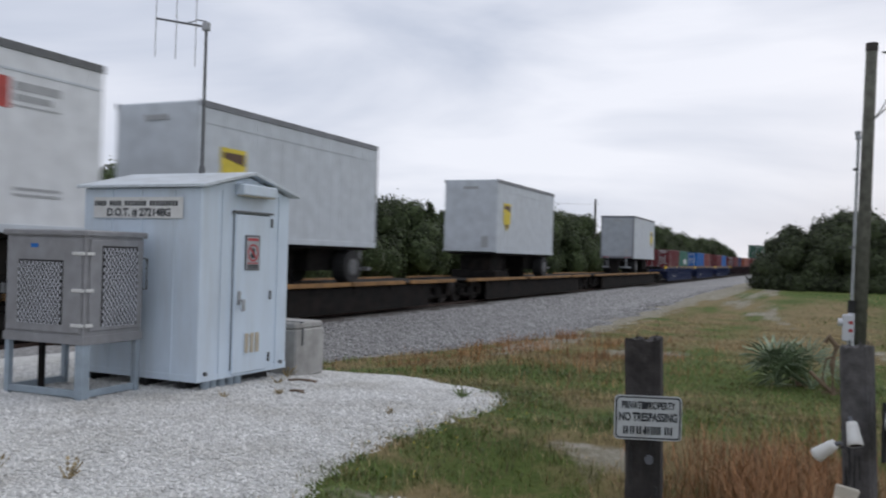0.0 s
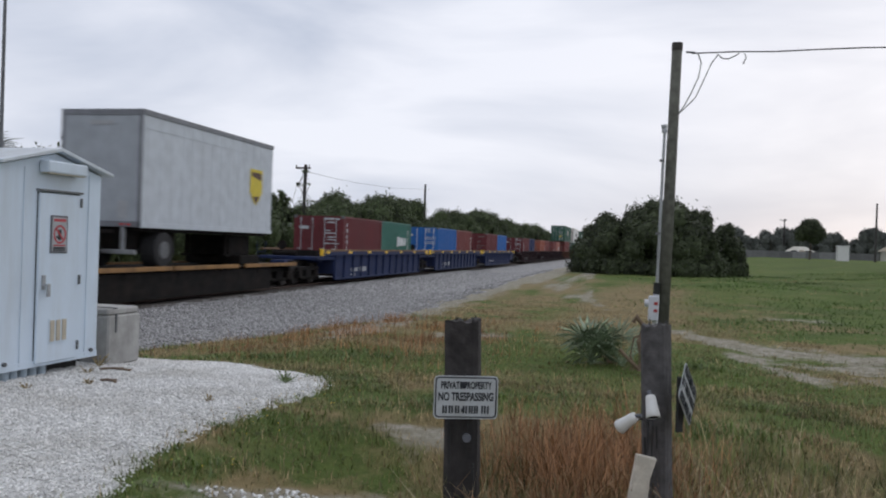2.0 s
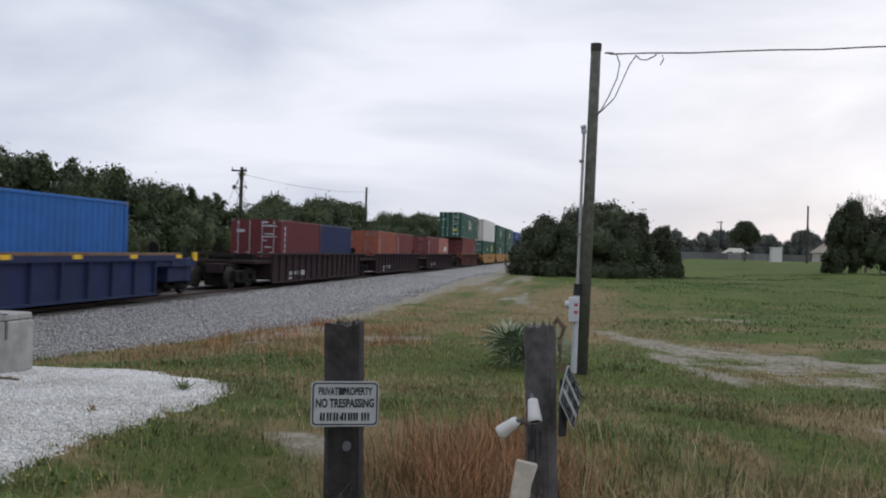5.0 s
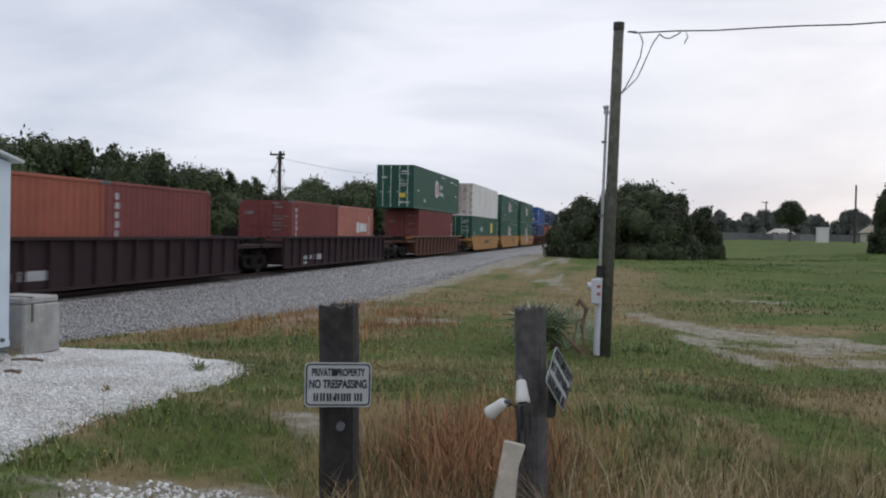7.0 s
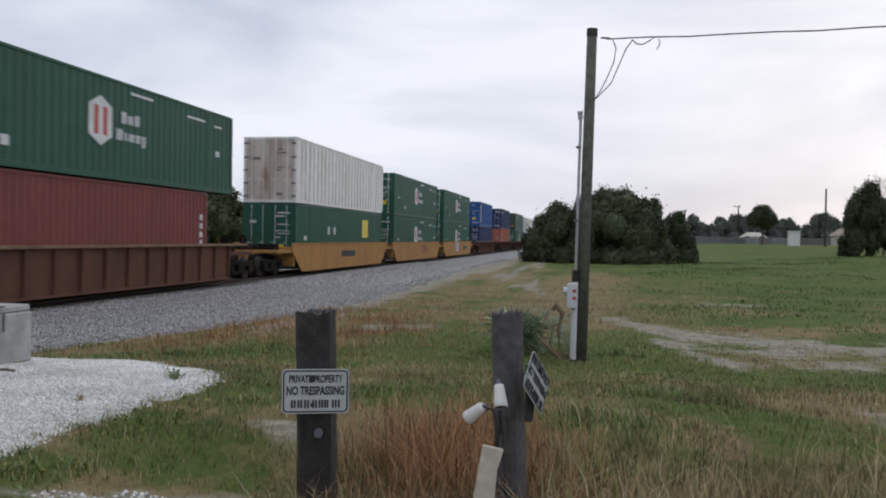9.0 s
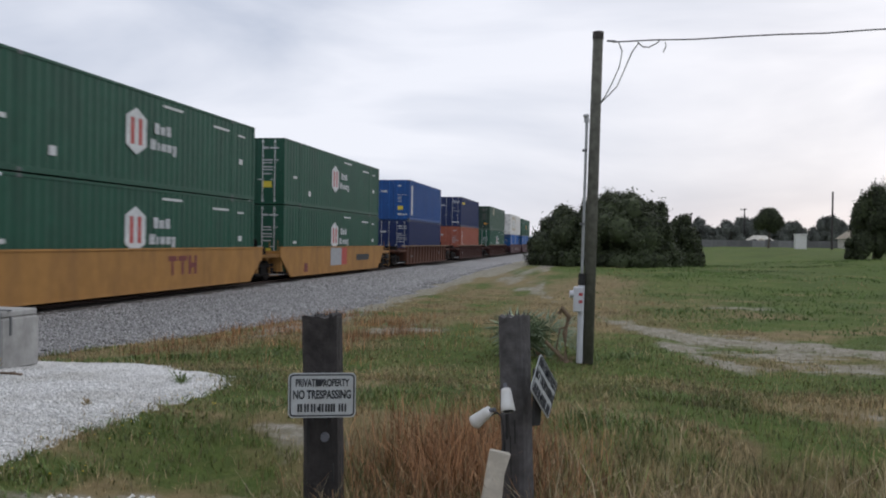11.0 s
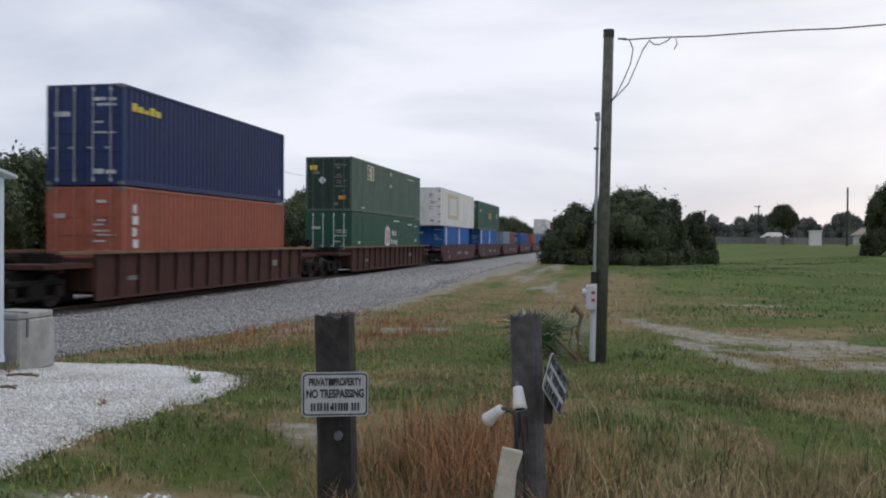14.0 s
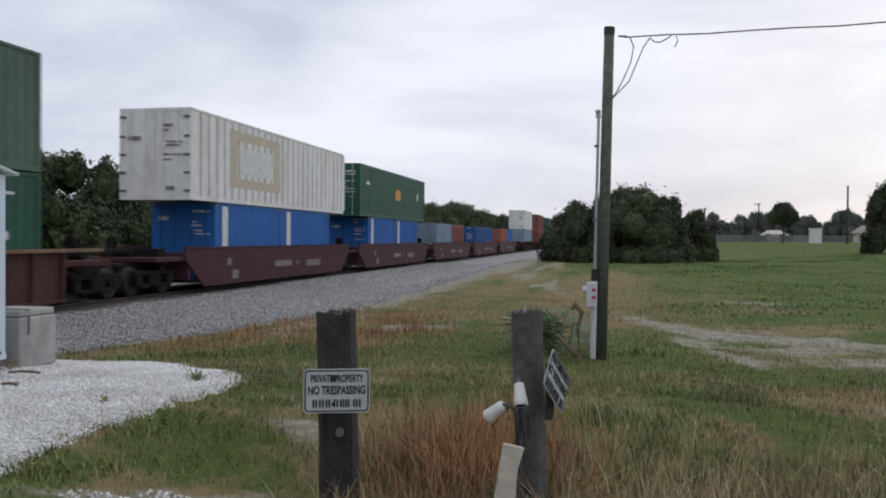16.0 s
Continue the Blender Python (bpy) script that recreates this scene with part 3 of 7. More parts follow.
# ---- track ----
# strip of oily ballast with the shade under the train painted in
oily_shade_mesh = sheet("shaded_oily_ballast", np.arange(-16.2, -12.0, 0.12), np.concatenate([np.arange(-40.0, 60.0, 0.6), np.arange(60.0, 420.0, 6.0)]),
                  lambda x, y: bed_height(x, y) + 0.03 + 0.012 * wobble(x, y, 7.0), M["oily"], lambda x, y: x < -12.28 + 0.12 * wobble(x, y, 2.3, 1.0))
tagged(new("ballast_bed", oily_shade_mesh), "oil-stained ballast between and beside the rails, the train's shade in its dark colour", "ballast", kind="structure")
tie_mesh = Shape().box(-1.3, 1.3, -0.115, 0.115, -0.34, -0.165).mesh("railway_tie", M["tie"], bevel=0.012)
track = thing("railway_track", "rusty steel rails on timber ties in grey ballast", "railway track", pose(RAIL_X, 0, RAIL_Z), kind="structure")
for sx in (-0.7525, 0.7525):
    s = Shape()
    for x, z in (((-0.037, 0.037), (-0.045, 0.0)), ((-0.009, 0.009), (-0.15, -0.045)), ((-0.075, 0.075), (-0.165, -0.15))):
        s.box(sx + x[0], sx + x[1], -420, 760, z[0], z[1])
    part("rail", s.mesh("rail", M["rail"]), track)
for i in range(280):
    part("tie", tie_mesh, track, at=pose(0, 8 + i * 0.5, 0))

# ---- the train ----
# distances along the train are metres behind its place at the start; it rolls towards -y


def run(t):
    """How far the train has rolled by t seconds; it slows a little, then holds its speed."""
    return 22.165 * t - 0.095 * t * t + 0.75 if t < 8.5 else 182.29 + 20.68 * (t - 8.5)


MOVING = []


def rolling(ob, s):
    """A thing that goes with the train; s: its place along it."""
    ob.matrix_basis = pose(RAIL_X, s, RAIL_Z)
    MOVING.append((ob, s))
    return ob


def wavy(length, z0, z1, x, out, period, deep):
    """A corrugated wall along y, its crests at x."""
    n = max(4, int(length / period))
    p = length / n
    ys, xs = [], []
    for i in range(n):
        for a, d in ((0.0, 0), (0.30, 0), (0.45, 1), (0.85, 1)):
            ys.append(-length / 2 + (i + a) * p)
            xs.append(x - out * deep * d)
    ys.append(length / 2)
    xs.append(x)
    v = [(a, b, z0) for a, b in zip(xs, ys)] + [(a, b, z1) for a, b in zip(xs, ys)]
    k = len(xs)
    return v, [(i, i + 1, k + i + 1, k + i) for i in range(k - 1)]


BOXES = {}


def box_kit(length, high, style):
    """The meshes of one size of container; base at z 0, doors at the -y end."""
    key = (length, high, style)
    if key in BOXES:
        return BOXES[key]
    h = length / 2
    wide = 1.219 if length < 13 else 1.295
    kit = {"side_wall": [], "side_panel": []}
    for side in (-1, 1):
        if style == "ribbed":
            for i in range(int(length / 0.61) + 1):
                y = -h + 0.15 + i * 0.605
                if y < h - 0.1:
                    kit["side_panel"].append(Shape().box(side * (wide - 0.037) - 0.037, side * (wide - 0.037) + 0.037, y, y + 0.50, 0.15, high - 0.1).mesh("side_panel", None))
        else:
            kit["side_wall"].append(Shape().add(*wavy(length - 0.24, 0.14, high - 0.07, side * (wide - 0.012), side, 0.28 if length < 13 else 0.36, 0.036 if length < 13 else 0.022)).mesh("side_wall", None))
    v, f = wavy(wide * 2 - 0.2, -high / 2 + 0.1, high / 2 - 0.08, h - 0.015, 1, 0.25, 0.035)
    kit["end_wall"] = [Shape().add([(b, a, c + high / 2) for a, b, c in v], f).mesh("end_wall", None)]
    kit["roof"] = [Shape().box(-wide + 0.03, wide - 0.03, -h + 0.05, h - 0.05, high - 0.06, high - 0.02).mesh("roof", None)]
    kit["floor"] = [Shape().box(-wide + 0.04, wide - 0.04, -h + 0.05, h - 0.05, 0.04, 0.14).mesh("floor", None)]
    if style == "ribbed":
        # dark sheets behind the panels: shade of the recessed seams put into their colour
        kit["backing"] = [Shape().box(a * (wide - 0.055) - 0.006, a * (wide - 0.055) + 0.006, -h + 0.1, h - 0.1, 0.15, high - 0.1).mesh("seam_backing", M["steel_dark"]) for a in (-1, 1)]
        kit["hinge"] = [Shape().box(a * (wide - 0.13) - 0.11, a * (wide - 0.13) + 0.11, -h - 0.022, -h + 0.012, z - 0.04, z + 0.04).mesh("hinge", M["steel_dark"])
                        for a in (-1, 1) for z in (0.3, 0.9, 1.5, 2.1, high - 0.3)]
    for name, z0, z1 in (("bottom_rail", 0, 0.15), ("top_rail", high - 0.085, high)):
        kit[name] = [Shape().box(a * wide - (0.06 if a > 0 else 0), a * wide + (0 if a > 0 else 0.06), -h + 0.1, h - 0.1, z0, z1).mesh(name, None, bevel=0.008) for a in (-1, 1)]
    ends = (-h, h - 0.16) if length < 13 else (-h, -6.096, 6.096 - 0.16, h - 0.16)
    kit["corner_post"] = [Shape().box(a * wide - (0.12 if a > 0 else 0), a * wide + (0 if a > 0 else 0.12), y, y + 0.16, 0, high).mesh("corner_post", None, bevel=0.012)
                          for a in (-1, 1) for y in ends]
    kit["sill"] = [Shape().box(-wide + 0.1, wide - 0.1, y, y + 0.1, z0, z1).mesh("end_sill", None) for y in (-h, h - 0.1) for z0, z1 in ((0, 0.13), (high - 0.11, high - 0.005))]
    kit["casting"] = []
    for x in (-wide - 0.004, wide - 0.174):
        for y in ((-h - 0.004, h - 0.174) if length < 13 else (-6.1, 5.93)):
            for z in (-0.004, high - 0.116):
                kit["casting"].append(Shape().box(x, x + 0.178, y, y + 0.178, z, z + 0.12).mesh("corner_casting", None, bevel=0.015))
    doors = []
    for a in (-1, 1):
        d = Shape().box(min(a * 0.01, a * (wide - 0.12)), max(a * 0.01, a * (wide - 0.12)), -h + 0.015, -h + 0.06, 0.13, high - 0.11)
        if style != "ribbed":
            for z in (0.42, 0.95, 1.48, 2.01):
                d.box(a * 0.62 - 0.5, a * 0.62 + 0.5, -h - 0.008, -h + 0.016, z, z + 0.30)
        doors.append(d.mesh("door", None, bevel=0.006))
    kit["door"] = doors
    kit["bar"] = [Shape().tube((x, -h - 0.03, 0.08), (x, -h - 0.03, high - 0.06), 0.021, n=6).box(x - 0.18, x + 0.02, -h - 0.05, -h - 0.02, 1.05, 1.09)
                  .box(x - 0.04, x + 0.04, -h - 0.045, -h, 0.12, 0.2).box(x - 0.04, x + 0.04, -h - 0.045, -h, high - 0.2, high - 0.12).mesh("locking_bar", None)
                  for x in (-0.86, -0.3, 0.3, 0.86)]
    BOXES[key] = kit
    return kit


def dress(ob, *materials):
    """Gives an object its own materials over a shared mesh."""
    for slot, m in zip(ob.material_slots, materials):
        slot.link, slot.material = "OBJECT", m
    return ob


def side_marks(name, c, length, rows, material, x, label=""):
    """Flat lettering bars on the track-side wall: rows of y0, y1, z0, z1."""
    for y0, y1, z0, z1 in rows:
        part(name, Shape().box(x, x + 0.006, y0, y1, z0, z1).mesh(name, material), c, label)


def door_marks(c, length, wide, seed, material, dense=1.0):
    r = random.Random(seed)
    h = length / 2
    rows = [(-0.95, -0.95 + r.uniform(0.3, 0.5), 1.98, 2.12)]
    for z, high in ((2.42, 0.09), (2.27, 0.07), (1.9, 0.05), (1.78, 0.05), (1.6, 0.05), (1.48, 0.05), (1.3, 0.05), (0.32, 0.14)):
        if r.random() < dense:
            x = r.choice((0.3, 0.3, 0.42))
            rows.append((x, x + r.uniform(0.2, 0.55), z, z + high))
            if r.random() < 0.5:
                rows.append((rows[-1][1] + 0.06, 1.02, z, z + high * 0.8))
    for x0, x1, z0, z1 in rows:
        if x1 > x0:
            part("lettering", Shape().box(x0, x1, -h - 0.016, -h - 0.010, z0, z1).mesh("lettering", material), c, "worn white stencilled lettering in bars")


def container(s0, length, high, z, material, label, style="corrugated", marks=(), bar=None, seed=0, logo=None, doors=None):
    kit = box_kit(length, high, style)
    c = rolling(thing("shipping_container", label, "container", group="containers on the train"), s0 + length / 2)
    wide = 1.219 if length < 13 else 1.295
    lift = pose(0, 0, z - RAIL_Z)

    def put(name, data, m, tag=""):
        return dress(part(name, data, c, tag, lift), m)

    for name in ("side_wall", "side_panel", "end_wall", "roof", "floor", "bottom_rail", "top_rail", "corner_post", "sill"):
        for data in kit[name]:
            put("end_sill" if name == "sill" else name, data, material)
    for data in kit.get("backing", ()):
        part("seam_backing", data, c, "dark backing sheet with the shade of the seams in its colour", lift)
    for data in kit.get("hinge", ()):
        part("hinge", data, c, "dark door hinge", lift)
    for data in kit["casting"]:
        put("corner_casting", data, M["steel_dark"] if style != "ribbed" else material)
    for data in kit["door"]:
        put("door", data, doors or material)
    for data in kit["bar"]:
        put("locking_bar", data, bar or material, "upright door locking bar")
    x = wide - 0.006
    if logo == "hex":
        my = -0.8
        hexa = [(0.0, 0.70), (0.58, 0.42), (0.58, -0.42), (0.0, -0.70), (-0.58, -0.42), (-0.58, 0.42)]
        turn = pose(x + 0.012, my, 1.62, 0, 0, 90)
        part("logo", Shape().plate(hexa, 0.006, turn).mesh("logo", M["ink_white"]), c, "white hexagonal panel")
        bar_m = Shape()
        for y0, y1, z0, z1 in ((-0.32, -0.12, -0.4, 0.4), (0.12, 0.32, -0.4, 0.4)):
            bar_m.box(x + 0.014, x + 0.022, my + y0, my + y1, 1.62 + z0, 1.62 + z1)
        part("logo", bar_m.mesh("logo", M["ink_red"]), c, "red bars in the hexagon")
        side_marks("lettering", c, length, [(0.28, 0.56, 1.68, 2.02), (0.64, 0.94, 1.68, 1.94), (1.02, 1.3, 1.68, 2.0), (0.02, 0.36, 1.18, 1.5), (0.46, 0.6, 1.18, 1.42),
                                           (0.7, 1.0, 1.18, 1.42), (1.08, 1.36, 1.18, 1.42), (1.44, 1.66, 1.08, 1.42)], M["ink_pale"], x, "white brand lettering in bars")
        side_marks("lettering", c, length, [(4.4, 5.7, 2.42, 2.5), (6.5, 7.1, 2.35, 2.42), (-6.9, -6.5, 1.2, 1.32), (-4.9, -4.6, 0.5, 0.75), (6.6, 6.9, 1.3, 1.5),
                                           (0.8, 2.1, 2.58, 2.66)], M["ink_white"], x)
    if logo == "panel":
        side_marks("decal", c, length, [(-5.15, -0.4, 0.6, 0.95), (-5.15, -0.4, 2.35, 2.7), (-5.15, -4.5, 0.95, 2.35), (-1.1, -0.4, 0.95, 2.35)], M["ink_tan"], x + 0.008, "faded tan square outline")
        side_marks("decal", c, length, [(-4.35, -1.25, 1.1, 2.1)], M["ink_white"], x + 0.008, "pale faded square")
    if logo == "square":
        side_marks("decal", c, length, [(-0.4, 0.9, 1.2, 1.85)], M["ink_orange"], x + 0.008, "orange rectangle decal")
        side_marks("decal", c, length, [(5.6, 6.0, 1.4, 1.9), (-6.8, -6.2, 1.8, 2.0)], M["ink_white"], x)
    if logo == "stack":
        side_marks("decal", c, length, [(-5.25, -3.85, 1.85, 2.7)], M["ink_tan"], x + 0.006, "faded pale panel")
        side_marks("decal", c, length, [(-5.15, -4.95, 1.92, 2.62), (-4.95, -4.6, 2.52, 2.62), (-4.95, -4.65, 2.22, 2.32), (-4.95, -4.6, 1.92, 2.02), (-4.3, -4.1, 1.92, 2.62)], M["c_olive"], x + 0.014)
        side_marks("decal", c, length, [(-0.25, 0.15, 2.4, 2.65), (-0.25, 0.15, 1.7, 1.92), (4.4, 6.0, 2.5, 2.6), (-6.3, -5.7, 0.2, 0.3)], M["ink_grey"], x + 0.006)
        h = length / 2
        part("placard", Shape().plate([(0, 0.22), (0.22, 0), (0, -0.22), (-0.22, 0)], 0.01, pose(-0.35, -h - 0.02, 1.65)).mesh("placard", M["ink_white"]), c, "white diamond placard")
        part("placard", Shape().box(0.55, 0.95, -h - 0.03, -h - 0.015, 0.62, 0.82).mesh("placard", M["ink_orange"]), c, "orange rectangular placard")
        part("placard", Shape().box(-1.05, -0.65, -h - 0.03, -h - 0.015, 2.2, 2.45).mesh("placard", M["ink_yellow"]), c, "dull yellow panel")
    if logo == "yellow":
        side_marks("decal", c, length, [(3.4, 4.7, 1.35, 2.4)], M["ink_yellow"], x, "yellow rectangle decal")
        side_marks("lettering", c, length, [(-6.9, -6.5, 1.2, 1.4), (-3.2, -2.9, 1.5, 1.9), (-2.2, -1.9, 1.5, 1.9)], M["ink_white"], x)
    if logo == "strip":
        side_marks("lettering", c, length, [(-length / 2 + 0.55, -length / 2 + 1.0, 0.35, 2.5)], M["ink_white"], x, "white upright strip")
    if logo == "tag":
        side_marks("lettering", c, length, [(-length / 2 + 0.42, -length / 2 + 0.60 - 0.05 * (i % 2), 0.8 + 0.26 * i, 0.98 + 0.26 * i) for i in range(6)], M["ink_pale"], x, "white upright lettering in bars")
    if logo == "brand":
        side_marks("lettering", c, length, [(0.0, 0.45, 1.25, 1.8), (0.55, 1.3, 1.3, 1.75), (1.4, 1.8, 1.3, 1.75)], M["ink_white"], x, "white brand lettering in bars")
        side_marks("lettering", c, length, [(2.15, 2.2, 0.4, 2.2), (2.35, 2.38, 0.4, 2.2)], M["ink_white"], x)
    if logo == "upright":
        side_marks("lettering", c, length, [(-length / 2 + 0.55, -length / 2 + 0.85 - 0.1 * (i % 2), 0.45 + 0.34 * i, 0.70 + 0.34 * i) for i in range(6)], M["ink_white"], x, "white upright lettering in bars")
    if logo == "script":
        side_marks("lettering", c, length, [(-length / 2 + 0.5 + 0.33 * i, -length / 2 + 0.78 + 0.33 * i, 2.18, 2.42 - 0.06 * (i % 3)) for i in range(5)], M["ink_yellow"], x, "yellow brand lettering in bars")
        side_marks("lettering", c, length, [(length / 2 - 0.6, length / 2 - 0.45, 0.3, 0.55)], M["ink_grey"], x)
    if logo == "small":
        side_marks("lettering", c, length, [(length / 2 - 0.55, length / 2 - 0.35, 1.0 + 0.3 * i, 1.2 + 0.3 * i) for i in range(4)], M["ink_white"], x, "white upright lettering in bars")
    for ob in [o for o in c.children if o.name.split(".")[0] in ("logo", "lettering", "decal", "placard")]:
        ob.matrix_basis = lift
    n0 = set(c.children)
    door_marks(c, length, wide, seed + 5, bar and M["ink_pale"] or M["ink_dim"], 0.85)
    h = length / 2
    if marks:
        part("placard", Shape().box(0.3, 0.72, -h - 0.02, -h - 0.012, 0.72, 1.0).mesh("placard", M[marks]), c, "bright rectangular placard")
    for ob in set(c.children) - n0:
        ob.matrix_basis = lift
    return c


WHEELS = {}


def truck(parent, y, name="bogie"):
    """A two-axle bogie under a car, centred at y."""
    if not WHEELS:
        w = Shape().tube((-0.06, 0, 0), (0.06, 0, 0), 0.42, n=20).tube((-0.085, 0, 0), (-0.055, 0, 0), 0.455, n=20).tube((0.06, 0, 0), (0.12, 0, 0), 0.12, n=10)
        WHEELS["wheel"] = w.mesh("wheel", M["wheel"])
        f = Shape()
        f.box(-0.07, 0.07, -1.15, 1.15, 0.62, 0.76).box(-0.09, 0.09, -0.3, 0.3, 0.28, 0.66).box(-0.06, 0.06, -0.75, 0.75, 0.24, 0.36)
        for y0 in (-0.9, 0.9):
            f.box(-0.1, 0.1, y0 - 0.16, y0 + 0.16, 0.3, 0.6)
        for i in (-0.15, 0, 0.15):
            f.tube((0.02, i, 0.36), (0.02, i, 0.6), 0.055, n=8)
        WHEELS["frame"] = f.mesh("side_frame", M["under"], bevel=0.02)
        WHEELS["bolster"] = Shape().box(-1.0, 1.0, -0.2, 0.2, 0.42, 0.72).mesh("bolster", M["under"])
    b = part(name, WHEELS["bolster"], parent, "dark two-axle bogie", pose(0, y, 0))
    for sx in (-1, 1):
        part("side_frame", WHEELS["frame"], b, at=pose(sx * 0.99, 0, 0))
        for a in (-0.9, 0.9):
            part("wheel", WHEELS["wheel"], b, at=pose(sx * 0.76, a, 0.455, 0, 0, 0 if sx > 0 else 180))


WELLS = {}


def well_kit(style, half):
    """Meshes of a well car's body: half is half the length of its deep sides; x outwards from the car's middle."""
    key = (style, half)
    if key in WELLS:
        return WELLS[key]
    top, low, face = 1.48, 0.13, 1.36
    k = {}
    if style == "ribs":
        k["side"] = Shape().box(face - 0.05, face - 0.03, -half, half, low + 0.07, top - 0.09).mesh("side_sill", None)
        k["top_chord"] = Shape().box(face - 0.05, face + 0.10, -half - 1.6, half + 1.6, top - 0.09, top).mesh("top_chord", None, bevel=0.008)
        k["bottom_chord"] = Shape().box(face - 0.05, face + 0.07, -half, half, low, low + 0.07).mesh("bottom_chord", None, bevel=0.008)
        k["rib"] = Shape().add([(face - 0.03, -0.05, low + 0.06), (face + 0.03, -0.05, low + 0.06), (face + 0.085, -0.05, top - 0.08), (face - 0.03, -0.05, top - 0.08),
                               (face - 0.03, 0.05, low + 0.06), (face + 0.03, 0.05, low + 0.06), (face + 0.085, 0.05, top - 0.08), (face - 0.03, 0.05, top - 0.08)],
                              [(0, 1, 2, 3), (7, 6, 5, 4), (0, 4, 5, 1), (1, 5, 6, 2), (2, 6, 7, 3), (3, 7, 4, 0)]).mesh("rib", None)
    else:
        cut = 0.95
        poly = [(-half - 0.35, top), (-half - 0.35, top - 0.42), (-half + cut, low), (half - cut, low), (half + 0.35, top - 0.42), (half + 0.35, top)]
        k["side"] = Shape().plate(poly, 0.07, pose(face, 0, 0, 0, 0, 90)).mesh("side_sill", None, bevel=0.008)
        k["top_chord"] = Shape().box(face + 0.071, face + 0.10, -half - 0.35, half + 0.35, top - 0.06, top).mesh("top_chord", None, bevel=0.006)
        k["bottom_chord"] = Shape().box(face + 0.071, face + 0.095, -half + cut, half - cut, low, low + 0.06).mesh("bottom_chord", None, bevel=0.006)
    k["floor"] = Shape().box(-face + 0.05, face - 0.05, -half + 0.3, half - 0.3, 0.28, 0.36).mesh("well_floor", M["under"])
    e = Shape().box(-face, face, half + 0.05, half + 2.1, 1.02, 1.16).box(-0.3, 0.3, half - 0.2, half + 3.1, 0.62, 1.0)
    e.box(-face, face, half - 0.08, half + 0.05, 0.4, 1.3).box(-1.1, 1.1, half + 0.9, half + 1.1, 0.9, 1.05)
    k["end"] = e.mesh("end_platform", None, bevel=0.015)
    g = Shape()
    for z in (0.25, 0.6, 0.95, 1.3):
        g.tube((1.05, half + 2.0, z), (1.42, half + 2.0, z), 0.014, n=6)
    for x in (1.05, 1.42):
        g.tube((x, half + 2.0, 0.2), (x, half + 2.0, 1.75), 0.016, n=6)
    k["ladder"] = g.mesh("ladder", None)
    # dark block added to close the gap under the platform, in place of shade
    k["draft"] = Shape().box(-0.55, 0.55, half - 0.3, half + 2.75, 0.10, 0.98).mesh("draft_sill", M["under"], bevel=0.02)
    k["brake"] = Shape().tube((0.55, half + 1.4, 1.15), (0.55, half + 1.4, 1.72), 0.03, n=8).tube((0.55, half + 1.38, 1.62), (0.55, half + 1.42, 1.62), 0.2, n=16) \
        .box(-0.9, 0.2, half + 0.7, half + 1.2, 1.16, 1.42).tube((-0.2, half + 1.5, 1.28), (0.9, half + 1.5, 1.28), 0.13, n=12).mesh("brake_gear", M["under"])
    WELLS[key] = k
    return k


def well_car(mid, half, style, paint_name, label, bogies, step=0.92, marks=None):
    k = well_kit(style, half)
    c = rolling(thing("well_car", label, "railway wagon", group="wagons of the train"), mid)
    m = M[paint_name]
    for a in (0, 180):
        turn = pose(0, 0, 0, 0, 0, a)
        side = dress(part("side_sill", k["side"], c, at=turn), m)
        for name in ("top_chord", "bottom_chord"):
            dress(part(name, k[name], side), M["well_edge"] if style == "ribs" and name == "top_chord" and paint_name != "well_black" else m)
        if style == "ribs" and a == 0:
            n = int(2 * half / step)
            for i in range(n + 1):
                dress(part("rib", k["rib"], side, at=pose(0, -half + 0.06 + i * (2 * half - 0.12) / n, 0)), m)
        end = dress(part("end_platform", k["end"], c, at=turn), m)
        dress(part("ladder", k["ladder"], end), m)
        part("brake_gear", k["brake"], end)
        part("draft_sill", k["draft"], c, at=turn)
    part("well_floor", k["floor"], c)
    for y in bogies:
        truck(c, y)
    if marks:
        for name, rows, mm, text in marks:
            x = 1.325 if style == "ribs" else 1.425
            for y0, y1, z0, z1 in rows:
                part(name, Shape().box(x, x + 0.012, y0, y1, z0, z1).mesh(name, M[mm]), c, text)
    return c


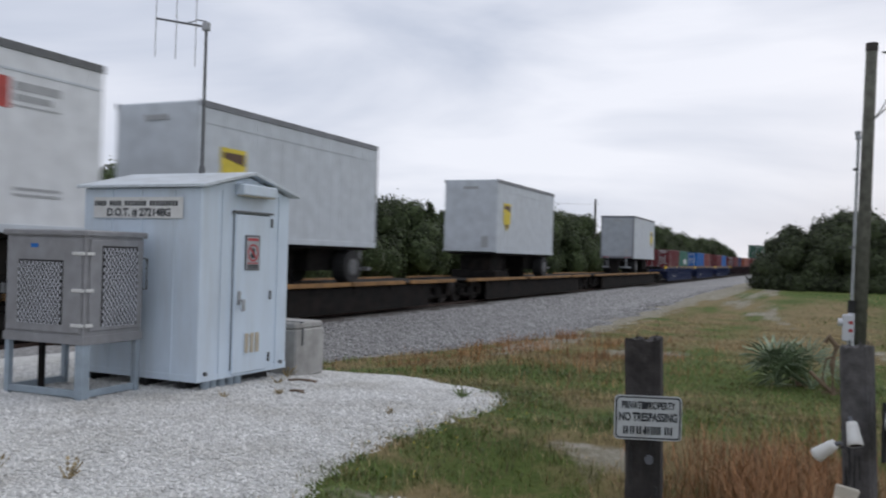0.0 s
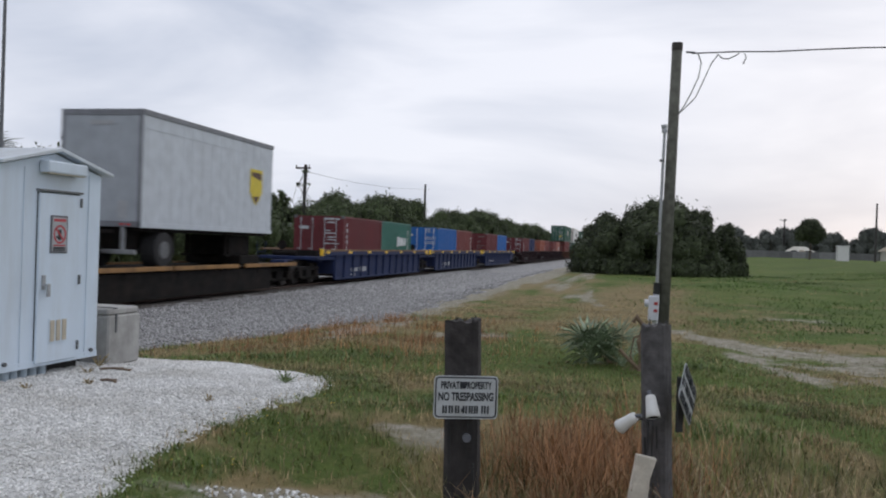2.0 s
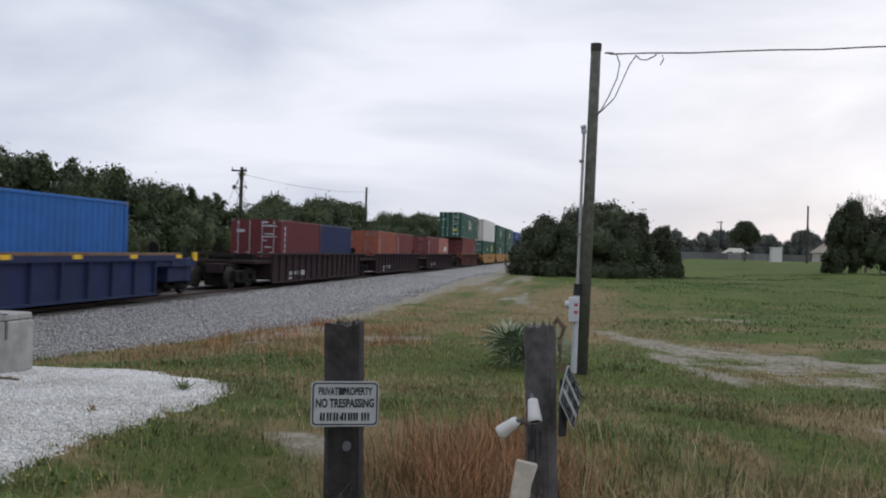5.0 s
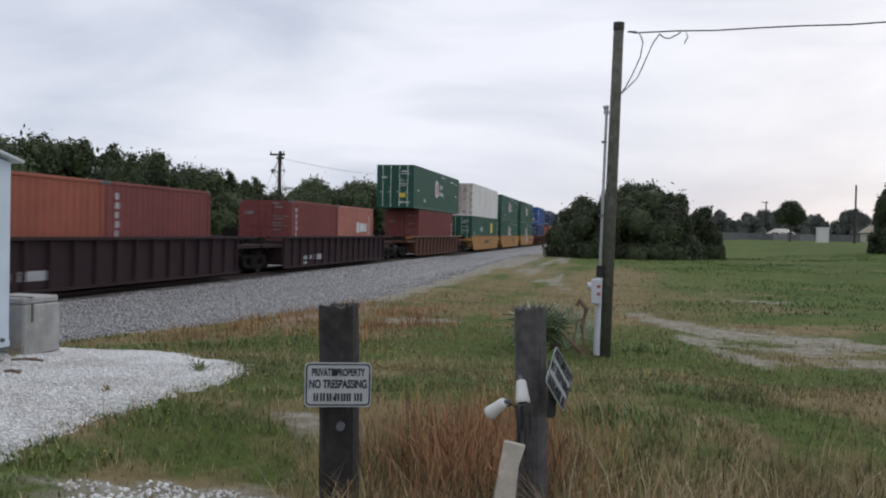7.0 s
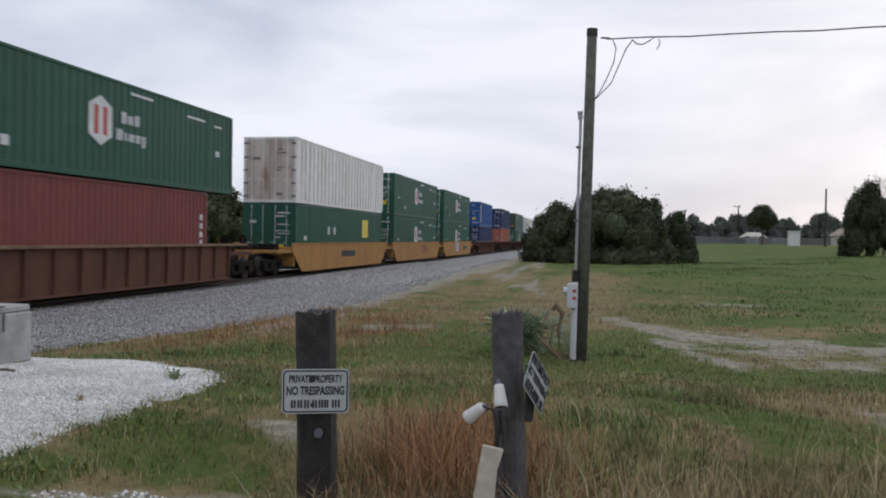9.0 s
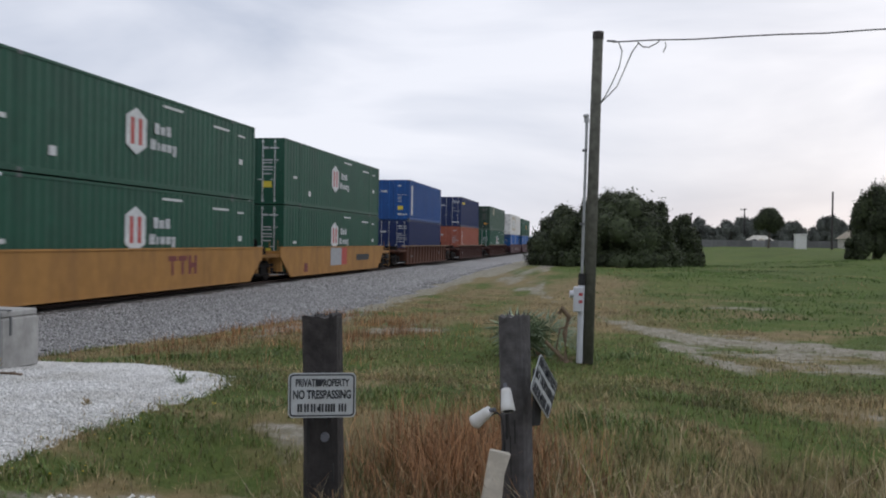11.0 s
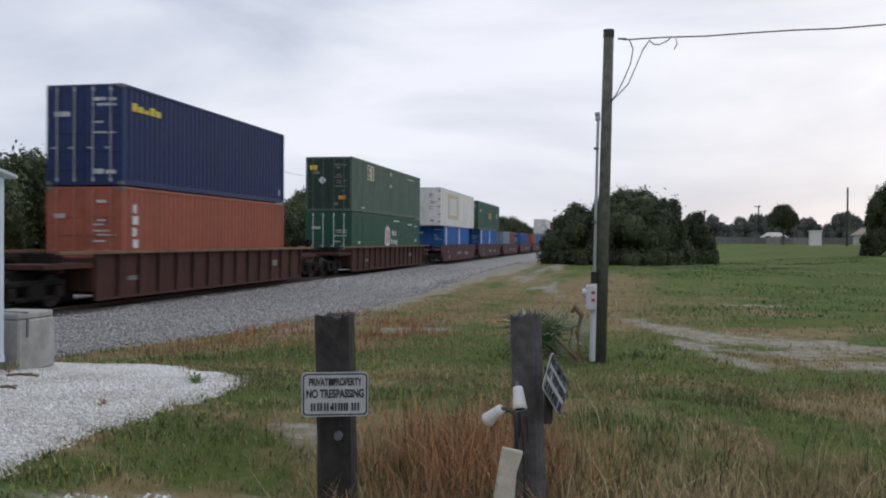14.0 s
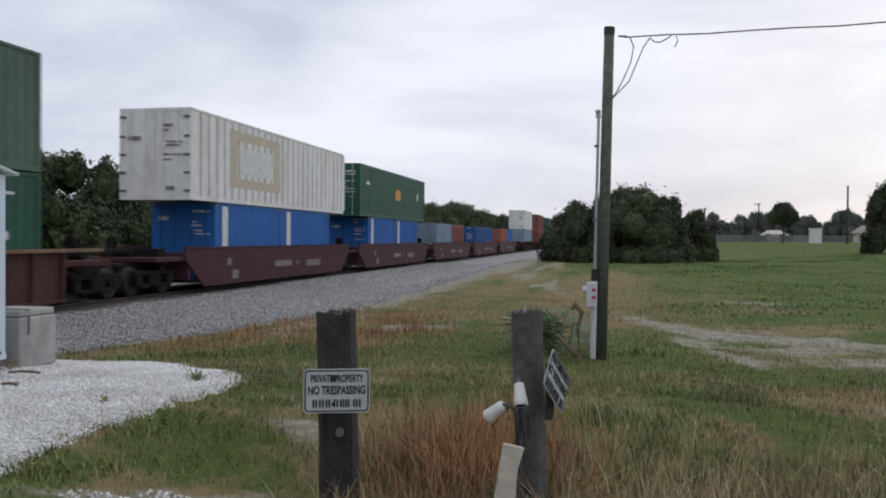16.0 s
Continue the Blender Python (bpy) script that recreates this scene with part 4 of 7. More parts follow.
def flat_car(s0, s1):
    """A spine flat car for road trailers with ochre deck edges."""
    c = rolling(thing("flat_car", "dark flat car with ochre deck edge carrying road trailers", "railway wagon", group="wagons of the train"), (s0 + s1) / 2)
    h = (s1 - s0) / 2
    part("centre_sill", Shape().box(-0.55, 0.55, -h + 0.3, h - 0.3, 0.12, 0.86).mesh("centre_sill", M["under"], bevel=0.02), c)
    part("side_sill", Shape().box(1.18, 1.26, -h + 2.9, h - 2.9, 0.05, 0.80).mesh("side_sill", M["under"]), c)
    part("side_sill", Shape().box(-1.26, -1.18, -h + 2.9, h - 2.9, 0.14, 0.80).mesh("side_sill", M["under"]), c)
    part("deck", Shape().box(-1.3, 1.3, -h + 0.5, h - 0.5, 0.86, 0.90).mesh("deck", M["under"]), c)
    n = 5
    for sx in (-1, 1):
        for i in range(n):
            a, b = -h + 0.6 + i * (2 * h - 1.2) / n, -h + 0.6 + (i + 1) * (2 * h - 1.2) / n - (0.5 if i % 2 else 0.12)
            part("deck_edge", Shape().box(sx * 1.34 - 0.05, sx * 1.34 + 0.05, a, b, 0.84, 0.965).mesh("deck_edge", M["deck"], bevel=0.01), c, "ochre painted deck edge")
    for i in range(9):
        y = -h + 1.2 + i * (2 * h - 2.4) / 8
        part("cross_bearer", Shape().box(-1.28, 1.28, y - 0.07, y + 0.07, 0.62, 0.86).mesh("cross_bearer", M["under"]), c)
    part("coupler", Shape().box(-0.15, 0.15, h - 0.4, h + 0.3, 0.6, 0.86).mesh("coupler", M["under"]), c)
    part("hitch", Shape().box(-0.3, 0.3, -0.3, 0.3, 0.9, 1.9).box(-0.5, 0.5, -0.6, 0.6, 1.86, 1.96).mesh("trailer_hitch", M["under"]), c)
    for y in (-h + 1.6, h - 1.6):
        truck(c, y)
    return c


def trailer(s0, length, nose, label, material, shield=True, top="trailer"):
    """A dry van road trailer on a flat car's deck; nose: 1 when its doors and wheels are at the +y end."""
    c = rolling(thing("road_trailer", label, "trailer", group="road trailers on the train"), s0 + length / 2)
    h, w, low, high = length / 2, 1.25, 2.06, 5.24
    if length > 10:
        high = 5.37
    m = M[material]
    turn = pose(0, 0, 0, 0, 0, 180 if nose else 0)
    part("box_body", Shape().box(-w, w, -h, h, low, high).mesh("box_body", m, bevel=0.03), c)
    for sx in (-1, 1):
        part("top_rail", Shape().box(sx * w - 0.02, sx * w + 0.02, -h, h, high - 0.14, high + 0.015).mesh("top_rail", M["trailer_rail" if top == "trailer" else top], bevel=0.006), c)
        part("bottom_rail", Shape().box(sx * w - 0.02, sx * w + 0.025, -h, h, low - 0.03, low + 0.12).mesh("bottom_rail", M["trailer"], bevel=0.006), c)
        part("belt_rail", Shape().box(sx * w - 0.01, sx * w + 0.012, -h + 0.1, h - 0.1, high - 0.50, high - 0.46).mesh("belt_rail", M["trailer"]), c)
        rivets = Shape()
        for i in range(int(length / 0.6)):
            y = -h + 0.3 + i * 0.6
            rivets.box(sx * w - 0.004, sx * w + 0.004, y - 0.012, y + 0.012, low + 0.12, high - 0.14)
        part("side_seam", rivets.mesh("side_seam", m), c)
    part("door_frame", Shape().box(-w, w, -h - 0.03, -h, high - 0.16, high + 0.01).box(-w, -w + 0.1, -h - 0.03, -h, low, high - 0.16).box(w - 0.1, w, -h - 0.03, -h, low, high - 0.16)
         .box(-w, w, -h - 0.03, -h, low - 0.02, low + 0.14).mesh("door_frame", M["trailer_rail"], bevel=0.006), c, at=turn)
    part("door", Shape().box(-w + 0.1, w - 0.1, -h - 0.012, -h + 0.01, low + 0.14, high - 0.16).mesh("door", M["trailer_door"] if material == "trailer" else m), c, "roll-up rear door", turn)
    part("lettering", Shape().box(-0.35, 0.35, -h - 0.034, -h - 0.03, high - 0.42, high - 0.3).box(0.55, 0.85, -h - 0.018, -h - 0.012, low + 0.2, low + 0.7).mesh("lettering", M["ink_grey"]), c)
    lamp = Shape()
    for x in (-0.9, -0.7, 0.7, 0.9):
        lamp.box(x - 0.05, x + 0.05, -h - 0.04, -h - 0.03, low + 0.02, low + 0.08)
    part("tail_lamp", lamp.mesh("tail_lamp", M["lamp_red"]), c, "small red tail lamps", turn)
    part("bumper", Shape().box(-1.1, 1.1, -h - 0.02, -h + 0.08, 1.3, 1.42).box(-0.75, -0.65, -h, -h + 0.08, 1.4, low).box(0.65, 0.75, -h, -h + 0.08, 1.4, low).mesh("bumper", M["steel"], bevel=0.01), c, at=turn)
    ax = -h + 1.3
    for y in ((ax,) if length < 10 else (ax, ax + 1.25)):
        part("axle", Shape().tube((-1.0, y, 1.42), (1.0, y, 1.42), 0.06, n=8).box(-0.62, 0.62, y - 1.1, y + 1.6, 1.3, low).mesh("axle", M["under"]), c, at=turn)
        for sx in (-1, 1):
            wh = part("wheel", Shape().tube((sx * 0.72, y, 1.42), (sx * 1.22, y, 1.42), 0.51, n=24).mesh("wheel", M["tyre"], bevel=0.03), c, at=turn)
            part("rim", Shape().tube((sx * 1.215, y, 1.42), (sx * 1.235, y, 1.42), 0.27, 0.22, n=16).mesh("rim", M["steel_dark"]), wh)
    for x in (-0.7, 0.7):
        part("landing_leg", Shape().box(x - 0.06, x + 0.06, h - 2.6, h - 2.48, 1.25, low).box(x - 0.15, x + 0.15, h - 2.7, h - 2.38, 1.2, 1.26).mesh("landing_leg", M["under"]), c, at=turn)
    part("hitch_stand", Shape().box(-0.75, 0.75, h - 2.3, h - 0.7, 1.25, low - 0.13).box(-1.05, 1.05, h - 2.0, h - 0.5, 0.93, 1.25).mesh("hitch_stand", M["under"], bevel=0.03), c, "dark hitch stand under the nose", turn)
    part("cross_members", Shape().box(-1.1, 1.1, -h + 0.2, h - 0.2, low - 0.12, low - 0.03).mesh("cross_members", M["under"]), c)
    if shield:
        poly = [(-0.48, 0.60), (0.48, 0.60), (0.48, -0.2), (0.28, -0.45), (0.0, -0.64), (-0.28, -0.45), (-0.48, -0.2)]
        my = h - 1.4 if shield == "front" else -h + 1.25
        part("logo", Shape().plate(poly, 0.008, pose(w + 0.012, my, 3.66, 0, 0, 90)).mesh("logo", M["ink_yellow"]), c, "yellow shield decal")
        part("logo", Shape().plate([(x * 0.82, z * 0.82) for x, z in poly[:2]] + [(0.4, 0.22), (-0.4, 0.36)], 0.006, pose(w + 0.024, my, 3.66, 0, 0, 90)).mesh("logo", M["ink_brown"]), c, "brown field of the shield")
        part("logo", Shape().plate([(-0.26, -0.35), (0.26, -0.35), (0.0, -0.6)], 0.006, pose(w + 0.024, my, 3.66, 0, 0, 90)).mesh("logo", M["ink_brown"]), c)
    else:
        side_marks("logo", c, length, [(4.1, 5.15, 4.2, 4.75)], M["ink_red"], w + 0.003, "red brand panel")
        side_marks("lettering", c, length, [(5.25, 6.25, 4.55, 4.70), (5.25, 6.05, 4.36, 4.48), (5.2, 6.25, 4.26, 4.29)], M["ink_grey"], w + 0.003, "dark brand lettering in bars")
        side_marks("lettering", c, length, [(5.3, 6.3, 2.68, 2.73), (5.3, 6.3, 2.79, 2.84)], M["ink_grey"], w + 0.003)
        side_marks("tail_lamp", c, length, [(6.9, 7.05, 2.02, 2.08), (5.7, 5.85, 2.02, 2.08)], M["lamp_red"], w + 0.026, "small red marker lamp")
    return c


for a, b in ((-31.0, -10.0), (-10.0, 11.2), (11.2, 32.4), (32.4, 53.3), (53.3, 77.6)):
    flat_car(a, b)
trailer(-0.65, 14.6, 0, "long white road trailer with a red and grey brand panel", "trailer_white", False, "steel_dark")
trailer(16.8, 8.53, 1, "short grey road trailer with a yellow shield decal", "trailer", "rear")
trailer(36.4, 8.53, 1, "short grey road trailer with a yellow shield decal", "trailer", "rear")
trailer(66.1, 8.53, 0, "short grey road trailer, shield at its nose end", "trailer", "front")

FLOOR = 0.11
T20, T40, T53 = 6.058, 12.192, 16.154


def pair(s0, m0, m1, l0, l1, logo0=None, logo1=None, bars0=None, seed=0):
    container(s0, T20, 2.591, FLOOR, M[m0], l0, seed=seed, logo=logo0, bar=bars0)
    container(s0 + T20 + 0.08, T20, 2.591, FLOOR, M[m1], l1, seed=seed + 1, logo=logo1)


plates = [("lettering", [(-5.2, -4.2, 0.45, 0.62), (-3.9, -2.9, 0.42, 0.66), (-5.2, -4.6, 0.25, 0.36)], "ink_grey", "worn white stencilled lettering in bars")]
# three linked blue well cars
for i, bog in enumerate(((-9.9, 9.8), (9.8,), (9.8,))):
    c = well_car(88.9 + 19.6 * i, 7.6, "ribs", "well_blue", "dark blue well car with yellow reflectors", bog, 1.2, plates)
    for j in range(7):
        part("reflector", Shape().box(1.455, 1.475, -8.9 + j * 2.95, -8.5 + j * 2.95, 1.30, 1.42).mesh("reflector", M["marker"]), c, "yellow reflector")
    part("side_band", Shape().box(1.40, 1.455, -9.2, 9.2, 1.22, 1.475).mesh("side_band", M["well_blue"]), c)
    if i == 2:
        part("end_platform", Shape().box(-1.3, 1.42, 8.6, 10.5, 1.0, 1.3).box(-1.2, 1.3, 8.6, 10.3, 0.5, 1.0).mesh("end_platform", M["well_blue"], bevel=0.02), c)
    for y in (-9.45, 9.25 if i < 2 else 10.2):
        part("corner_marker", Shape().box(1.36, 1.48, y, y + 0.2, 1.2, 1.5).mesh("corner_marker", M["marker"], bevel=0.01), c, "yellow corner marker")
pair(82.8, "c_oxblood", "c_seagreen", "dark red short shipping container in a well car", "sea green short shipping container with white lettering", "tag", "brand", M["ink_grey"], 1)
pair(102.4, "c_bright", "c_red", "bright blue short shipping container with pale door bars", "brick red short shipping container", None, "small", M["ink_white"], 2)
pair(122.0, "c_oxblood", "c_bright", "dark red short shipping container", "bright blue short shipping container", None, None, None, 3)
# three linked dark brown well cars
for i, bog in enumerate(((-9.9, 9.8), (9.8,), (9.8,))):
    well_car(153.9 + 19.6 * i, 7.6, "ribs", "well_black", "sooty dark brown ribbed well car", bog, 0.95, plates)
pair(147.8, "c_oxblood", "c_navy", "dark red short shipping container with white door lettering", "navy blue short shipping container", "tag", None, M["ink_grey"], 4)
pair(167.1, "c_orange", "c_red", "rust orange short shipping container", "dull red short shipping container", "tag", "tag", None, 5)
pair(186.75, "c_red", "c_salmon", "brick red short shipping container", "faded salmon short shipping container with a white mark", "tag", "brand", None, 6)
# single brown well car, long green box over a red one
well_car(216.3, 7.7, "ribs", "well_rust", "rusty brown ribbed well car", (-9.6, 9.6), 1.15)
container(210.2, T40, 2.896, FLOOR, M["c_red"], "dull red shipping container in a well car", marks="ink_orange", logo="small", seed=7)
container(208.2, T53, 2.896, 3.05, M["c_green"], "long dark green shipping container with white hexagon logo", logo="hex", bar=M["ink_white"], marks="ink_yellow", seed=8)
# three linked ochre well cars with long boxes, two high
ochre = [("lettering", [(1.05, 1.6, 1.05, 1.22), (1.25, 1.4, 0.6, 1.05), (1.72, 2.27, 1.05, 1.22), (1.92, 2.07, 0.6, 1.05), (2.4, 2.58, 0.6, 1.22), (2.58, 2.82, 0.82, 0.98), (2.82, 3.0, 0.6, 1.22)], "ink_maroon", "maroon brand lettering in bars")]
ochre_b = [("decal", [(-1.85, 0.0, 0.5, 1.4)], "ink_grey", "grey square panel"), ("decal", [(0.0, 0.95, 0.5, 1.4)], "ink_red", "red square panel"),
           ("number_panel", [(2.8, 5.4, 0.68, 1.02)], "sign_black", "black number panel"), ("lettering", [(-5.8, -5.3, 0.3, 0.7)], "ink_maroon", "")]
for i, bog in enumerate(((-10.2, 9.78), (9.78,), (10.2,))):
    well_car(239.55 + 19.55 * i, 8.45, "tub", "well_yellow", "ochre yellow well car with smooth tapered sides", bog, 1.0, ([("number_panel", [(-1.2, 1.5, 0.72, 1.05)], "sign_black", "black number panel")], ochre, ochre_b)[i])
container(231.45, T53, 2.896, FLOOR, M["c_green"], "long dark green shipping container with a yellow decal", logo="yellow", bar=M["ink_grey"], marks="ink_yellow", seed=9)
container(231.45, T53, 3.05, 3.05, M["c_white"], "long white ribbed shipping container with rust-stained doors", style="ribbed", seed=10, doors=M["c_rusty"])
for s0 in (251.1, 270.55):
    for z in (FLOOR, 3.05):
        container(s0, T53, 2.896, z, M["c_green"], "long dark green shipping container with white hexagon logo", logo="hex", bar=M["ink_white"], marks="ink_yellow", seed=11)
# single rusty well cars, two high
single = [("lettering", [(4.3, 5.1, 0.75, 0.98), (-6.0, -5.3, 0.62, 0.75)], "ink_dim", "worn pale stencilled patch")]
well_car(301.9, 7.65, "ribs", "well_rust", "rusty brown ribbed well car", (-9.6, 9.6), 1.05, single)
container(295.8, T40, 2.896, FLOOR, M["c_navy"], "navy blue shipping container with white door lettering", bar=M["ink_grey"], seed=14)
container(295.8, T40, 2.896, 3.05, M["c_blue"], "royal blue shipping container with a white upright strip", logo="strip", bar=M["c_bright"], marks="ink_yellow", seed=15)
well_car(325.2, 7.65, "ribs", "well_brown", "brown ribbed well car", (-9.6, 9.6), 1.05, single)
container(319.1, T40, 2.896, FLOOR, M["c_orange"], "rust orange shipping container with white lettering", logo="upright", bar=M["c_salmon"], seed=16)
container(319.1, T40, 2.896, 3.05, M["c_navy"], "navy blue shipping container with yellow lettering and pale door bars", logo="script", bar=M["ink_grey"], seed=17)
well_car(348.98, 8.6, "ribs", "well_brown", "brown ribbed well car with pale edge", (-10.5, 10.5), 1.1, single)
container(340.65, T53, 2.896, FLOOR, M["c_green"], "long dark green shipping container with white hexagon logo", logo="hex", bar=M["ink_white"], seed=18)
container(340.65, T53, 2.896, 3.05, M["c_olive"], "long faded green shipping container with a diamond placard", logo="stack", seed=19, doors=M["c_green_shade"])
# five linked maroon well cars
maroon = [("lettering", [(-1.2, 0.6, 0.62, 0.86), (2.4, 4.2, 0.55, 0.82), (1.2, 1.4, 0.65, 0.8), (-5.6, -5.3, 0.8, 1.05), (-5.2, -4.7, 0.3, 0.62)], "ink_dim", "worn pale stencilled lettering in bars")]
for i, bog in enumerate(((-9.9, 9.57), (9.57,), (9.57,), (9.57,), (9.9,))):
    well_car(372.4 + 19.15 * i, 8.3, "tub", "well_maroon", "dull maroon well car with smooth tapered sides", bog, 1.0, maroon)
pair(366.25, "c_bright", "c_bright", "bright blue short shipping container with a white strip", "bright blue short shipping container with a white strip", "strip", "strip", M["c_blue"], 20)
container(364.3, T53, 3.05, 2.73, M["c_white"], "long white ribbed shipping container with a faded square", style="ribbed", logo="panel", seed=21)
pair(385.4, "c_bright", "c_bright", "bright blue short shipping container with a white strip", "bright blue short shipping container with a white strip", "strip", "strip", M["c_blue"], 22)
container(383.45, T53, 2.896, 2.71, M["c_green"], "long green shipping container with an orange decal", logo="square", bar=M["ink_grey"], seed=23)
pair(404.6, "c_slate", "c_red", "slate blue short shipping container", "brick red short shipping container", None, None, None, 24)
pair(423.7, "c_blue", "c_blue", "blue short shipping container", "blue short shipping container", None, None, M["c_bright"], 25)
pair(442.9, "c_orange", "c_bright", "rust orange short shipping container", "bright blue short shipping container", None, None, None, 26)
for i, (lo, hi) in enumerate((("c_slate", "c_white"), ("c_red", "c_red"), ("c_green", "c_green"), ("c_navy", "c_navy"))):
    well_car(477.0 + 23.4 * i, 7.65, "ribs", "well_brown", "brown ribbed well car", (-9.6, 9.6), 1.05)
    container(470.9 + 23.4 * i, T40, 2.896, FLOOR, M[lo], "plain shipping container low in a well car", seed=30 + i)
    container(470.9 + 23.4 * i, T40, 2.896, 3.05, M[hi], "plain shipping container stacked on another", seed=40 + i)

# ---- the signal hut ----


def signal_hut():
    """Pale steel hut, door in the gable end; the ridge runs along x."""
    x0, x1, y0, y1, z0, z1, ridge = -7.50, -5.83, 7.58, 9.17, 0.15, 2.185, 2.385
    ym = (y0 + y1) / 2
    hut = thing("signal_hut", "pale blue steel railway signal hut on white gravel", "hut", NEAR)
    s = Shape()
    s.add([(x0, y0, z0), (x1, y0, z0), (x1, y1, z0), (x0, y1, z0), (x0, y0, z1), (x1, y0, z1), (x1, y1, z1), (x0, y1, z1), (x0, ym, ridge - 0.02), (x1, ym, ridge - 0.02)],
          [(3, 2, 1, 0), (0, 1, 5, 4), (2, 3, 7, 6), (1, 2, 6, 9, 5), (3, 0, 4, 8, 7), (4, 5, 9, 8), (6, 7, 8, 9)])
    part("wall", s.mesh("hut_wall", M["hut"], bevel=0.006), hut)
    for ya, yb in ((y0 - 0.07, ym), (y1 + 0.11, ym)):
        za = z1 - 0.0
        r = Shape().add([(x0 - 0.06, ya, za), (x1 + 0.09, ya, za), (x1 + 0.09, yb, ridge), (x0 - 0.06, yb, ridge),
                         (x0 - 0.06, ya, za + 0.035), (x1 + 0.09, ya, za + 0.035), (x1 + 0.09, yb, ridge + 0.04), (x0 - 0.06, yb, ridge + 0.04)],
                        [(3, 2, 1, 0), (4, 5, 6, 7), (0, 1, 5, 4), (1, 2, 6, 5), (2, 3, 7, 6), (3, 0, 4, 7)])
        part("roof_sheet", r.mesh("roof_sheet", M["hut_roof"], bevel=0.006), hut, "low pitched steel roof sheet")
    for x in (x0 + 0.42, x0 + 0.84, x1 - 0.36):
        part("wall_seam", Shape().box(x - 0.012, x + 0.012, y0 - 0.012, y0 + 0.002, z0, z1 - 0.01).mesh("wall_seam", M["hut"], bevel=0.003), hut)
    for y in (y0 + 0.34, y1 - 0.22):
        part("wall_seam", Shape().box(x1 - 0.002, x1 + 0.012, y - 0.01, y + 0.01, z0, z1).mesh("wall_seam", M["hut"], bevel=0.003), hut)
    part("corner_trim", Shape().box(x1 - 0.03, x1 + 0.014, y0 - 0.014, y0 + 0.03, z0, z1).mesh("corner_trim", M["hut"], bevel=0.004), hut)
    door = part("door", Shape().box(x1 + 0.002, x1 + 0.035, 8.12, 8.76, 0.16, 1.94).mesh("door", M["hut"], bevel=0.008), hut, "pale steel door, closed")
    part("door_shadow_gap", Shape().box(x1 + 0.0, x1 + 0.006, 8.114, 8.766, 0.154, 1.946).mesh("door_gap", M["dark_gap"]), door, "dark gap round the door")
    part("drip_rail", Shape().box(x1 + 0.002, x1 + 0.05, 8.09, 8.79, 1.955, 1.975).mesh("drip_rail", M["steel_dark"]), door, "dark drip rail over the door")
    for z in (0.3, 1.02, 1.86):
        part("hinge", Shape().tube((x1 + 0.045, 8.765, z - 0.05), (x1 + 0.045, 8.765, z + 0.05), 0.014, n=8).mesh("hinge", M["steel_dark"]), door, "dark hinge")
    part("handle", Shape().box(x1 + 0.035, x1 + 0.05, 8.17, 8.22, 0.93, 1.08).tube((x1 + 0.05, 8.195, 0.98), (x1 + 0.1, 8.195, 0.98), 0.012, n=8)
         .box(x1 + 0.085, x1 + 0.105, 8.18, 8.23, 0.86, 0.99).mesh("handle", M["steel"], bevel=0.003), door, "worn steel handle with padlock")
    vent = part("vent", Shape().box(x1 + 0.035, x1 + 0.042, 8.30, 8.58, 0.36, 0.62).mesh("vent", M["hut"]), door)
    for i in range(3):
        part("vent_slot", Shape().box(x1 + 0.04, x1 + 0.052, 8.315 + i * 0.095, 8.375 + i * 0.095, 0.38, 0.60).mesh("vent_slot", M["vent"]), vent, "tan filter slot")
    sign = part("warning_sign", Shape().box(x1 + 0.036, x1 + 0.046, 8.28, 8.55, 1.31, 1.71).mesh("warning_sign", M["sign_grey"], bevel=0.004), hut, "grey warning plate with a red prohibition ring")
    part("sign_face", Shape().box(x1 + 0.0445, x1 + 0.0485, 8.30, 8.53, 1.33, 1.69).mesh("sign_face", M["ink_grey"]), sign)
    ring = Shape()
    for i in range(24):
        a, b = 6.28319 * i / 24, 6.28319 * (i + 1) / 24
        v = [(x1 + 0.052, 8.415 + r * math.cos(t), 1.51 + r * math.sin(t)) for t in (a, b) for r in (0.078, 0.1)]
        ring.add(v, [(0, 1, 3, 2)])
    ring.box(x1 + 0.0495, x1 + 0.053, -0.011, 0.011, -0.085, 0.085, 0, pose(0, 8.415, 1.51, 45, 0, 0))
    part("prohibition_ring", ring.mesh("prohibition_ring", M["sign_red"]), sign, "red ring and slash")
    part("pictogram", Shape().box(x1 + 0.0488, x1 + 0.051, 8.39, 8.44, 1.45, 1.56).box(x1 + 0.0488, x1 + 0.051, 8.36, 8.40, 1.47, 1.49).mesh("pictogram", M["sign_black"]), sign)
    for z0b, z1b, m in ((1.645, 1.675, "sign_red"), (1.355, 1.375, "sign_black"), (1.335, 1.35, "sign_black"), (1.385, 1.40, "sign_red")):
        part("lettering", Shape().box(x1 + 0.0488, x1 + 0.051, 8.32, 8.51, z0b, z1b).mesh("lettering", M[m]), sign)
    lamp = part("light_box", Shape().box(x1 + 0.004, x1 + 0.13, 8.12, 8.75, 2.15, 2.27).mesh("light_box", M["hut"], bevel=0.012), hut, "boxy door light housing")
    part("lens", Shape().box(x1 + 0.02, x1 + 0.115, 8.15, 8.72, 2.14, 2.152).mesh("lens", M["vent"]), lamp)
    plate = part("name_plate", Shape().box(-7.34, -6.06, y0 - 0.02, y0 - 0.013, 1.855, 2.085).mesh("name_plate", M["plastic"], bevel=0.003), hut, "pale plate with black lettering")
    street = [(-7.32 + 0.0445 * i, -7.32 + 0.0445 * i + 0.03) for i in range(27) if i not in (4, 9, 17)]
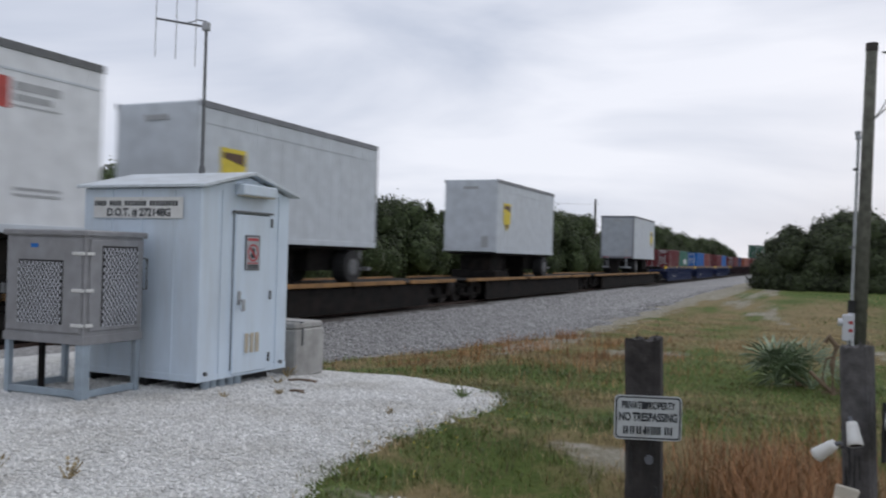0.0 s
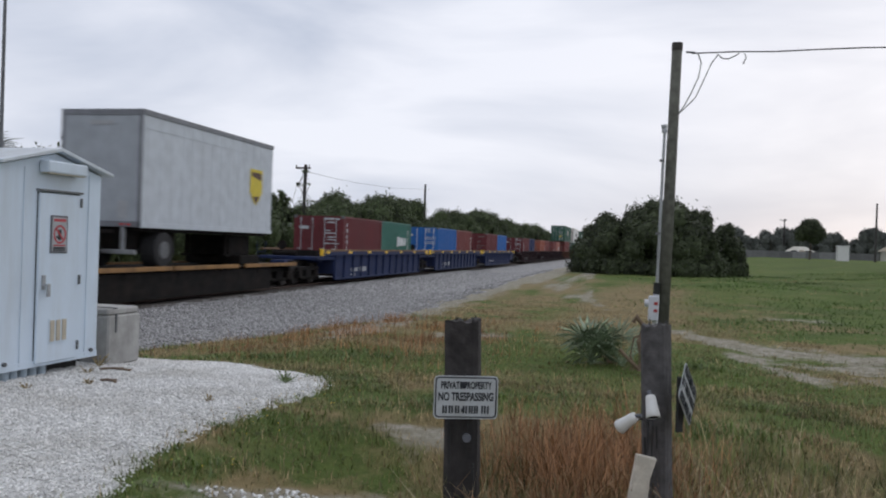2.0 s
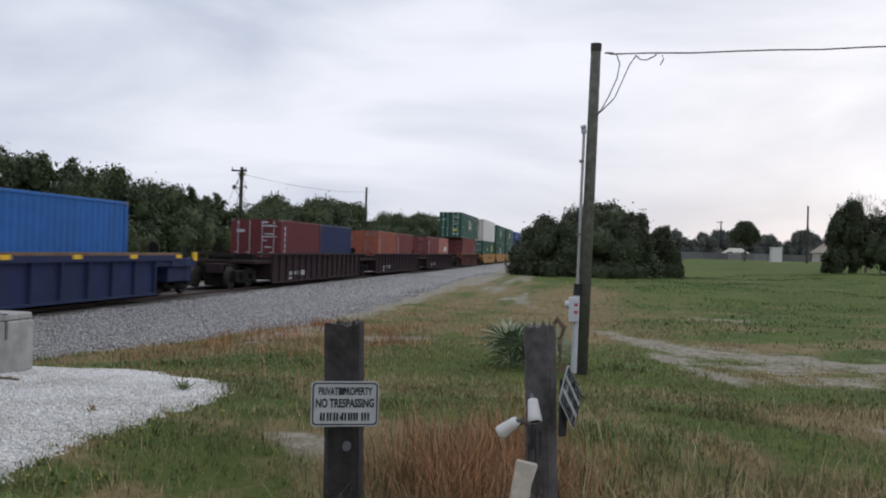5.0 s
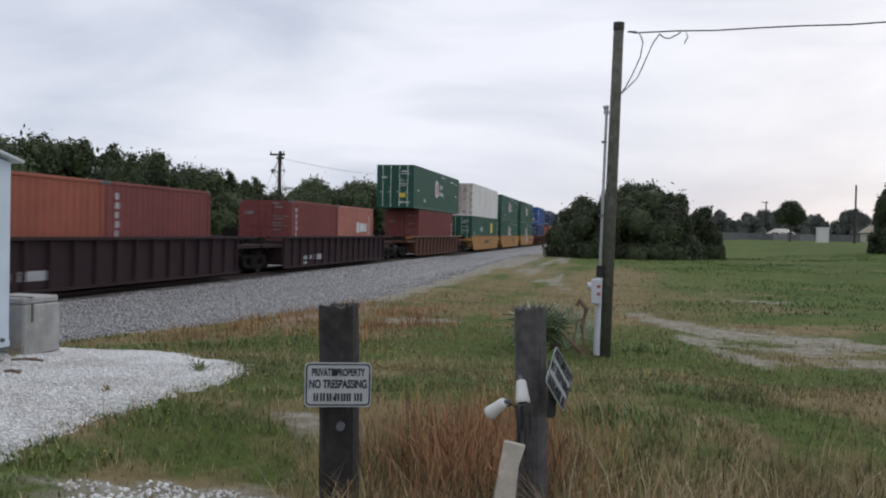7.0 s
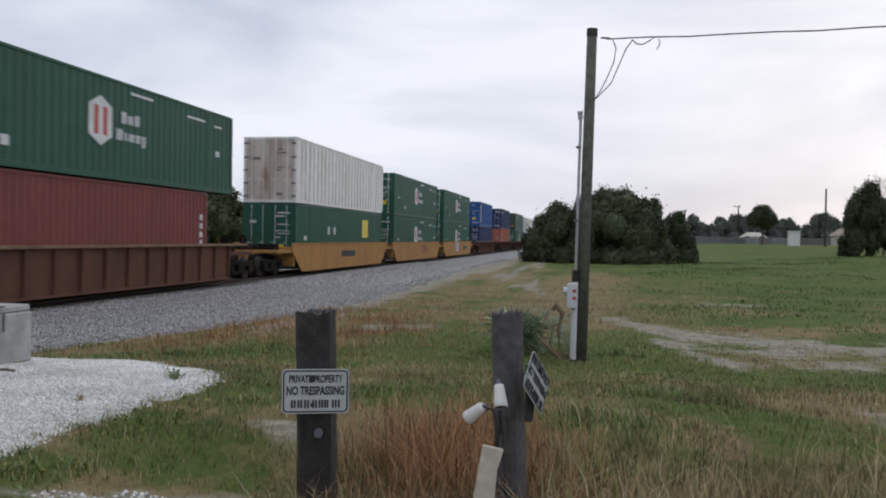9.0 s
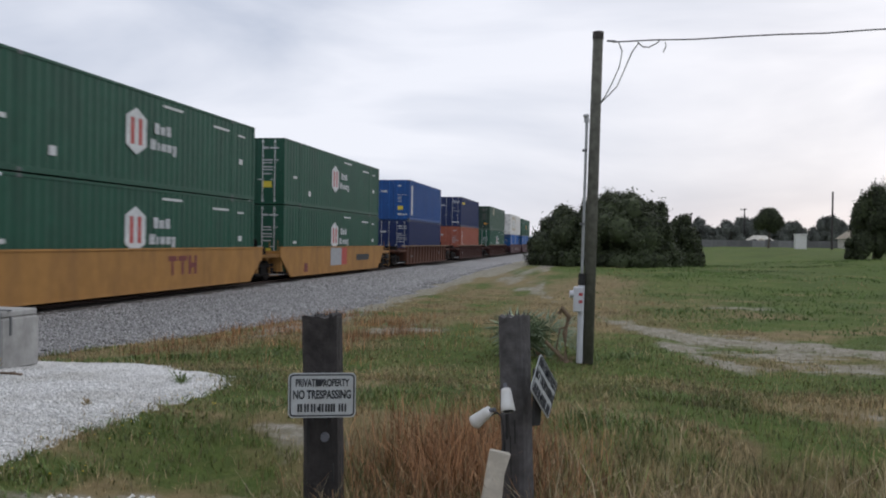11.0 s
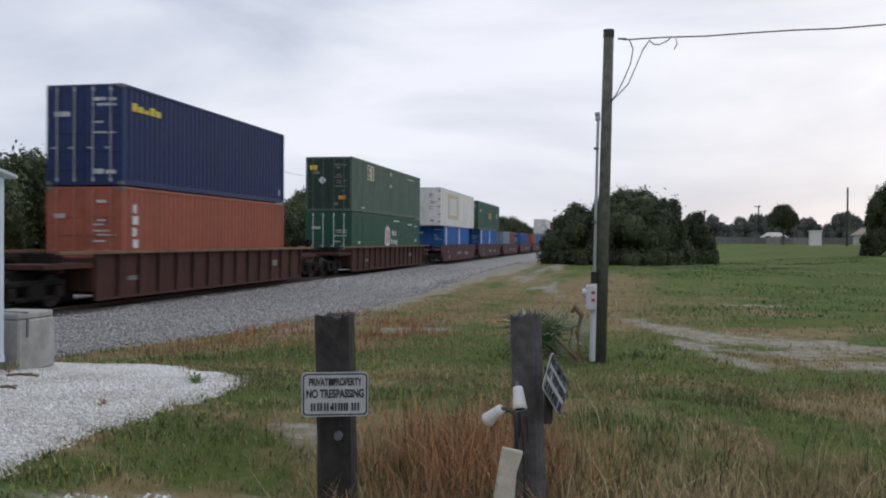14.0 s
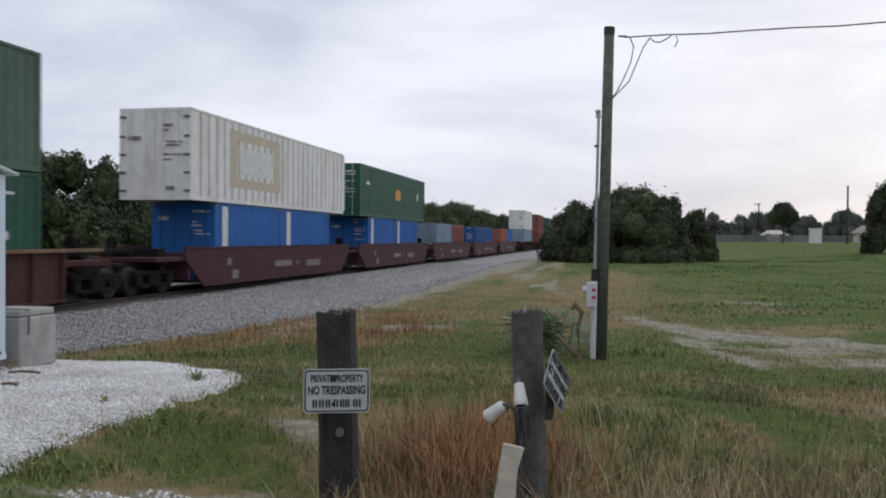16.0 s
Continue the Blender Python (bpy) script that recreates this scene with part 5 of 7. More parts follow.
    part("lettering", bars([(a, b, 1.99, 2.045) for a, b in street], M["sign_black"]), plate, "street name shown as bars", pose(0, y0 - 0.0205, 0))
    part("lettering", words("D.O.T. # 272148G", 0.118, M["sign_black"], 0.001), plate, "black lettering", pose(-6.68, y0 - 0.022, 1.915))
    for x in (x1 - 0.26, x1 - 0.8, x0 + 0.08):
        part("skid", Shape().box(x - 0.05, x + 0.05, y0 + 0.06, y1 - 0.06, -0.03, z0).mesh("skid", M["dark_gap"], bevel=0.01), hut, "dark timber skid")
    for i, y in enumerate((7.80, 7.92, 8.06, 8.2, 8.34)):
        part("cable_conduit", Shape().tube((x1 - 0.075, y, -0.03), (x1 - 0.075, y, z0 + 0.01), 0.05, n=12).mesh("cable_conduit", M["cab_legs"], smooth=False), hut, "grey conduit stub")
    for y in (y0 + 0.12, y1 - 0.12):
        part("lifting_lug", Shape().tube((x1 + 0.0, y, 0.21), (x1 + 0.03, y, 0.21), 0.022, n=10).mesh("lifting_lug", M["steel_dark"]), hut)
    part("bottom_rail", Shape().box(x0, x1 + 0.008, y0 - 0.008, y0 + 0.03, z0 - 0.02, z0 + 0.05).box(x1 - 0.03, x1 + 0.008, y0 + 0.03, y1, z0 - 0.02, z0 + 0.05).mesh("bottom_rail", M["hut"]), hut)


def antenna():
    a = thing("radio_antenna", "thin grey multi-element radio antenna on the hut's mast", "antenna", near(-6.52, 8.38, 0))
    part("mast", Shape().tube((0, 0, 2.42), (0, 0, 4.16), 0.021, 0.017, n=10).tube((0, 0, 2.40), (0, 0, 2.5), 0.035, n=10).mesh("mast", M["steel_dark"]), a)
    part("boom", Shape().tube((0.03, 0, 4.13), (-0.80, 0.04, 4.32), 0.013, n=8).line([(0, 0, 4.2), (-0.12, 0, 4.23), (-0.3, 0.01, 4.21)], 0.007).mesh("boom", M["steel_dark"]), a)
    part("clamp", Shape().box(-0.04, 0.04, -0.035, 0.035, 4.09, 4.19).mesh("clamp", M["steel"], bevel=0.006), a)
    for x, z, h in ((-0.79, 4.315, 0.47), (-0.47, 4.245, 0.45), (-0.17, 4.175, 0.49)):
        part("element", Shape().tube((x, 0.02, z - h), (x, 0.02, z + h), 0.0055, n=6).mesh("element", M["steel"]), a)


def equipment_cabinet():
    """Vented metal cabinet on a leg frame, turned a little from the hut."""
    c = thing("equipment_cabinet", "grey aluminium cabinet with mesh vents on a steel stand", "cabinet", near(-6.36, 6.56, 0, 0, 0, 2))
    w, d, z0, z1 = 1.05, 0.80, 0.60, 1.64
    part("body", Shape().box(-w, 0, 0, d, z0, z1).mesh("body", M["cab"], bevel=0.012), c)
    part("lid", Shape().box(-w - 0.03, 0.03, -0.03, d + 0.03, z1 - 0.01, z1 + 0.05).mesh("lid", M["cab"], bevel=0.012), c, "pale overhanging lid")
    part("frame", Shape().box(-w - 0.01, 0.01, -0.012, 0.012, z0 - 0.03, z0 + 0.06).box(-0.012, 0.012, 0.012, d, z0 - 0.03, z0 + 0.06).mesh("frame", M["cab"], bevel=0.005), c)
    front = part("front_door", Shape().box(-w + 0.03, -0.03, -0.022, 0.002, z0 + 0.08, z1 - 0.03).mesh("front_door", M["cab"], bevel=0.008), c)
    side = part("side_panel", Shape().box(-0.002, 0.02, 0.05, d - 0.04, z0 + 0.10, z1 - 0.04).mesh("side_panel", M["cab"], bevel=0.008), c)

    def grille(parent, u0, u1, v0, v1, place):
        part("opening", Shape().box(u0, u1, -0.026, -0.021, v0, v1, 0, place).mesh("opening", M["dark_gap"]), parent, "dark vent opening")
        s, nu, nv = Shape(), int((u1 - u0) / 0.052), int((v1 - v0) / 0.034)
        for j in range(nv):
            for i in range(nu + 1):
                u, v = u0 + (i + 0.5 * (j % 2)) * 0.052, v0 + j * 0.034
                if u0 <= u <= u1 - 0.035:
                    s.add([place @ Vector(p) for p in ((u, -0.031, v), (u + 0.013, -0.031, v), (u + 0.039, -0.031, v + 0.034), (u + 0.026, -0.031, v + 0.034))], [(0, 1, 2, 3)])
                    s.add([place @ Vector(p) for p in ((u + 0.026, -0.033, v), (u + 0.039, -0.033, v), (u + 0.013, -0.033, v + 0.034), (u, -0.033, v + 0.034))], [(0, 1, 2, 3)])
        part("expanded_mesh", s.mesh("expanded_mesh", M["pvc"]), parent, "diamond expanded metal mesh", )

    grille(front, -w + 0.20, -0.26, z0 + 0.16, z1 - 0.25, Matrix.Identity(4))
    grille(side, 0.20, 0.68, z0 + 0.14, z1 - 0.10, pose(0, 0, 0, 0, 0, 90))
    for z in (0.76, 1.10, 1.46):
        part("hinge", Shape().box(-0.14, 0.012, -0.034, -0.012, z - 0.016, z + 0.016).mesh("hinge", M["plastic"], bevel=0.004), front, "pale strap hinge")
        part("hinge", Shape().box(0.012, 0.034, 0.0, 0.09, z - 0.016, z + 0.016).mesh("hinge", M["plastic"], bevel=0.004), side, "pale strap hinge")
    part("latch", Shape().box(-w - 0.02, -w + 0.03, -0.05, -0.01, 1.04, 1.14).mesh("latch", M["steel_dark"], bevel=0.006), front, "dark latch")
    part("maker_badge", Shape().box(-w + 0.36, -w + 0.45, -0.03, -0.02, z1 - 0.13, z1 - 0.09).mesh("maker_badge", M["c_bright"]), front, "small blue badge")
    part("handle", Shape().line([(0.025, d - 0.03, 1.1), (0.06, d - 0.02, 1.1), (0.06, d - 0.02, 1.42), (0.025, d - 0.03, 1.42)], 0.011).mesh("handle", M["steel_dark"]), side)
    for x, y in ((-w + 0.035, 0.035), (-0.05, 0.05), (-w + 0.035, d - 0.04), (-0.04, d - 0.04)):
        k = 0.05 if (x > -0.1 and y < 0.1) else 0.03
        part("leg", Shape().box(x - k, x + k, y - k, y + k, 0.0, z0).mesh("leg", M["cab_legs"], bevel=0.005), c, "blue-grey steel leg")
    for a, b in (((-w + 0.03, 0.035), (-0.05, 0.05)), ((-0.04, 0.05), (-0.04, d - 0.04)), ((-w + 0.035, 0.035), (-w + 0.035, d - 0.04))):
        part("brace", Shape().box(min(a[0], b[0]) - 0.012, max(a[0], b[0]) + 0.012, min(a[1], b[1]) - 0.012, max(a[1], b[1]) + 0.012, 0.05, 0.12).mesh("brace", M["cab_legs"], bevel=0.004), c)
    part("cable_duct", Shape().tube((-w + 0.25, 0.25, 0.0), (-w + 0.25, 0.25, z0), 0.035, n=10).mesh("cable_duct", M["under"]), c, "dark cable duct")


def concrete_vault():
    v = thing("cable_vault", "weathered grey concrete cable vault beside the hut", "concrete box", near(-6.50, 9.82, -0.05))
    part("chamber", Shape().box(-0.6, 0.6, -0.33, 0.33, 0, 0.605).mesh("chamber", M["concrete"], bevel=0.02), v)
    part("lid", Shape().box(-0.58, -0.02, -0.32, 0.32, 0.608, 0.68).mesh("lid", M["concrete"], bevel=0.018), v, "concrete cover slab")
    part("lid", Shape().box(-0.01, 0.58, -0.32, 0.32, 0.608, 0.69).mesh("lid", M["concrete"], bevel=0.018), v, "concrete cover slab")
    part("strap", Shape().box(0.598, 0.612, -0.2, -0.17, 0.40, 0.62).box(0.2, 0.612, -0.2, -0.17, 0.685, 0.70).mesh("strap", M["steel_dark"]), v, "dark lifting strap")
    part("joint", Shape().box(0.20, 0.215, -0.336, -0.328, 0.02, 0.57).mesh("joint", M["dark_gap"]), v)


signal_hut()
antenna()
equipment_cabinet()
concrete_vault()

# ---- posts, signs and the lamps on them ----


def rounded(w, h, r, n=4):
    out = []
    for cx, cz, a in ((w - r, h - r, 0), (-w + r, h - r, 90), (-w + r, -h + r, 180), (w - r, -h + r, 270)):
        for i in range(n + 1):
            t = radians(a + 90 * i / n)
            out.append((cx + r * math.cos(t), cz + r * math.sin(t)))
    return out


def split_post(name, label, w, d, top, foot, material, at, seed):
    """A worn squared timber with split, uneven end grain."""
    r = random.Random(seed)
    s = Shape()
    n = 9
    rings = []
    for k in range(n + 1):
        z = foot + (top - foot) * k / n
        ring = []
        for i in range(20):
            t = 6.28319 * i / 20
            cx, cz = math.cos(t), math.sin(t)
            q = 1 / max(abs(cx), abs(cz)) * 0.93 + 0.07
            j = 1 + r.uniform(-0.025, 0.02)
            ring.append((w / 2 * cx * min(q, 1.22) * j, d / 2 * cz * min(q, 1.22) * j, z + (r.uniform(-0.025, 0.012) if k == n else 0)))
        rings += ring
    f = [(k * 20 + i, k * 20 + (i + 1) % 20, (k + 1) * 20 + (i + 1) % 20, (k + 1) * 20 + i) for k in range(n) for i in range(20)]
    s.add(rings + [(0, 0, top - 0.015)], f + [(n * 20 + i, n * 20 + (i + 1) % 20, (n + 1) * 20) for i in range(20)])
    p = thing(name, label, "post", at)
    part("timber", s.mesh("timber", material), p)
    for i in range(9):
        a, b = r.uniform(-w / 2, w / 2), r.uniform(-d / 2, d / 2)
        h = r.uniform(0.015, 0.045)
        part("splinter", Shape().add([(a - 0.01, b, top - 0.03), (a + 0.012, b, top - 0.03), (a, b + 0.012, top - 0.03), (a + 0.002, b, top + h)], [(0, 1, 3), (1, 2, 3), (2, 0, 3), (2, 1, 0)])
             .mesh("splinter", material), p)
    for i in range(6):
        z, a, wide = r.uniform(foot + 0.4, top - 0.1), r.uniform(-w * 0.4, w * 0.4), r.uniform(0.003, 0.007)
        part("crack", Shape().box(a - wide, a + wide, -d / 2 - 0.004, -d / 2 + 0.02, z - r.uniform(0.1, 0.3), z).mesh("crack", M["dark_gap"]), p, "dark drying crack")
    return p


def notice(at, label, w=0.214, h=0.143):
    n = thing("notice_sign", label, "sign", at)
    part("plate", Shape().plate(rounded(w, h, 0.03), 0.004).mesh("plate", M["sign_white"]), n, "white enamelled plate")
    rim = Shape()
    outer, inner = rounded(w - 0.008, h - 0.008, 0.026), rounded(w - 0.017, h - 0.017, 0.02)
    k = len(outer)
    rim.add([(x, -0.0065, z) for x, z in outer] + [(x, -0.0065, z) for x, z in inner], [(i, (i + 1) % k, k + (i + 1) % k, k + i) for i in range(k)])
    part("border", rim.mesh("border", M["sign_black"]), n, "thin black border")
    for text, z, size, st in (("PRIVATE PROPERTY", 0.078, 0.066, 0.585), ("NO TRESPASSING", 0.002, 0.075, 0.625)):
        part("lettering", words(text, size, M["sign_black"], 0.0012, st), n, "black capital letters", pose(0, -0.0055, z))
    part("lettering", bars([(-0.155 + a, -0.155 + a + 0.0115, -0.106, -0.055) for a in (0, 0.018, 0.042, 0.06, 0.084, 0.102, 0.135, 0.153, 0.175, 0.192, 0.21, 0.226, 0.26, 0.278, 0.298)],
                           M["sign_black"]), n, "company name shown as bars", pose(0, -0.0045, 0))
    for z in (0.082, -0.085):
        part("bolt", Shape().tube((-0.02, -0.02, z), (-0.02, 0, z), 0.022 if z > 0 else 0.012, n=10).mesh("bolt", M["sign_black"]), n, "dark bolt")
    return n


GROUND_A = float(height(-0.87, 6.2)) - 0.05
split_post("timber_post", "dark weathered square timber post in tall grass", 0.235, 0.225, 1.035, GROUND_A, M["timber"], near(-0.893, 6.27, -0.015, 0, -1.2, 4), 3)
notice(near(-0.838, 6.06, 0.527, 0, 0, 19), "white no trespassing notice bolted to a dark post")
badge = thing("post_badge", "small corroded metal disc nailed to the dark post", "metal disc", near(-0.836, 6.118, 0.245, 0, 0, 14))
part("disc", Shape().tube((0, -0.018, 0), (0, 0.02, 0), 0.028, n=14).mesh("disc", M["sign_grey"]), badge)
split_post("timber_post", "grey weathered timber post with lamps fixed to it", 0.16, 0.165, 1.085, float(height(0.45, 6.1)) - 0.05, M["timber_grey"], near(0.415, 6.19, -0.02, 0, -2.6, -24), 8)
# the second notice hangs askew on the post's flank
notice(near(0.575, 6.08, 0.645, 0, 0, 73) @ pose(0, 0, 0, 0, 38, 0), "white notice hanging askew from the grey post", 0.188, 0.126)
bracket = thing("sign_bracket", "dark rusted bracket plate on the flank of the grey post", "bracket", near(0.525, 6.09, 0.60, 0, 0, 66))
part("plate", Shape().plate([(-0.05, 0.16), (0.04, 0.14), (0.05, -0.05), (0.03, -0.20), (-0.05, -0.19)], 0.02).mesh("plate", M["dark_gap"], bevel=0.005), bracket)


def flood_lamp(at, label, far=True):
    """A round-shouldered white outdoor lamp holder."""
    l = thing("flood_lamp", label, "lamp", at)
    s = Shape()
    prof = [(0.018, -0.09), (0.034, -0.085), (0.040, -0.05), (0.044, 0.0), (0.05, 0.05), (0.054, 0.085), (0.046, 0.092)]
    n = 16
    v = [(r * math.cos(6.28319 * i / n), y, r * math.sin(6.28319 * i / n)) for r, y in prof for i in range(n)]
    f = [(k * n + i, k * n + (i + 1) % n, (k + 1) * n + (i + 1) % n, (k + 1) * n + i) for k in range(len(prof) - 1) for i in range(n)] + [tuple(range(n - 1, -1, -1))]
    part("housing", s.add(v, f).mesh("housing", M["plastic"], smooth=True), l, "white plastic housing")
    part("lens", Shape().tube((0, 0.075, 0), (0, 0.086, 0), 0.044, n=14).mesh("lens", M["glass_dark"]), l, "dark lens")
    l.scale = (0.84, 0.80, 0.84)
    part("knuckle", Shape().tube((0, -0.08, 0), (0, -0.13, -0.02), 0.016, n=8).mesh("knuckle", M["sign_grey"]), l)
    return l


flood_lamp(near(0.215, 5.96, 0.468, 0, -12, 0) @ pose(0, 0, 0, -28, 0, 68), "white outdoor lamp head pointing down from the post")
flood_lamp(near(0.36, 5.99, 0.57, 0, 0, 0) @ pose(0, 0, 0, -62, 0, 200), "white outdoor lamp head turned towards the road")
lead = thing("lamp_cable", "thin black cable looping between the lamps and post", "cable", near(-0.04, 0.03, 0.01))
part("loop", Shape().line([(0.31, 5.92, 0.47), (0.345, 5.91, 0.49), (0.37, 5.92, 0.47), (0.385, 5.93, 0.40), (0.385, 5.945, 0.30), (0.37, 5.95, 0.22)], 0.006).mesh("loop", M["cable"]), lead)
part("loop", Shape().line([(0.40, 5.99, 0.52), (0.41, 5.96, 0.44), (0.41, 6.0, 0.33)], 0.006).mesh("loop", M["cable"]), lead)
stake = thing("marker_stake", "pale limewashed plank leaning against the grey post", "stake", near(0.255, 5.88, -0.29, 0, 7.5, 12))
part("plank", Shape().add([(-0.075, -0.02, 0), (0.075, -0.02, 0), (0.075, 0.02, 0), (-0.075, 0.02, 0), (-0.062, -0.02, 0.33), (0.055, -0.02, 0.35), (0.055, 0.02, 0.35), (-0.062, 0.02, 0.33),
                           (-0.055, -0.02, 0.58), (0.072, -0.02, 0.57), (0.072, 0.02, 0.57), (-0.055, 0.02, 0.58), (0.05, -0.02, 0.44), (0.05, 0.02, 0.44)],
                          [(3, 2, 1, 0), (0, 1, 5, 4), (2, 3, 7, 6), (1, 2, 6, 5), (3, 0, 4, 7), (4, 5, 12), (4, 12, 9, 8), (7, 13, 6), (7, 11, 10, 13), (5, 6, 13, 12), (12, 13, 10, 9), (7, 4, 8, 11), (8, 9, 10, 11)])
     .mesh("plank", M["stake"], bevel=0.006), stake)

# ---- the service pole ----
service = thing("utility_pole", "leaning grey-green wooden service pole with conduit", "utility pole", SWALE @ pose(0.825, 12.3, -0.05))
part("shaft", Shape().tube((0, 0, 0), (0.08, 0.02, 4.53), 0.085, 0.068, n=18).mesh("shaft", M["pole"], smooth=True), service)
part("cap", Shape().tube((0.079, 0.02, 4.44), (0.081, 0.02, 4.545), 0.075, n=18).mesh("cap", M["creosote"]), service, "dark pole cap")
part("conduit", Shape().tube((-0.10, -0.085, 0.02), (-0.085, -0.085, 1.12), 0.042, n=12).mesh("conduit", M["pvc"]), service, "pale plastic conduit")
part("conduit", Shape().tube((-0.085, -0.085, 1.1), (-0.05, -0.07, 3.32), 0.020, n=10).mesh("conduit", M["steel"]), service, "thin steel riser")
part("weatherhead", Shape().tube((-0.05, -0.07, 3.3), (-0.06, -0.07, 3.40), 0.04, 0.03, n=10).tube((-0.09, -0.1, 3.38), (-0.03, -0.08, 3.39), 0.025, n=8).mesh("weatherhead", M["steel"]), service)
part("coupling", Shape().tube((-0.088, -0.085, 1.08), (-0.082, -0.085, 1.24), 0.048, n=10).mesh("coupling", M["dark_gap"]), service, "black coupling")
meter = part("meter_box", Shape().box(-0.19, -0.055, -0.2, -0.08, 0.72, 1.06).mesh("meter_box", M["pvc"], bevel=0.012), service, "pale meter box")
part("meter", Shape().tube((-0.24, -0.15, 0.96), (-0.18, -0.15, 0.96), 0.05, n=14).mesh("meter", M["pvc"]), meter)
part("label", Shape().box(-0.115, -0.065, -0.205, -0.199, 0.94, 0.98).box(-0.115, -0.065, -0.205, -0.199, 0.84, 0.88).mesh("label", M["sign_red"]), meter, "red label strips")
for z in (2.9, 1.9):
    part("strap", Shape().tube((-0.07 - 0.03 * (3 - z) * 0.6, -0.085, z), (-0.07 - 0.03 * (3 - z) * 0.6, -0.085, z + 0.03), 0.035, n=8).mesh("strap", M["steel_dark"]), service)
part("eye_bolt", Shape().tube((0.2, 0.02, 4.42), (0.32, 0.02, 4.41), 0.014, n=6).mesh("eye_bolt", M["steel_dark"]), service)
drop = thing("service_cable", "twisted black service cable running from the pole top", "cable", SWALE)
pts = []
for i in range(61):
    t = i / 60
    pts.append((1.10 + 32 * t, 12.32 - 3.0 * t, 4.35 + 1.95 * t - 1.75 * t * (1 - t) * 1.35 + 0.008 * math.sin(i * 2.2)))
part("span", Shape().line(pts, 0.0095, 6).mesh("span", M["cable"]), drop)
for loop in ([(1.18, 12.32, 4.35), (1.23, 12.31, 4.22), (1.2, 12.3, 4.02), (1.1, 12.29, 3.78), (1.02, 12.28, 3.62), (0.94, 12.26, 3.5)],
             [(1.45, 12.3, 4.33), (1.36, 12.3, 4.2), (1.27, 12.3, 3.98), (1.17, 12.29, 3.74), (1.04, 12.27, 3.6), (0.94, 12.26, 3.5)],
             [(1.44, 12.3, 4.33), (1.5, 12.3, 4.27), (1.58, 12.3, 4.26), (1.68, 12.3, 4.31), (1.72, 12.3, 4.34)], [(1.79, 12.3, 4.33), (1.81, 12.3, 4.27), (1.77, 12.3, 4.19)]):
    part("tail", Shape().line(loop, 0.008, 6).mesh("tail", M["cable"]), drop, "loose cable tail")
# scrap leaning by the pole
scrap = thing("dead_stump", "twisted dead stump and wire by the service pole", "stump", SWALE @ pose(0.55, 12.1, -0.02))
part("stem", Shape().line([(0, 0, 0), (-0.02, 0, 0.4), (0.03, 0.02, 0.62), (-0.07, 0.0, 0.74), (-0.1, 0.02, 0.66)], 0.035, 8).line([(-0.28, 0, 0.28), (-0.12, 0, 0.12), (0, 0, 0.02)], 0.025, 7)
     .line([(0.02, 0, 0.5), (-0.09, 0, 0.45), (-0.13, 0, 0.2), (-0.05, 0, 0.02)], 0.014, 6).mesh("stem", M["litter"]), scrap)

# ---- plants ----


def ball(n=5):
    """Quads of a unit ball made from a cube."""
    v, f = [], []
    for ax in range(3):
        for sg in (-1, 1):
            o = len(v)
            for i in range(n + 1):
                for j in range(n + 1):
                    p = [0, 0, 0]
                    p[ax], p[(ax + 1) % 3], p[(ax + 2) % 3] = sg, sg * (2 * i / n - 1), 2 * j / n - 1
                    q = np.array(p, float)
                    v.append(q / np.linalg.norm(q))
            for i in range(n):
                for j in range(n):
                    a = o + i * (n + 1) + j
                    f.append((a, a + n + 1, a + n + 2, a + 1))
    return np.array(v), np.array(f)


BALL_V, BALL_F = ball()


def crown_mesh(name, blobs, leaves, size, material, seed, core=0.80, stray=0.06):
    """Foliage: uneven lumps covered and pierced by small leaves. blobs: centre and radii."""
    r = np.random.default_rng(seed)
    vs, fs, o = [], [], 0
    blobs = np.array(blobs, float)
    for b in blobs:
        w = 1 + 0.22 * wobble(BALL_V[:, 0] * 2 + b[0], BALL_V[:, 1] * 2 + b[1] + BALL_V[:, 2] * 3, 1.6, b[2])
        vs.append(b[:3] + BALL_V * b[3:] * core * w[:, None])
        fs.append(BALL_F + o)
        o += len(BALL_V)
    area = blobs[:, 3] * blobs[:, 4] + blobs[:, 3] * blobs[:, 5]
    pick = r.choice(len(blobs), leaves, p=area / area.sum())
    d = r.normal(size=(leaves, 3))
    d[:, 2] = np.abs(d[:, 2]) * r.choice([1, 1, 1, -0.6], leaves)
    d /= np.linalg.norm(d, axis=1)[:, None]
    b = blobs[pick]
    clump = 1 + 0.20 * wobble(d[:, 0] * 5 + b[:, 0], d[:, 1] * 5 + d[:, 2] * 4 + b[:, 1], 1.5, 0.7)
    rad = (0.86 + r.exponential(stray, leaves) + r.uniform(-0.10, 0.1, leaves)) * clump
    c = b[:, :3] + d * b[:, 3:] * rad[:, None]
    nrm = d + r.normal(0, 0.55, (leaves, 3))
    nrm /= np.linalg.norm(nrm, axis=1)[:, None]
    u = np.cross(nrm, r.normal(size=(leaves, 3)))
    u /= np.linalg.norm(u, axis=1)[:, None]
    w = np.cross(nrm, u)
    s = (size * r.uniform(0.55, 1.35, leaves))[:, None]
    quad = np.stack([c - u * s, c + w * s * 0.45 - u * s * 0.1, c + u * s, c - w * s * 0.45 + u * s * 0.1], 1).reshape(-1, 3)
    vs.append(quad)
    fs.append(np.arange(leaves * 4).reshape(-1, 4) + o)
    return array_mesh(name, np.concatenate(vs), np.concatenate(fs), material)


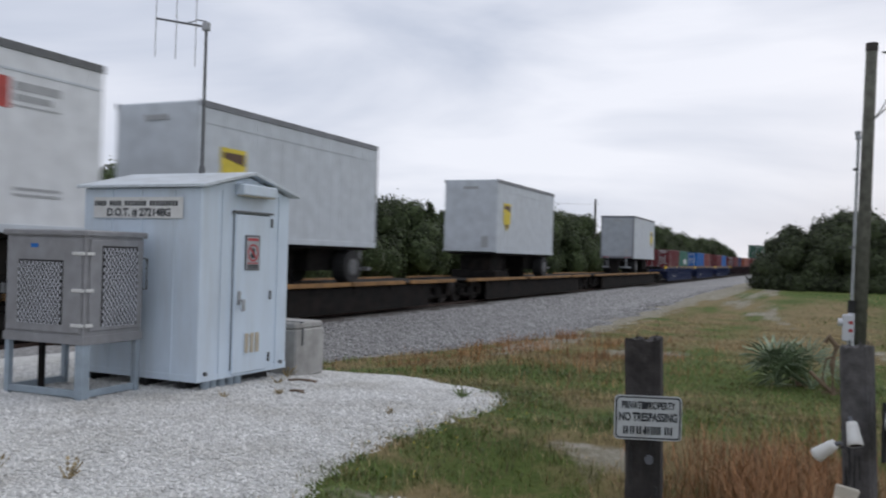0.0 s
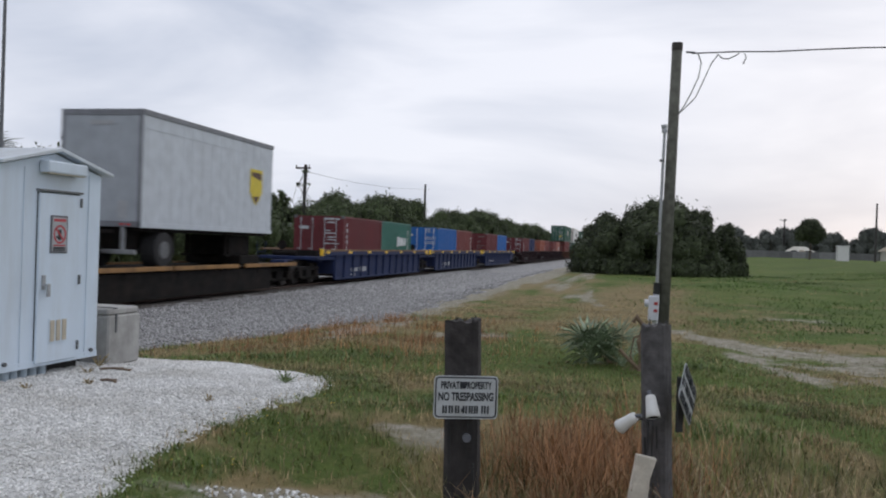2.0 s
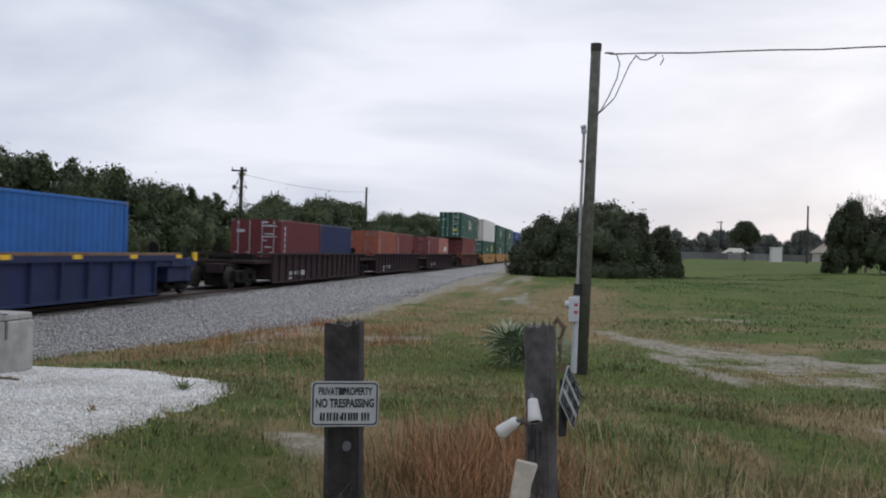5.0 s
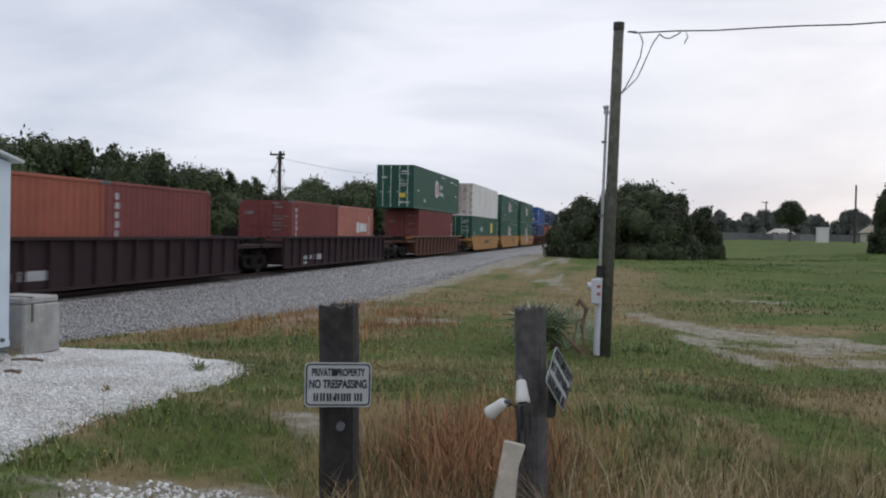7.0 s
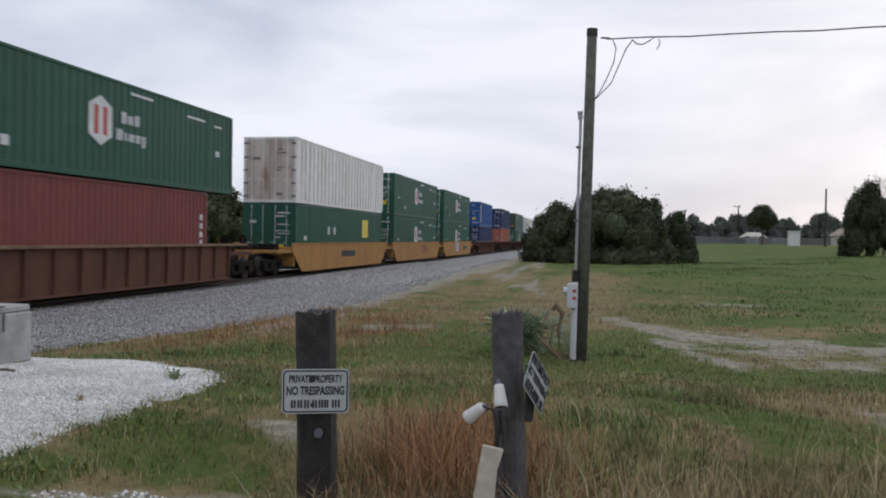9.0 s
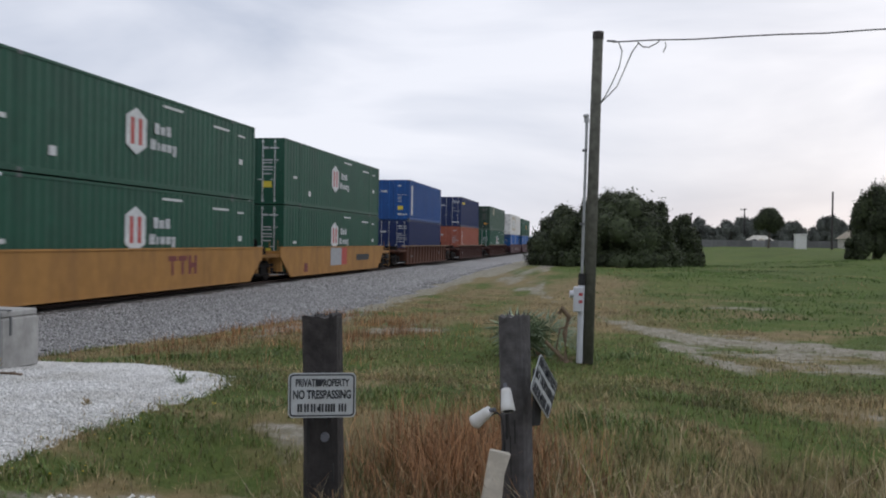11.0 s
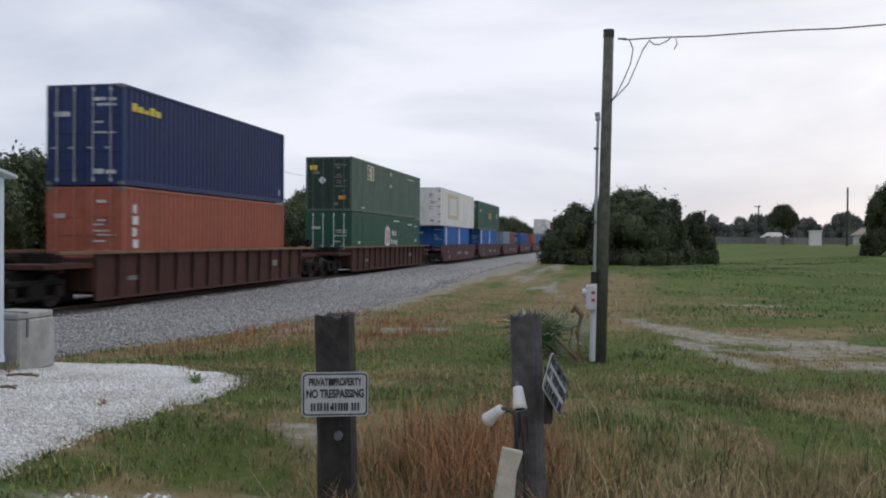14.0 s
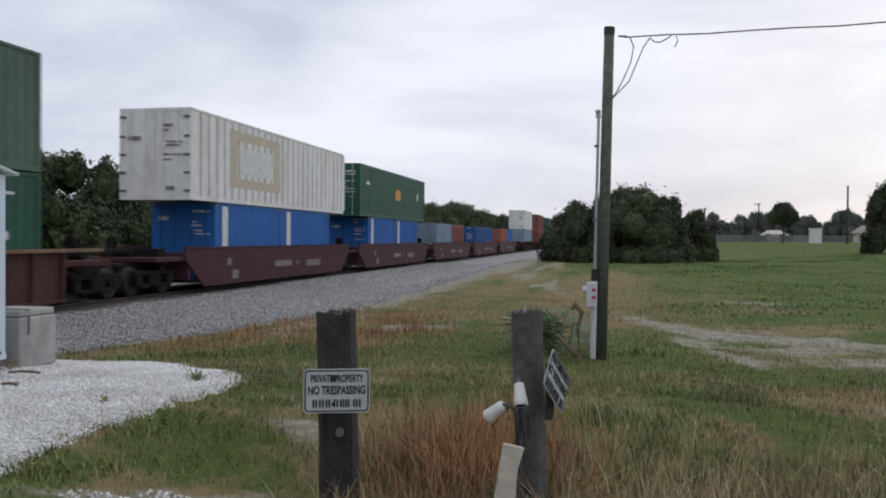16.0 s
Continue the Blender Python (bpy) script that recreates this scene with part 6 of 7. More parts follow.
def limbs(height_, spread_, seed, n=6, thick=0.16):
    r = random.Random(seed)
    s = Shape().tube((0, 0, -0.1), (0.1, 0.05, height_ * 0.4), thick, thick * 0.7, n=10)
    for i in range(n):
        a = 6.283 * i / n + r.uniform(-0.4, 0.4)
        z = height_ * r.uniform(0.2, 0.4)
        mid = (spread_ * 0.4 * math.cos(a), spread_ * 0.4 * math.sin(a), z + height_ * 0.22)
        end = (spread_ * 0.75 * math.cos(a), spread_ * 0.75 * math.sin(a), z + height_ * r.uniform(0.3, 0.5))
        s.tube((0.05, 0.03, z), mid, thick * 0.5, thick * 0.35, n=7).tube(mid, end, thick * 0.35, thick * 0.12, n=6)
    return s.mesh("trunk", M["bark"])


def lumps(count, rx, ry, h, seed, lo=0.25, hi=0.42):
    """Lumps filling a rounded thicket that reaches the ground."""
    r = random.Random(seed)
    out = []
    for i in range(count):
        a, q = r.uniform(0, 6.283), math.sqrt(r.random()) if i > 2 else 0.3
        x, y = rx * q * math.cos(a) * 0.8, ry * q * math.sin(a) * 0.8
        top = h * (1 - 0.38 * q ** 3) * (r.uniform(0.82, 1.0) if i > 2 else 1.0)
        k = r.uniform(lo, hi)
        z = (r.uniform(0.2, 1.0) if i % 2 else 1.0) * (top - h * k * 0.7)
        out.append((x, y, max(z, h * k * 0.55), rx * k * 1.05, ry * k * 1.05, h * k * 0.75))
    return out


def tree(name, label, category, crown, trunk, at, group=""):
    t = thing(name, label, category, at, group)
    part("trunk", trunk, t)
    part("crown", crown, t)
    return t


# hedgerow behind the line: four shapes of thicket, repeated
kinds = []
for k in range(4):
    c = crown_mesh("thicket_crown", lumps(24, 3.4, 3.2, 5.0, 20 + k, 0.18, 0.36), 15000, 0.11, M["leaf"], 40 + k, core=0.76, stray=0.075)
    kinds.append((c, limbs(5.0, 2.6, 60 + k)))
tops_y = (5, 23, 37, 41, 46, 54, 58, 64, 71, 85, 97, 108, 121, 139, 160, 200, 260)
tops_z = (5.0, 4.8, 5.3, 5.5, 4.8, 4.9, 4.3, 4.2, 4.8, 6.2, 5.6, 4.4, 4.6, 7.6, 6.2, 6.5, 7.0)
rnd = random.Random(5)
first = {}
y = 2.0
while y < 250:
    k = rnd.randrange(4)
    for x in (-24.5 + rnd.uniform(-1.0, 1.0), -29.5 + rnd.uniform(-1, 1)):
        if x < -27 and rnd.random() < 0.4:
            continue
        high = float(np.interp(y, tops_y, tops_z)) + 0.6
        at = pose(x, y, -0.65, 0, 0, rnd.uniform(0, 360))
        if k not in first:
            first[k] = tree("thicket_tree", "dense dark green thicket tree behind the railway line", "tree", *kinds[k], at, "thicket behind the line")
            ob = first[k]
        else:
            ob = copy_thing(first[k], at)
        q = high / 5.0 * rnd.uniform(0.84, 1.12)
        ob.scale = (max(0.85, q * 0.9), max(0.85, q * 0.9), q)
        k = rnd.randrange(4)
    y += rnd.uniform(3.2, 4.4) * (1 if y < 110 else 1.6)


def shoots(name, at, n, h, wide, seed):
    """Long arching shoots standing out of a thicket's top."""
    r = np.random.default_rng(seed)
    vs, fs = [], []
    s = Shape()
    for i in range(n):
        bx, by = r.uniform(-wide, wide), r.uniform(-1.2, 1.2)
        a, ln = r.uniform(-1.2, 1.2), r.uniform(0.5, 1.0) * h
        p = [Vector((bx + math.sin(a) * ln * t * t * 0.9, by, ln * t * (1 - 0.25 * t))) for t in (0, 0.35, 0.7, 1.0)]
        s.line(p, 0.012, 4)
    t = thing(name, "arching leafy shoots standing out of the thicket", "branches", at)
    part("stems", s.mesh("stems", M["bark"]), t)
    lv = []
    for p, q in zip(s.v[::4], s.v[4::4]):
        for k in (0.2, 0.5, 0.8):
            if (Vector(q) - Vector(p)).length < h:
                e = Vector(p).lerp(Vector(q), k)
                lv.append((e.x, e.y, e.z, 0.16, 0.14, 0.10))
    part("leaves", crown_mesh("shoot_leaves", lv, 2200, 0.10, M["leaf"], seed, core=0.3, stray=0.4), t)


shoots("vine_shoots", pose(-22.6, 38, 4.2, 0, 0, 90), 16, 1.5, 5.0, 3)
shoots("vine_shoots", pose(-22.6, 50, 3.8, 0, 0, 90), 12, 1.3, 5.0, 4)


def frond(length, leaflets, droop, r, fan=False):
    """Thin leaflets of one palm leaf along +x; returns triangles."""
    tri = []
    for i in range(leaflets):
        if fan:
            a = (i / (leaflets - 1) - 0.5) * 4.2
            ln = length * (0.95 - 0.25 * abs(a) / 2.1) * r.uniform(0.85, 1.08)
            d = np.array([math.cos(a), math.sin(a), 0.12 * r.normal()])
            side = np.array([-d[1], d[0], 0]) * length * 0.035
            root = np.zeros(3)
            tip = d * ln + np.array([0, 0, -droop * ln * r.uniform(0.3, 1.0)])
            mid = d * ln * 0.55 + np.array([0, 0, 0.02])
            tri += [(root, mid - side, mid + side), (mid - side, tip, mid + side)]
    return np.array(tri)


def fan_plant(name, label, category, at, material, fronds, stalk, leaf, lift, seed, trunk=0.0, dead=0):
    """A fan palm: leaves on stalks all round a heart."""
    r = np.random.default_rng(seed)
    p = thing(name, label, category, at)
    if trunk:
        part("trunk", Shape().tube((0, 0, -0.1), (0.05, 0, trunk * 0.5), 0.17, 0.15, n=12).tube((0.05, 0, trunk * 0.5), (0.0, 0, trunk), 0.15, 0.14, n=12).mesh("trunk", M["bark"]), p)
    stems = Shape()
    groups = {"frond": [], "dead_frond": []}
    for i in range(fronds + dead):
        old = i >= fronds
        az = r.uniform(0, 6.283)
        el = r.uniform(-0.9, -0.1) if old else r.uniform(lift, 1.35)
        d = Vector((math.cos(az) * math.cos(el), math.sin(az) * math.cos(el), math.sin(el)))
        ln = stalk * r.uniform(0.7, 1.15)
        a, b = Vector((0, 0, trunk)), Vector((0, 0, trunk)) + d * ln
        stems.tube(a, b, 0.014, 0.009, n=5)
        t = frond(leaf * r.uniform(0.8, 1.15), 17, 0.55 if old else 0.18, r, True)
        q = np.array((Matrix.Translation(b) @ Matrix.Rotation(az, 4, "Z") @ Matrix.Rotation(-el * 0.8 + r.uniform(-0.3, 0.3), 4, "Y") @ Matrix.Rotation(r.uniform(-0.7, 0.7), 4, "X")))
        groups["dead_frond" if old else "frond"].append(t.reshape(-1, 3) @ q[:3, :3].T + q[:3, 3])
    part("stems", stems.mesh("stems", material), p)
    for key, items in groups.items():
        for t in items:
            part(key, array_mesh(key, t, np.arange(len(t)).reshape(-1, 3), material if key == "frond" else M["thatch"]), p)
    return p


fan_plant("saw_palmetto", "blue-green saw palmetto clump in dry grass", "palmetto", SWALE @ pose(-0.16, 12.9, -0.03), M["palmetto"], 18, 0.36, 0.50, 0.10, 4, dead=9)
fan_plant("saw_palmetto", "half dead palmetto with brown fallen fronds", "palmetto", SWALE @ pose(0.28, 12.7, -0.03), M["palmetto"], 9, 0.42, 0.36, 0.3, 6, dead=26)
fan_plant("sabal_palm", "dark sabal palm crown above the hut", "palm", pose(-19.4, 22.7, -0.6), M["palm"], 44, 0.9, 0.75, -0.5, 9, trunk=4.2, dead=10)
fan_plant("sabal_palm", "dark sabal palm crown above the thicket", "palm", pose(-21.5, 19.5, -0.6), M["palm"], 36, 0.9, 0.75, -0.4, 10, trunk=4.4, dead=8)

# the big round bush beyond the field's edge
for x, y, rx, ry, h, n, seed, label in ((-1.15, 60.0, 2.75, 3.2, 4.2, 26, 1, "broad dark green bush beside the line"),
                                        (2.1, 60.5, 3.5, 3.6, 5.35, 34, 2, "tall rounded dark green bush at the field's edge"),
                                        (4.3, 60.8, 1.9, 2.0, 4.5, 16, 4, "small dark bush beside the larger ones"),
                                        (6.8, 67.0, 1.5, 1.6, 3.9, 14, 5, "narrow upright dark shrub")):
    skirt = [(rx * 0.78 * math.cos(a), ry * 0.78 * math.sin(a), 0.45, rx * 0.34, ry * 0.34, 0.85) for a in [0.52 * i for i in range(12)]]
    crown = crown_mesh("bush_crown", lumps(2 * n, rx, ry, h, 100 + seed, 0.17, 0.33) + skirt, 6400 * int(2 + rx), 0.12, M["leaf_dark"], 70 + seed, core=0.78, stray=0.07)
    tree("bush", label, "bush", crown, limbs(h, rx * 0.8, seed, 5, 0.1), pose(x, y, float(height(x, y)) - 0.1))

# trees on the far right bank
for x, y, rx, h, seed, m in ((21.6, 72.0, 1.9, 5.9, 1, "leaf_dark"), (24.6, 72.5, 3.0, 5.2, 2, "leaf_dark"), (29.0, 71.0, 3.4, 5.0, 3, "leaf_dark"), (34.5, 70.0, 3.6, 5.6, 4, "leaf_dark"),
                             (40.0, 68.0, 3.8, 6.2, 5, "leaf_dark"), (20.4, 71.0, 1.3, 2.2, 6, "leaf_dark")):
    crown = crown_mesh("tree_crown", lumps(24, rx, rx, h, 200 + seed, 0.18, 0.36), 11000, 0.13, M[m], 90 + seed, core=0.76, stray=0.08)
    tree("tree", "dark evergreen tree on the field's far bank", "tree", crown, limbs(h, rx, 30 + seed), pose(x, y, float(height(x, y)) - 0.1))


def bare_tree(at, h, seed):
    r = random.Random(seed)
    s = Shape()

    def grow(p, d, ln, th, n):
        q = p + d * ln
        s.tube(p, q, th, th * 0.65, n=5)
        if n:
            for _ in range(3):
                e = (d + Vector((r.uniform(-0.7, 0.7), r.uniform(-0.7, 0.7), r.uniform(-0.1, 0.5)))).normalized()
                grow(q, e, ln * r.uniform(0.6, 0.85), th * 0.6, n - 1)

    grow(Vector((0, 0, 0)), Vector((0, 0, 1)), h * 0.3, 0.13, 5)
    t = thing("bare_tree", "leafless grey tree above the dark trees", "tree", at)
    part("bough", s.mesh("bough", M["twig"]), t)


bare_tree(pose(26.6, 76, 0.6), 7.4, 2)
bare_tree(pose(30.6, 77, 0.6), 8.0, 5)
bare_tree(pose(24.6, 78, 0.6), 6.6, 9)

# far tree line, fence, houses and poles across the field
for i in range(56):
    x = -2 + i * 1.35 + rnd.uniform(-0.8, 0.8)
    y = 172 + rnd.uniform(-8, 8)
    h = rnd.uniform(3.6, 6.2)
    if i < 5:
        crown = crown_mesh("far_crown", lumps(9, 2.8, 2.8, 5.0, 300 + i), 2200, 0.24, M["leaf_hazed"], 120 + i)
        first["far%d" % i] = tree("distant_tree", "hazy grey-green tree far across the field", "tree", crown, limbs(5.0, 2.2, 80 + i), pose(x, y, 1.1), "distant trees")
        ob = first["far%d" % i]
    else:
        ob = copy_thing(first["far%d" % rnd.randrange(5)], pose(x, y, 1.1, 0, 0, rnd.uniform(0, 360)))
    ob.scale = (0.95, 0.95, h / 5.0)
round_tree = crown_mesh("round_crown", [(0, 0, 4.5, 1.5, 1.5, 1.5), (-1.0, 0, 4.0, 1.1, 1.0, 1.1), (1.0, 0.2, 4.1, 1.1, 1.0, 1.2), (0.1, 0.3, 5.3, 1.2, 1.1, 0.9), (0.5, 0, 3.3, 0.8, 0.8, 0.7)], 5200, 0.17, M["leaf_dark"], 7)
lone = thing("lone_tree", "small dark round-headed tree standing in the field", "tree", pose(24.0, 128.4, float(height(24, 128.4)) - 0.5))
part("trunk", Shape().tube((0, 0, 0), (0.1, 0, 2.2), 0.17, 0.13, n=9).tube((0.1, 0, 2.2), (0.0, 0, 4.2), 0.13, 0.08, n=8).mesh("trunk", M["bark"]), lone)
part("crown", round_tree, lone)
fence = thing("board_fence", "low grey board fence across the far side of the field", "fence", pose(0, 150, 1.15))
panel = Shape().box(0, 2.0, -0.02, 0.02, 0.02, 1.25)
panel_mesh = panel.mesh("fence_panel", M["fence_grey"])
post_mesh = Shape().box(-0.05, 0.05, -0.05, 0.05, -0.1, 1.1).mesh("fence_post", M["fence_grey"])
for i in range(24):
    part("panel", panel_mesh, fence, at=pose(9 + i * 2.05, 0, 0))
    part("post", post_mesh, fence, at=pose(8.97 + i * 2.05, 0.05, 0))


def house(at, w, d, h, label, wall, roof):
    b = thing("house", label, "house", at)
    part("wall", Shape().box(-w, w, -d, d, 0, h).mesh("wall", M[wall]), b)
    part("roof", Shape().add([(-w - 0.4, -d - 0.4, h), (w + 0.4, -d - 0.4, h), (w + 0.4, d + 0.4, h), (-w - 0.4, d + 0.4, h), (-w * 0.5, 0, h + d * 0.55), (w * 0.5, 0, h + d * 0.55)],
                             [(0, 1, 5, 4), (2, 3, 4, 5), (1, 2, 5), (3, 0, 4), (3, 2, 1, 0)]).mesh("roof", M[roof]), b)
    for x in (-w * 0.6, w * 0.55):
        part("window", Shape().box(x - 0.5, x + 0.5, -d - 0.03, -d + 0.01, 0.9, 1.9).mesh("window", M["glass_dark"]), b, "dark window")
    part("door", Shape().box(-0.45, 0.45, -d - 0.03, -d + 0.01, 0, 2.0).mesh("door", M["vent"]), b)


house(pose(27.5, 156, 0.7), 2.0, 2.0, 1.5, "small pale stucco house behind the fence", "wall_pale", "wall_pale")
house(pose(41.0, 146, 0.9), 2.6, 3.2, 1.9, "low pale house with a tan roof", "wall_pale", "roof_tan")
house(pose(43.5, 118, 1.2), 3.2, 3.6, 1.6, "grey outbuilding behind the dark trees", "fence_grey", "fence_grey")
tank = thing("site_cabinet", "white upright utility cabinet across the field", "cabinet", pose(28.1, 127.7, 0.6))
part("body", Shape().box(-0.75, 0.75, -0.5, 0.5, 0, 2.5).mesh("body", M["plastic"], bevel=0.05), tank)
part("cap", Shape().box(-0.85, 0.85, -0.6, 0.6, 2.5, 2.65).mesh("cap", M["plastic"], bevel=0.03), tank)


def far_pole(at, h, label, arm=True, lean=0.0, vine=0):
    p = thing("telegraph_pole", label, "utility pole", at)
    part("shaft", Shape().tube((0, 0, 0), (lean, 0, h), 0.15, 0.11, n=10).mesh("shaft", M["creosote"]), p)
    if arm:
        part("crossarm", Shape().box(-0.75, 0.35, -0.06, 0.06, h - 0.3, h - 0.18, 0, pose(lean, 0, 0)).mesh("crossarm", M["creosote"]), p)
        for x in (-0.7, 0.25):
            part("insulator", Shape().tube((lean + x, 0, h - 0.18), (lean + x, 0, h - 0.02), 0.05, 0.03, n=8).mesh("insulator", M["creosote"]), p)
    if vine:
        s, r = Shape(), random.Random(vine)
        for i in range(7):
            a = [(lean * 0.9 + r.uniform(-0.2, 0.2), 0, h - 0.5), (lean + r.uniform(-0.6, 0.5), 0, h - 1.4), (r.uniform(-0.9, 0.7), 0, h - 2.6), (r.uniform(-1.0, 0.8), 0, h - 3.8)]
            s.line(a, 0.018, 4)
        part("vine_stems", s.mesh("vine_stems", M["bark"]), p, "tangled vines hanging from the pole")
        lv = [(v[0], v[1], v[2], 0.12, 0.12, 0.12) for v in s.v[::5]] + [(0, 0, h - 3.6 - 0.3 * i, 0.5, 0.4, 0.5) for i in range(4)]
        part("vine_leaves", crown_mesh("vine_leaves", lv, 900, 0.10, M["leaf"], vine, core=0.3, stray=0.3), p)
    return p


far_pole(pose(-22.5, 57.2, -0.6), 7.45, "dark telegraph pole hung with vines behind the line", True, 0.1, 3)
far_pole(pose(-23.2, 95.3, -0.6), 8.96, "dark telegraph pole behind the line", False, 0.05)
far_pole(pose(31.6, 125.1, 0.8), 8.2, "thin telegraph pole across the field", False)
far_pole(pose(26.4, 165, 1.0), 7.3, "thin telegraph pole across the field", True)
far_pole(pose(17.5, 170, 1.0), 6.6, "thin telegraph pole across the field", True)
wire = thing("overhead_wire", "thin wire strung between the telegraph poles", "wire", pose(0, 0, 0))
part("span", Shape().line([(-22.5, 57.3 + 37.3 * t, 6.4 + 1.4 * t - 1.6 * t * (1 - t)) for t in [i / 16 for i in range(17)]], 0.011, 4).mesh("span", M["cable"]), wire)


# ---- grass ----
def blades(name, label, material, count, x0, x1, y0, y1, dens, hmin, hmax, width, lean, seed, tuft=0.0, tall=None):
    """Bent blades of grass, three triangles each, thinned by the density of the place."""
    r = np.random.default_rng(seed)
    if tuft:
        m = max(1, count // 26)
        cx, cy = r.uniform(x0, x1, m), r.uniform(y0, y1, m)
        i = r.integers(0, m, count)
        x, y = cx[i] + r.normal(0, tuft, count), cy[i] + r.normal(0, tuft, count)
        big = r.uniform(0.55, 1.2, m)[i]
    else:
        x, y, big = r.uniform(x0, x1, count), r.uniform(y0, y1, count), np.ones(count)
    clear = (pad_depth(x, y) < -0.02 + np.abs(r.normal(0, 0.13, count))) & (bed_depth(x, y) < 0.05)
    k = (r.random(count) < dens(x, y)) & clear
    x, y, big = x[k], y[k], big[k]
    n = len(x)
    h = r.uniform(hmin, hmax, n) * big * (tall(x, y) if tall else 1)
    a = r.uniform(0, 6.283, n)
    d = np.stack([np.cos(a), np.sin(a), np.zeros(n)], -1)
    e = np.stack([-np.sin(a), np.cos(a), np.zeros(n)], -1)
    b = np.stack([x, y, height(x, y) - 0.01], -1)
    bend = (r.uniform(0.2, 1.0, n) * lean * h)[:, None]
    w = (width * r.uniform(0.6, 1.3, n))[:, None]
    up = np.zeros((n, 3))
    up[:, 2] = h
    mid, tip = b + up * 0.55 + d * bend * 0.3, b + up + d * bend - np.array([0, 0, 0.15]) * bend
    v = np.stack([b - e * w, b + e * w, mid + e * w * 0.75, mid - e * w * 0.75, tip], 1).reshape(-1, 3)
    tri = np.array([(0, 1, 2), (0, 2, 3), (3, 2, 4)])
    f = (tri[None] + 5 * np.arange(n)[:, None, None]).reshape(-1, 3)
    return thing(name, label, "grass", kind="stuff", data=array_mesh(name, v, f, material))


def bare(x, y):
    return 1 - 0.97 * np.clip(track_sand(x, y) * 1.25, 0, 1)


def near_tall(x, y):
    """The unmown verge round the posts."""
    x, y = plan(x, y)
    return np.exp(-((y - 5.9) / 1.35) ** 4) * smooth(-1.3, -0.2, x)


blades("short_grass", "short green and yellowing grass by the roadside", M["blade"], 105000, -4.4, 6.5, 3.0, 12.0, lambda x, y: bare(x, y) * (1 - 0.8 * dryness(x, y)) * np.clip(0.75 + 0.5 * wobble(x, y, 3.0, 8.0), 0, 1), 0.025, 0.10, 0.0038, 0.9, 1, 0.10,
       lambda x, y: 0.75 + 0.7 * np.clip(wobble(x, y, 1.3, 4.0), 0, 1))
blades("short_grass", "short green grass across the field", M["blade"], 90000, -6.5, 9.0, 11.0, 22.0, lambda x, y: bare(x, y) * (1 - 0.6 * dryness(x, y)) * (1 - smooth(15, 22, y)), 0.02, 0.075, 0.0055, 0.9, 2, 0.22)
blades("dry_grass", "straw-coloured dry grass in the verge", M["dry"], 66000, -3.6, 7.0, 3.4, 12.0, lambda x, y: bare(x, y) * np.clip(0.25 + dryness(x, y), 0, 1), 0.03, 0.17, 0.0032, 0.8, 4, 0.09,
       lambda x, y: 0.7 + 0.9 * near_tall(x, y))
blades("dry_grass", "tall straw-coloured grass stems by the posts", M["dry"], 30000, -1.2, 5.8, 4.3, 8.0, lambda x, y: near_tall(x, y) * np.clip(0.35 + 0.9 * wobble(x, y, 2.0, 1.0), 0.06, 1) * (1 - 0.5 * smooth(2.0, 4.5, x)), 0.14, 0.46, 0.0028, 1.1, 5, 0.09)
blades("dry_grass", "long pale seed stems leaning out of the verge", M["stem"], 900, -1.0, 5.8, 4.6, 8.2, lambda x, y: near_tall(x, y), 0.3, 0.62, 0.0026, 1.3, 15, 0.14)
blades("tall_grass", "tall dark green grass tangled among the dry stems", M["blade"], 30000, -1.4, 6.0, 4.3, 8.6, lambda x, y: near_tall(x, y) * np.clip(0.45 - 0.9 * wobble(x, y, 2.0, 1.0), 0.1, 1), 0.12, 0.40, 0.0034, 1.2, 16, 0.10)
blades("dry_grass", "straw-coloured grass on the bank of the line", M["dry"], 90000, -8.5, 4.5, 10.5, 34.0, lambda x, y: bare(x, y) * np.clip(dryness(x, y) + 0.12, 0, 1) * (1 - 0.8 * smooth(20, 34, y)), 0.03, 0.13, 0.0050, 0.8, 6, 0.2)


def field_patch(x, y):
    """Clumps of rougher growth over the open field."""
    return bare(x, y) * np.clip(0.30 + 0.9 * wobble(x, y, 0.35, 4.0) + 0.4 * wobble(x, y, 1.1, 2.0), 0.04, 1)


blades("rough_grass", "rough bright green grass over the open field", M["field"], 90000, 0.5, 30.0, 21.0, 72.0, field_patch, 0.03, 0.13, 0.014, 1.0, 17, 1.3)
blades("rough_grass", "yellowing tussocks scattered over the open field", M["dry"], 26000, 0.5, 26.0, 19.0, 60.0, lambda x, y: bare(x, y) * np.clip(-0.1 - 0.9 * wobble(x, y, 0.35, 4.0), 0, 1), 0.03, 0.13, 0.012, 1.0, 18, 1.1)


def russet_here(x, y):
    x, y = plan(x, y)
    a = np.exp(-((x + 0.05) / 0.55) ** 2 - ((y - 6.95) / 0.65) ** 2)
    b = np.exp(-((x + 5.5 - 0.25 * (y - 14)) / 0.6) ** 2) * smooth(12.2, 13.2, y) * (1 - smooth(16.5, 19, y)) * np.clip(0.35 + 1.1 * wobble(x, y, 2.4, 6.0), 0, 1)
    c = 0.75 * np.clip(0.2 + 1.2 * wobble(x, y, 1.7, 3.0), 0, 1) * np.exp(-((x + 3.2) / 1.5) ** 2 - ((y - 14.2) / 2.2) ** 2)
    d = 0.12 * np.exp(-((x - 0.9) / 0.6) ** 2 - ((y - 5.6) / 0.7) ** 2)
    return np.clip(a + b + c + d, 0, 1)


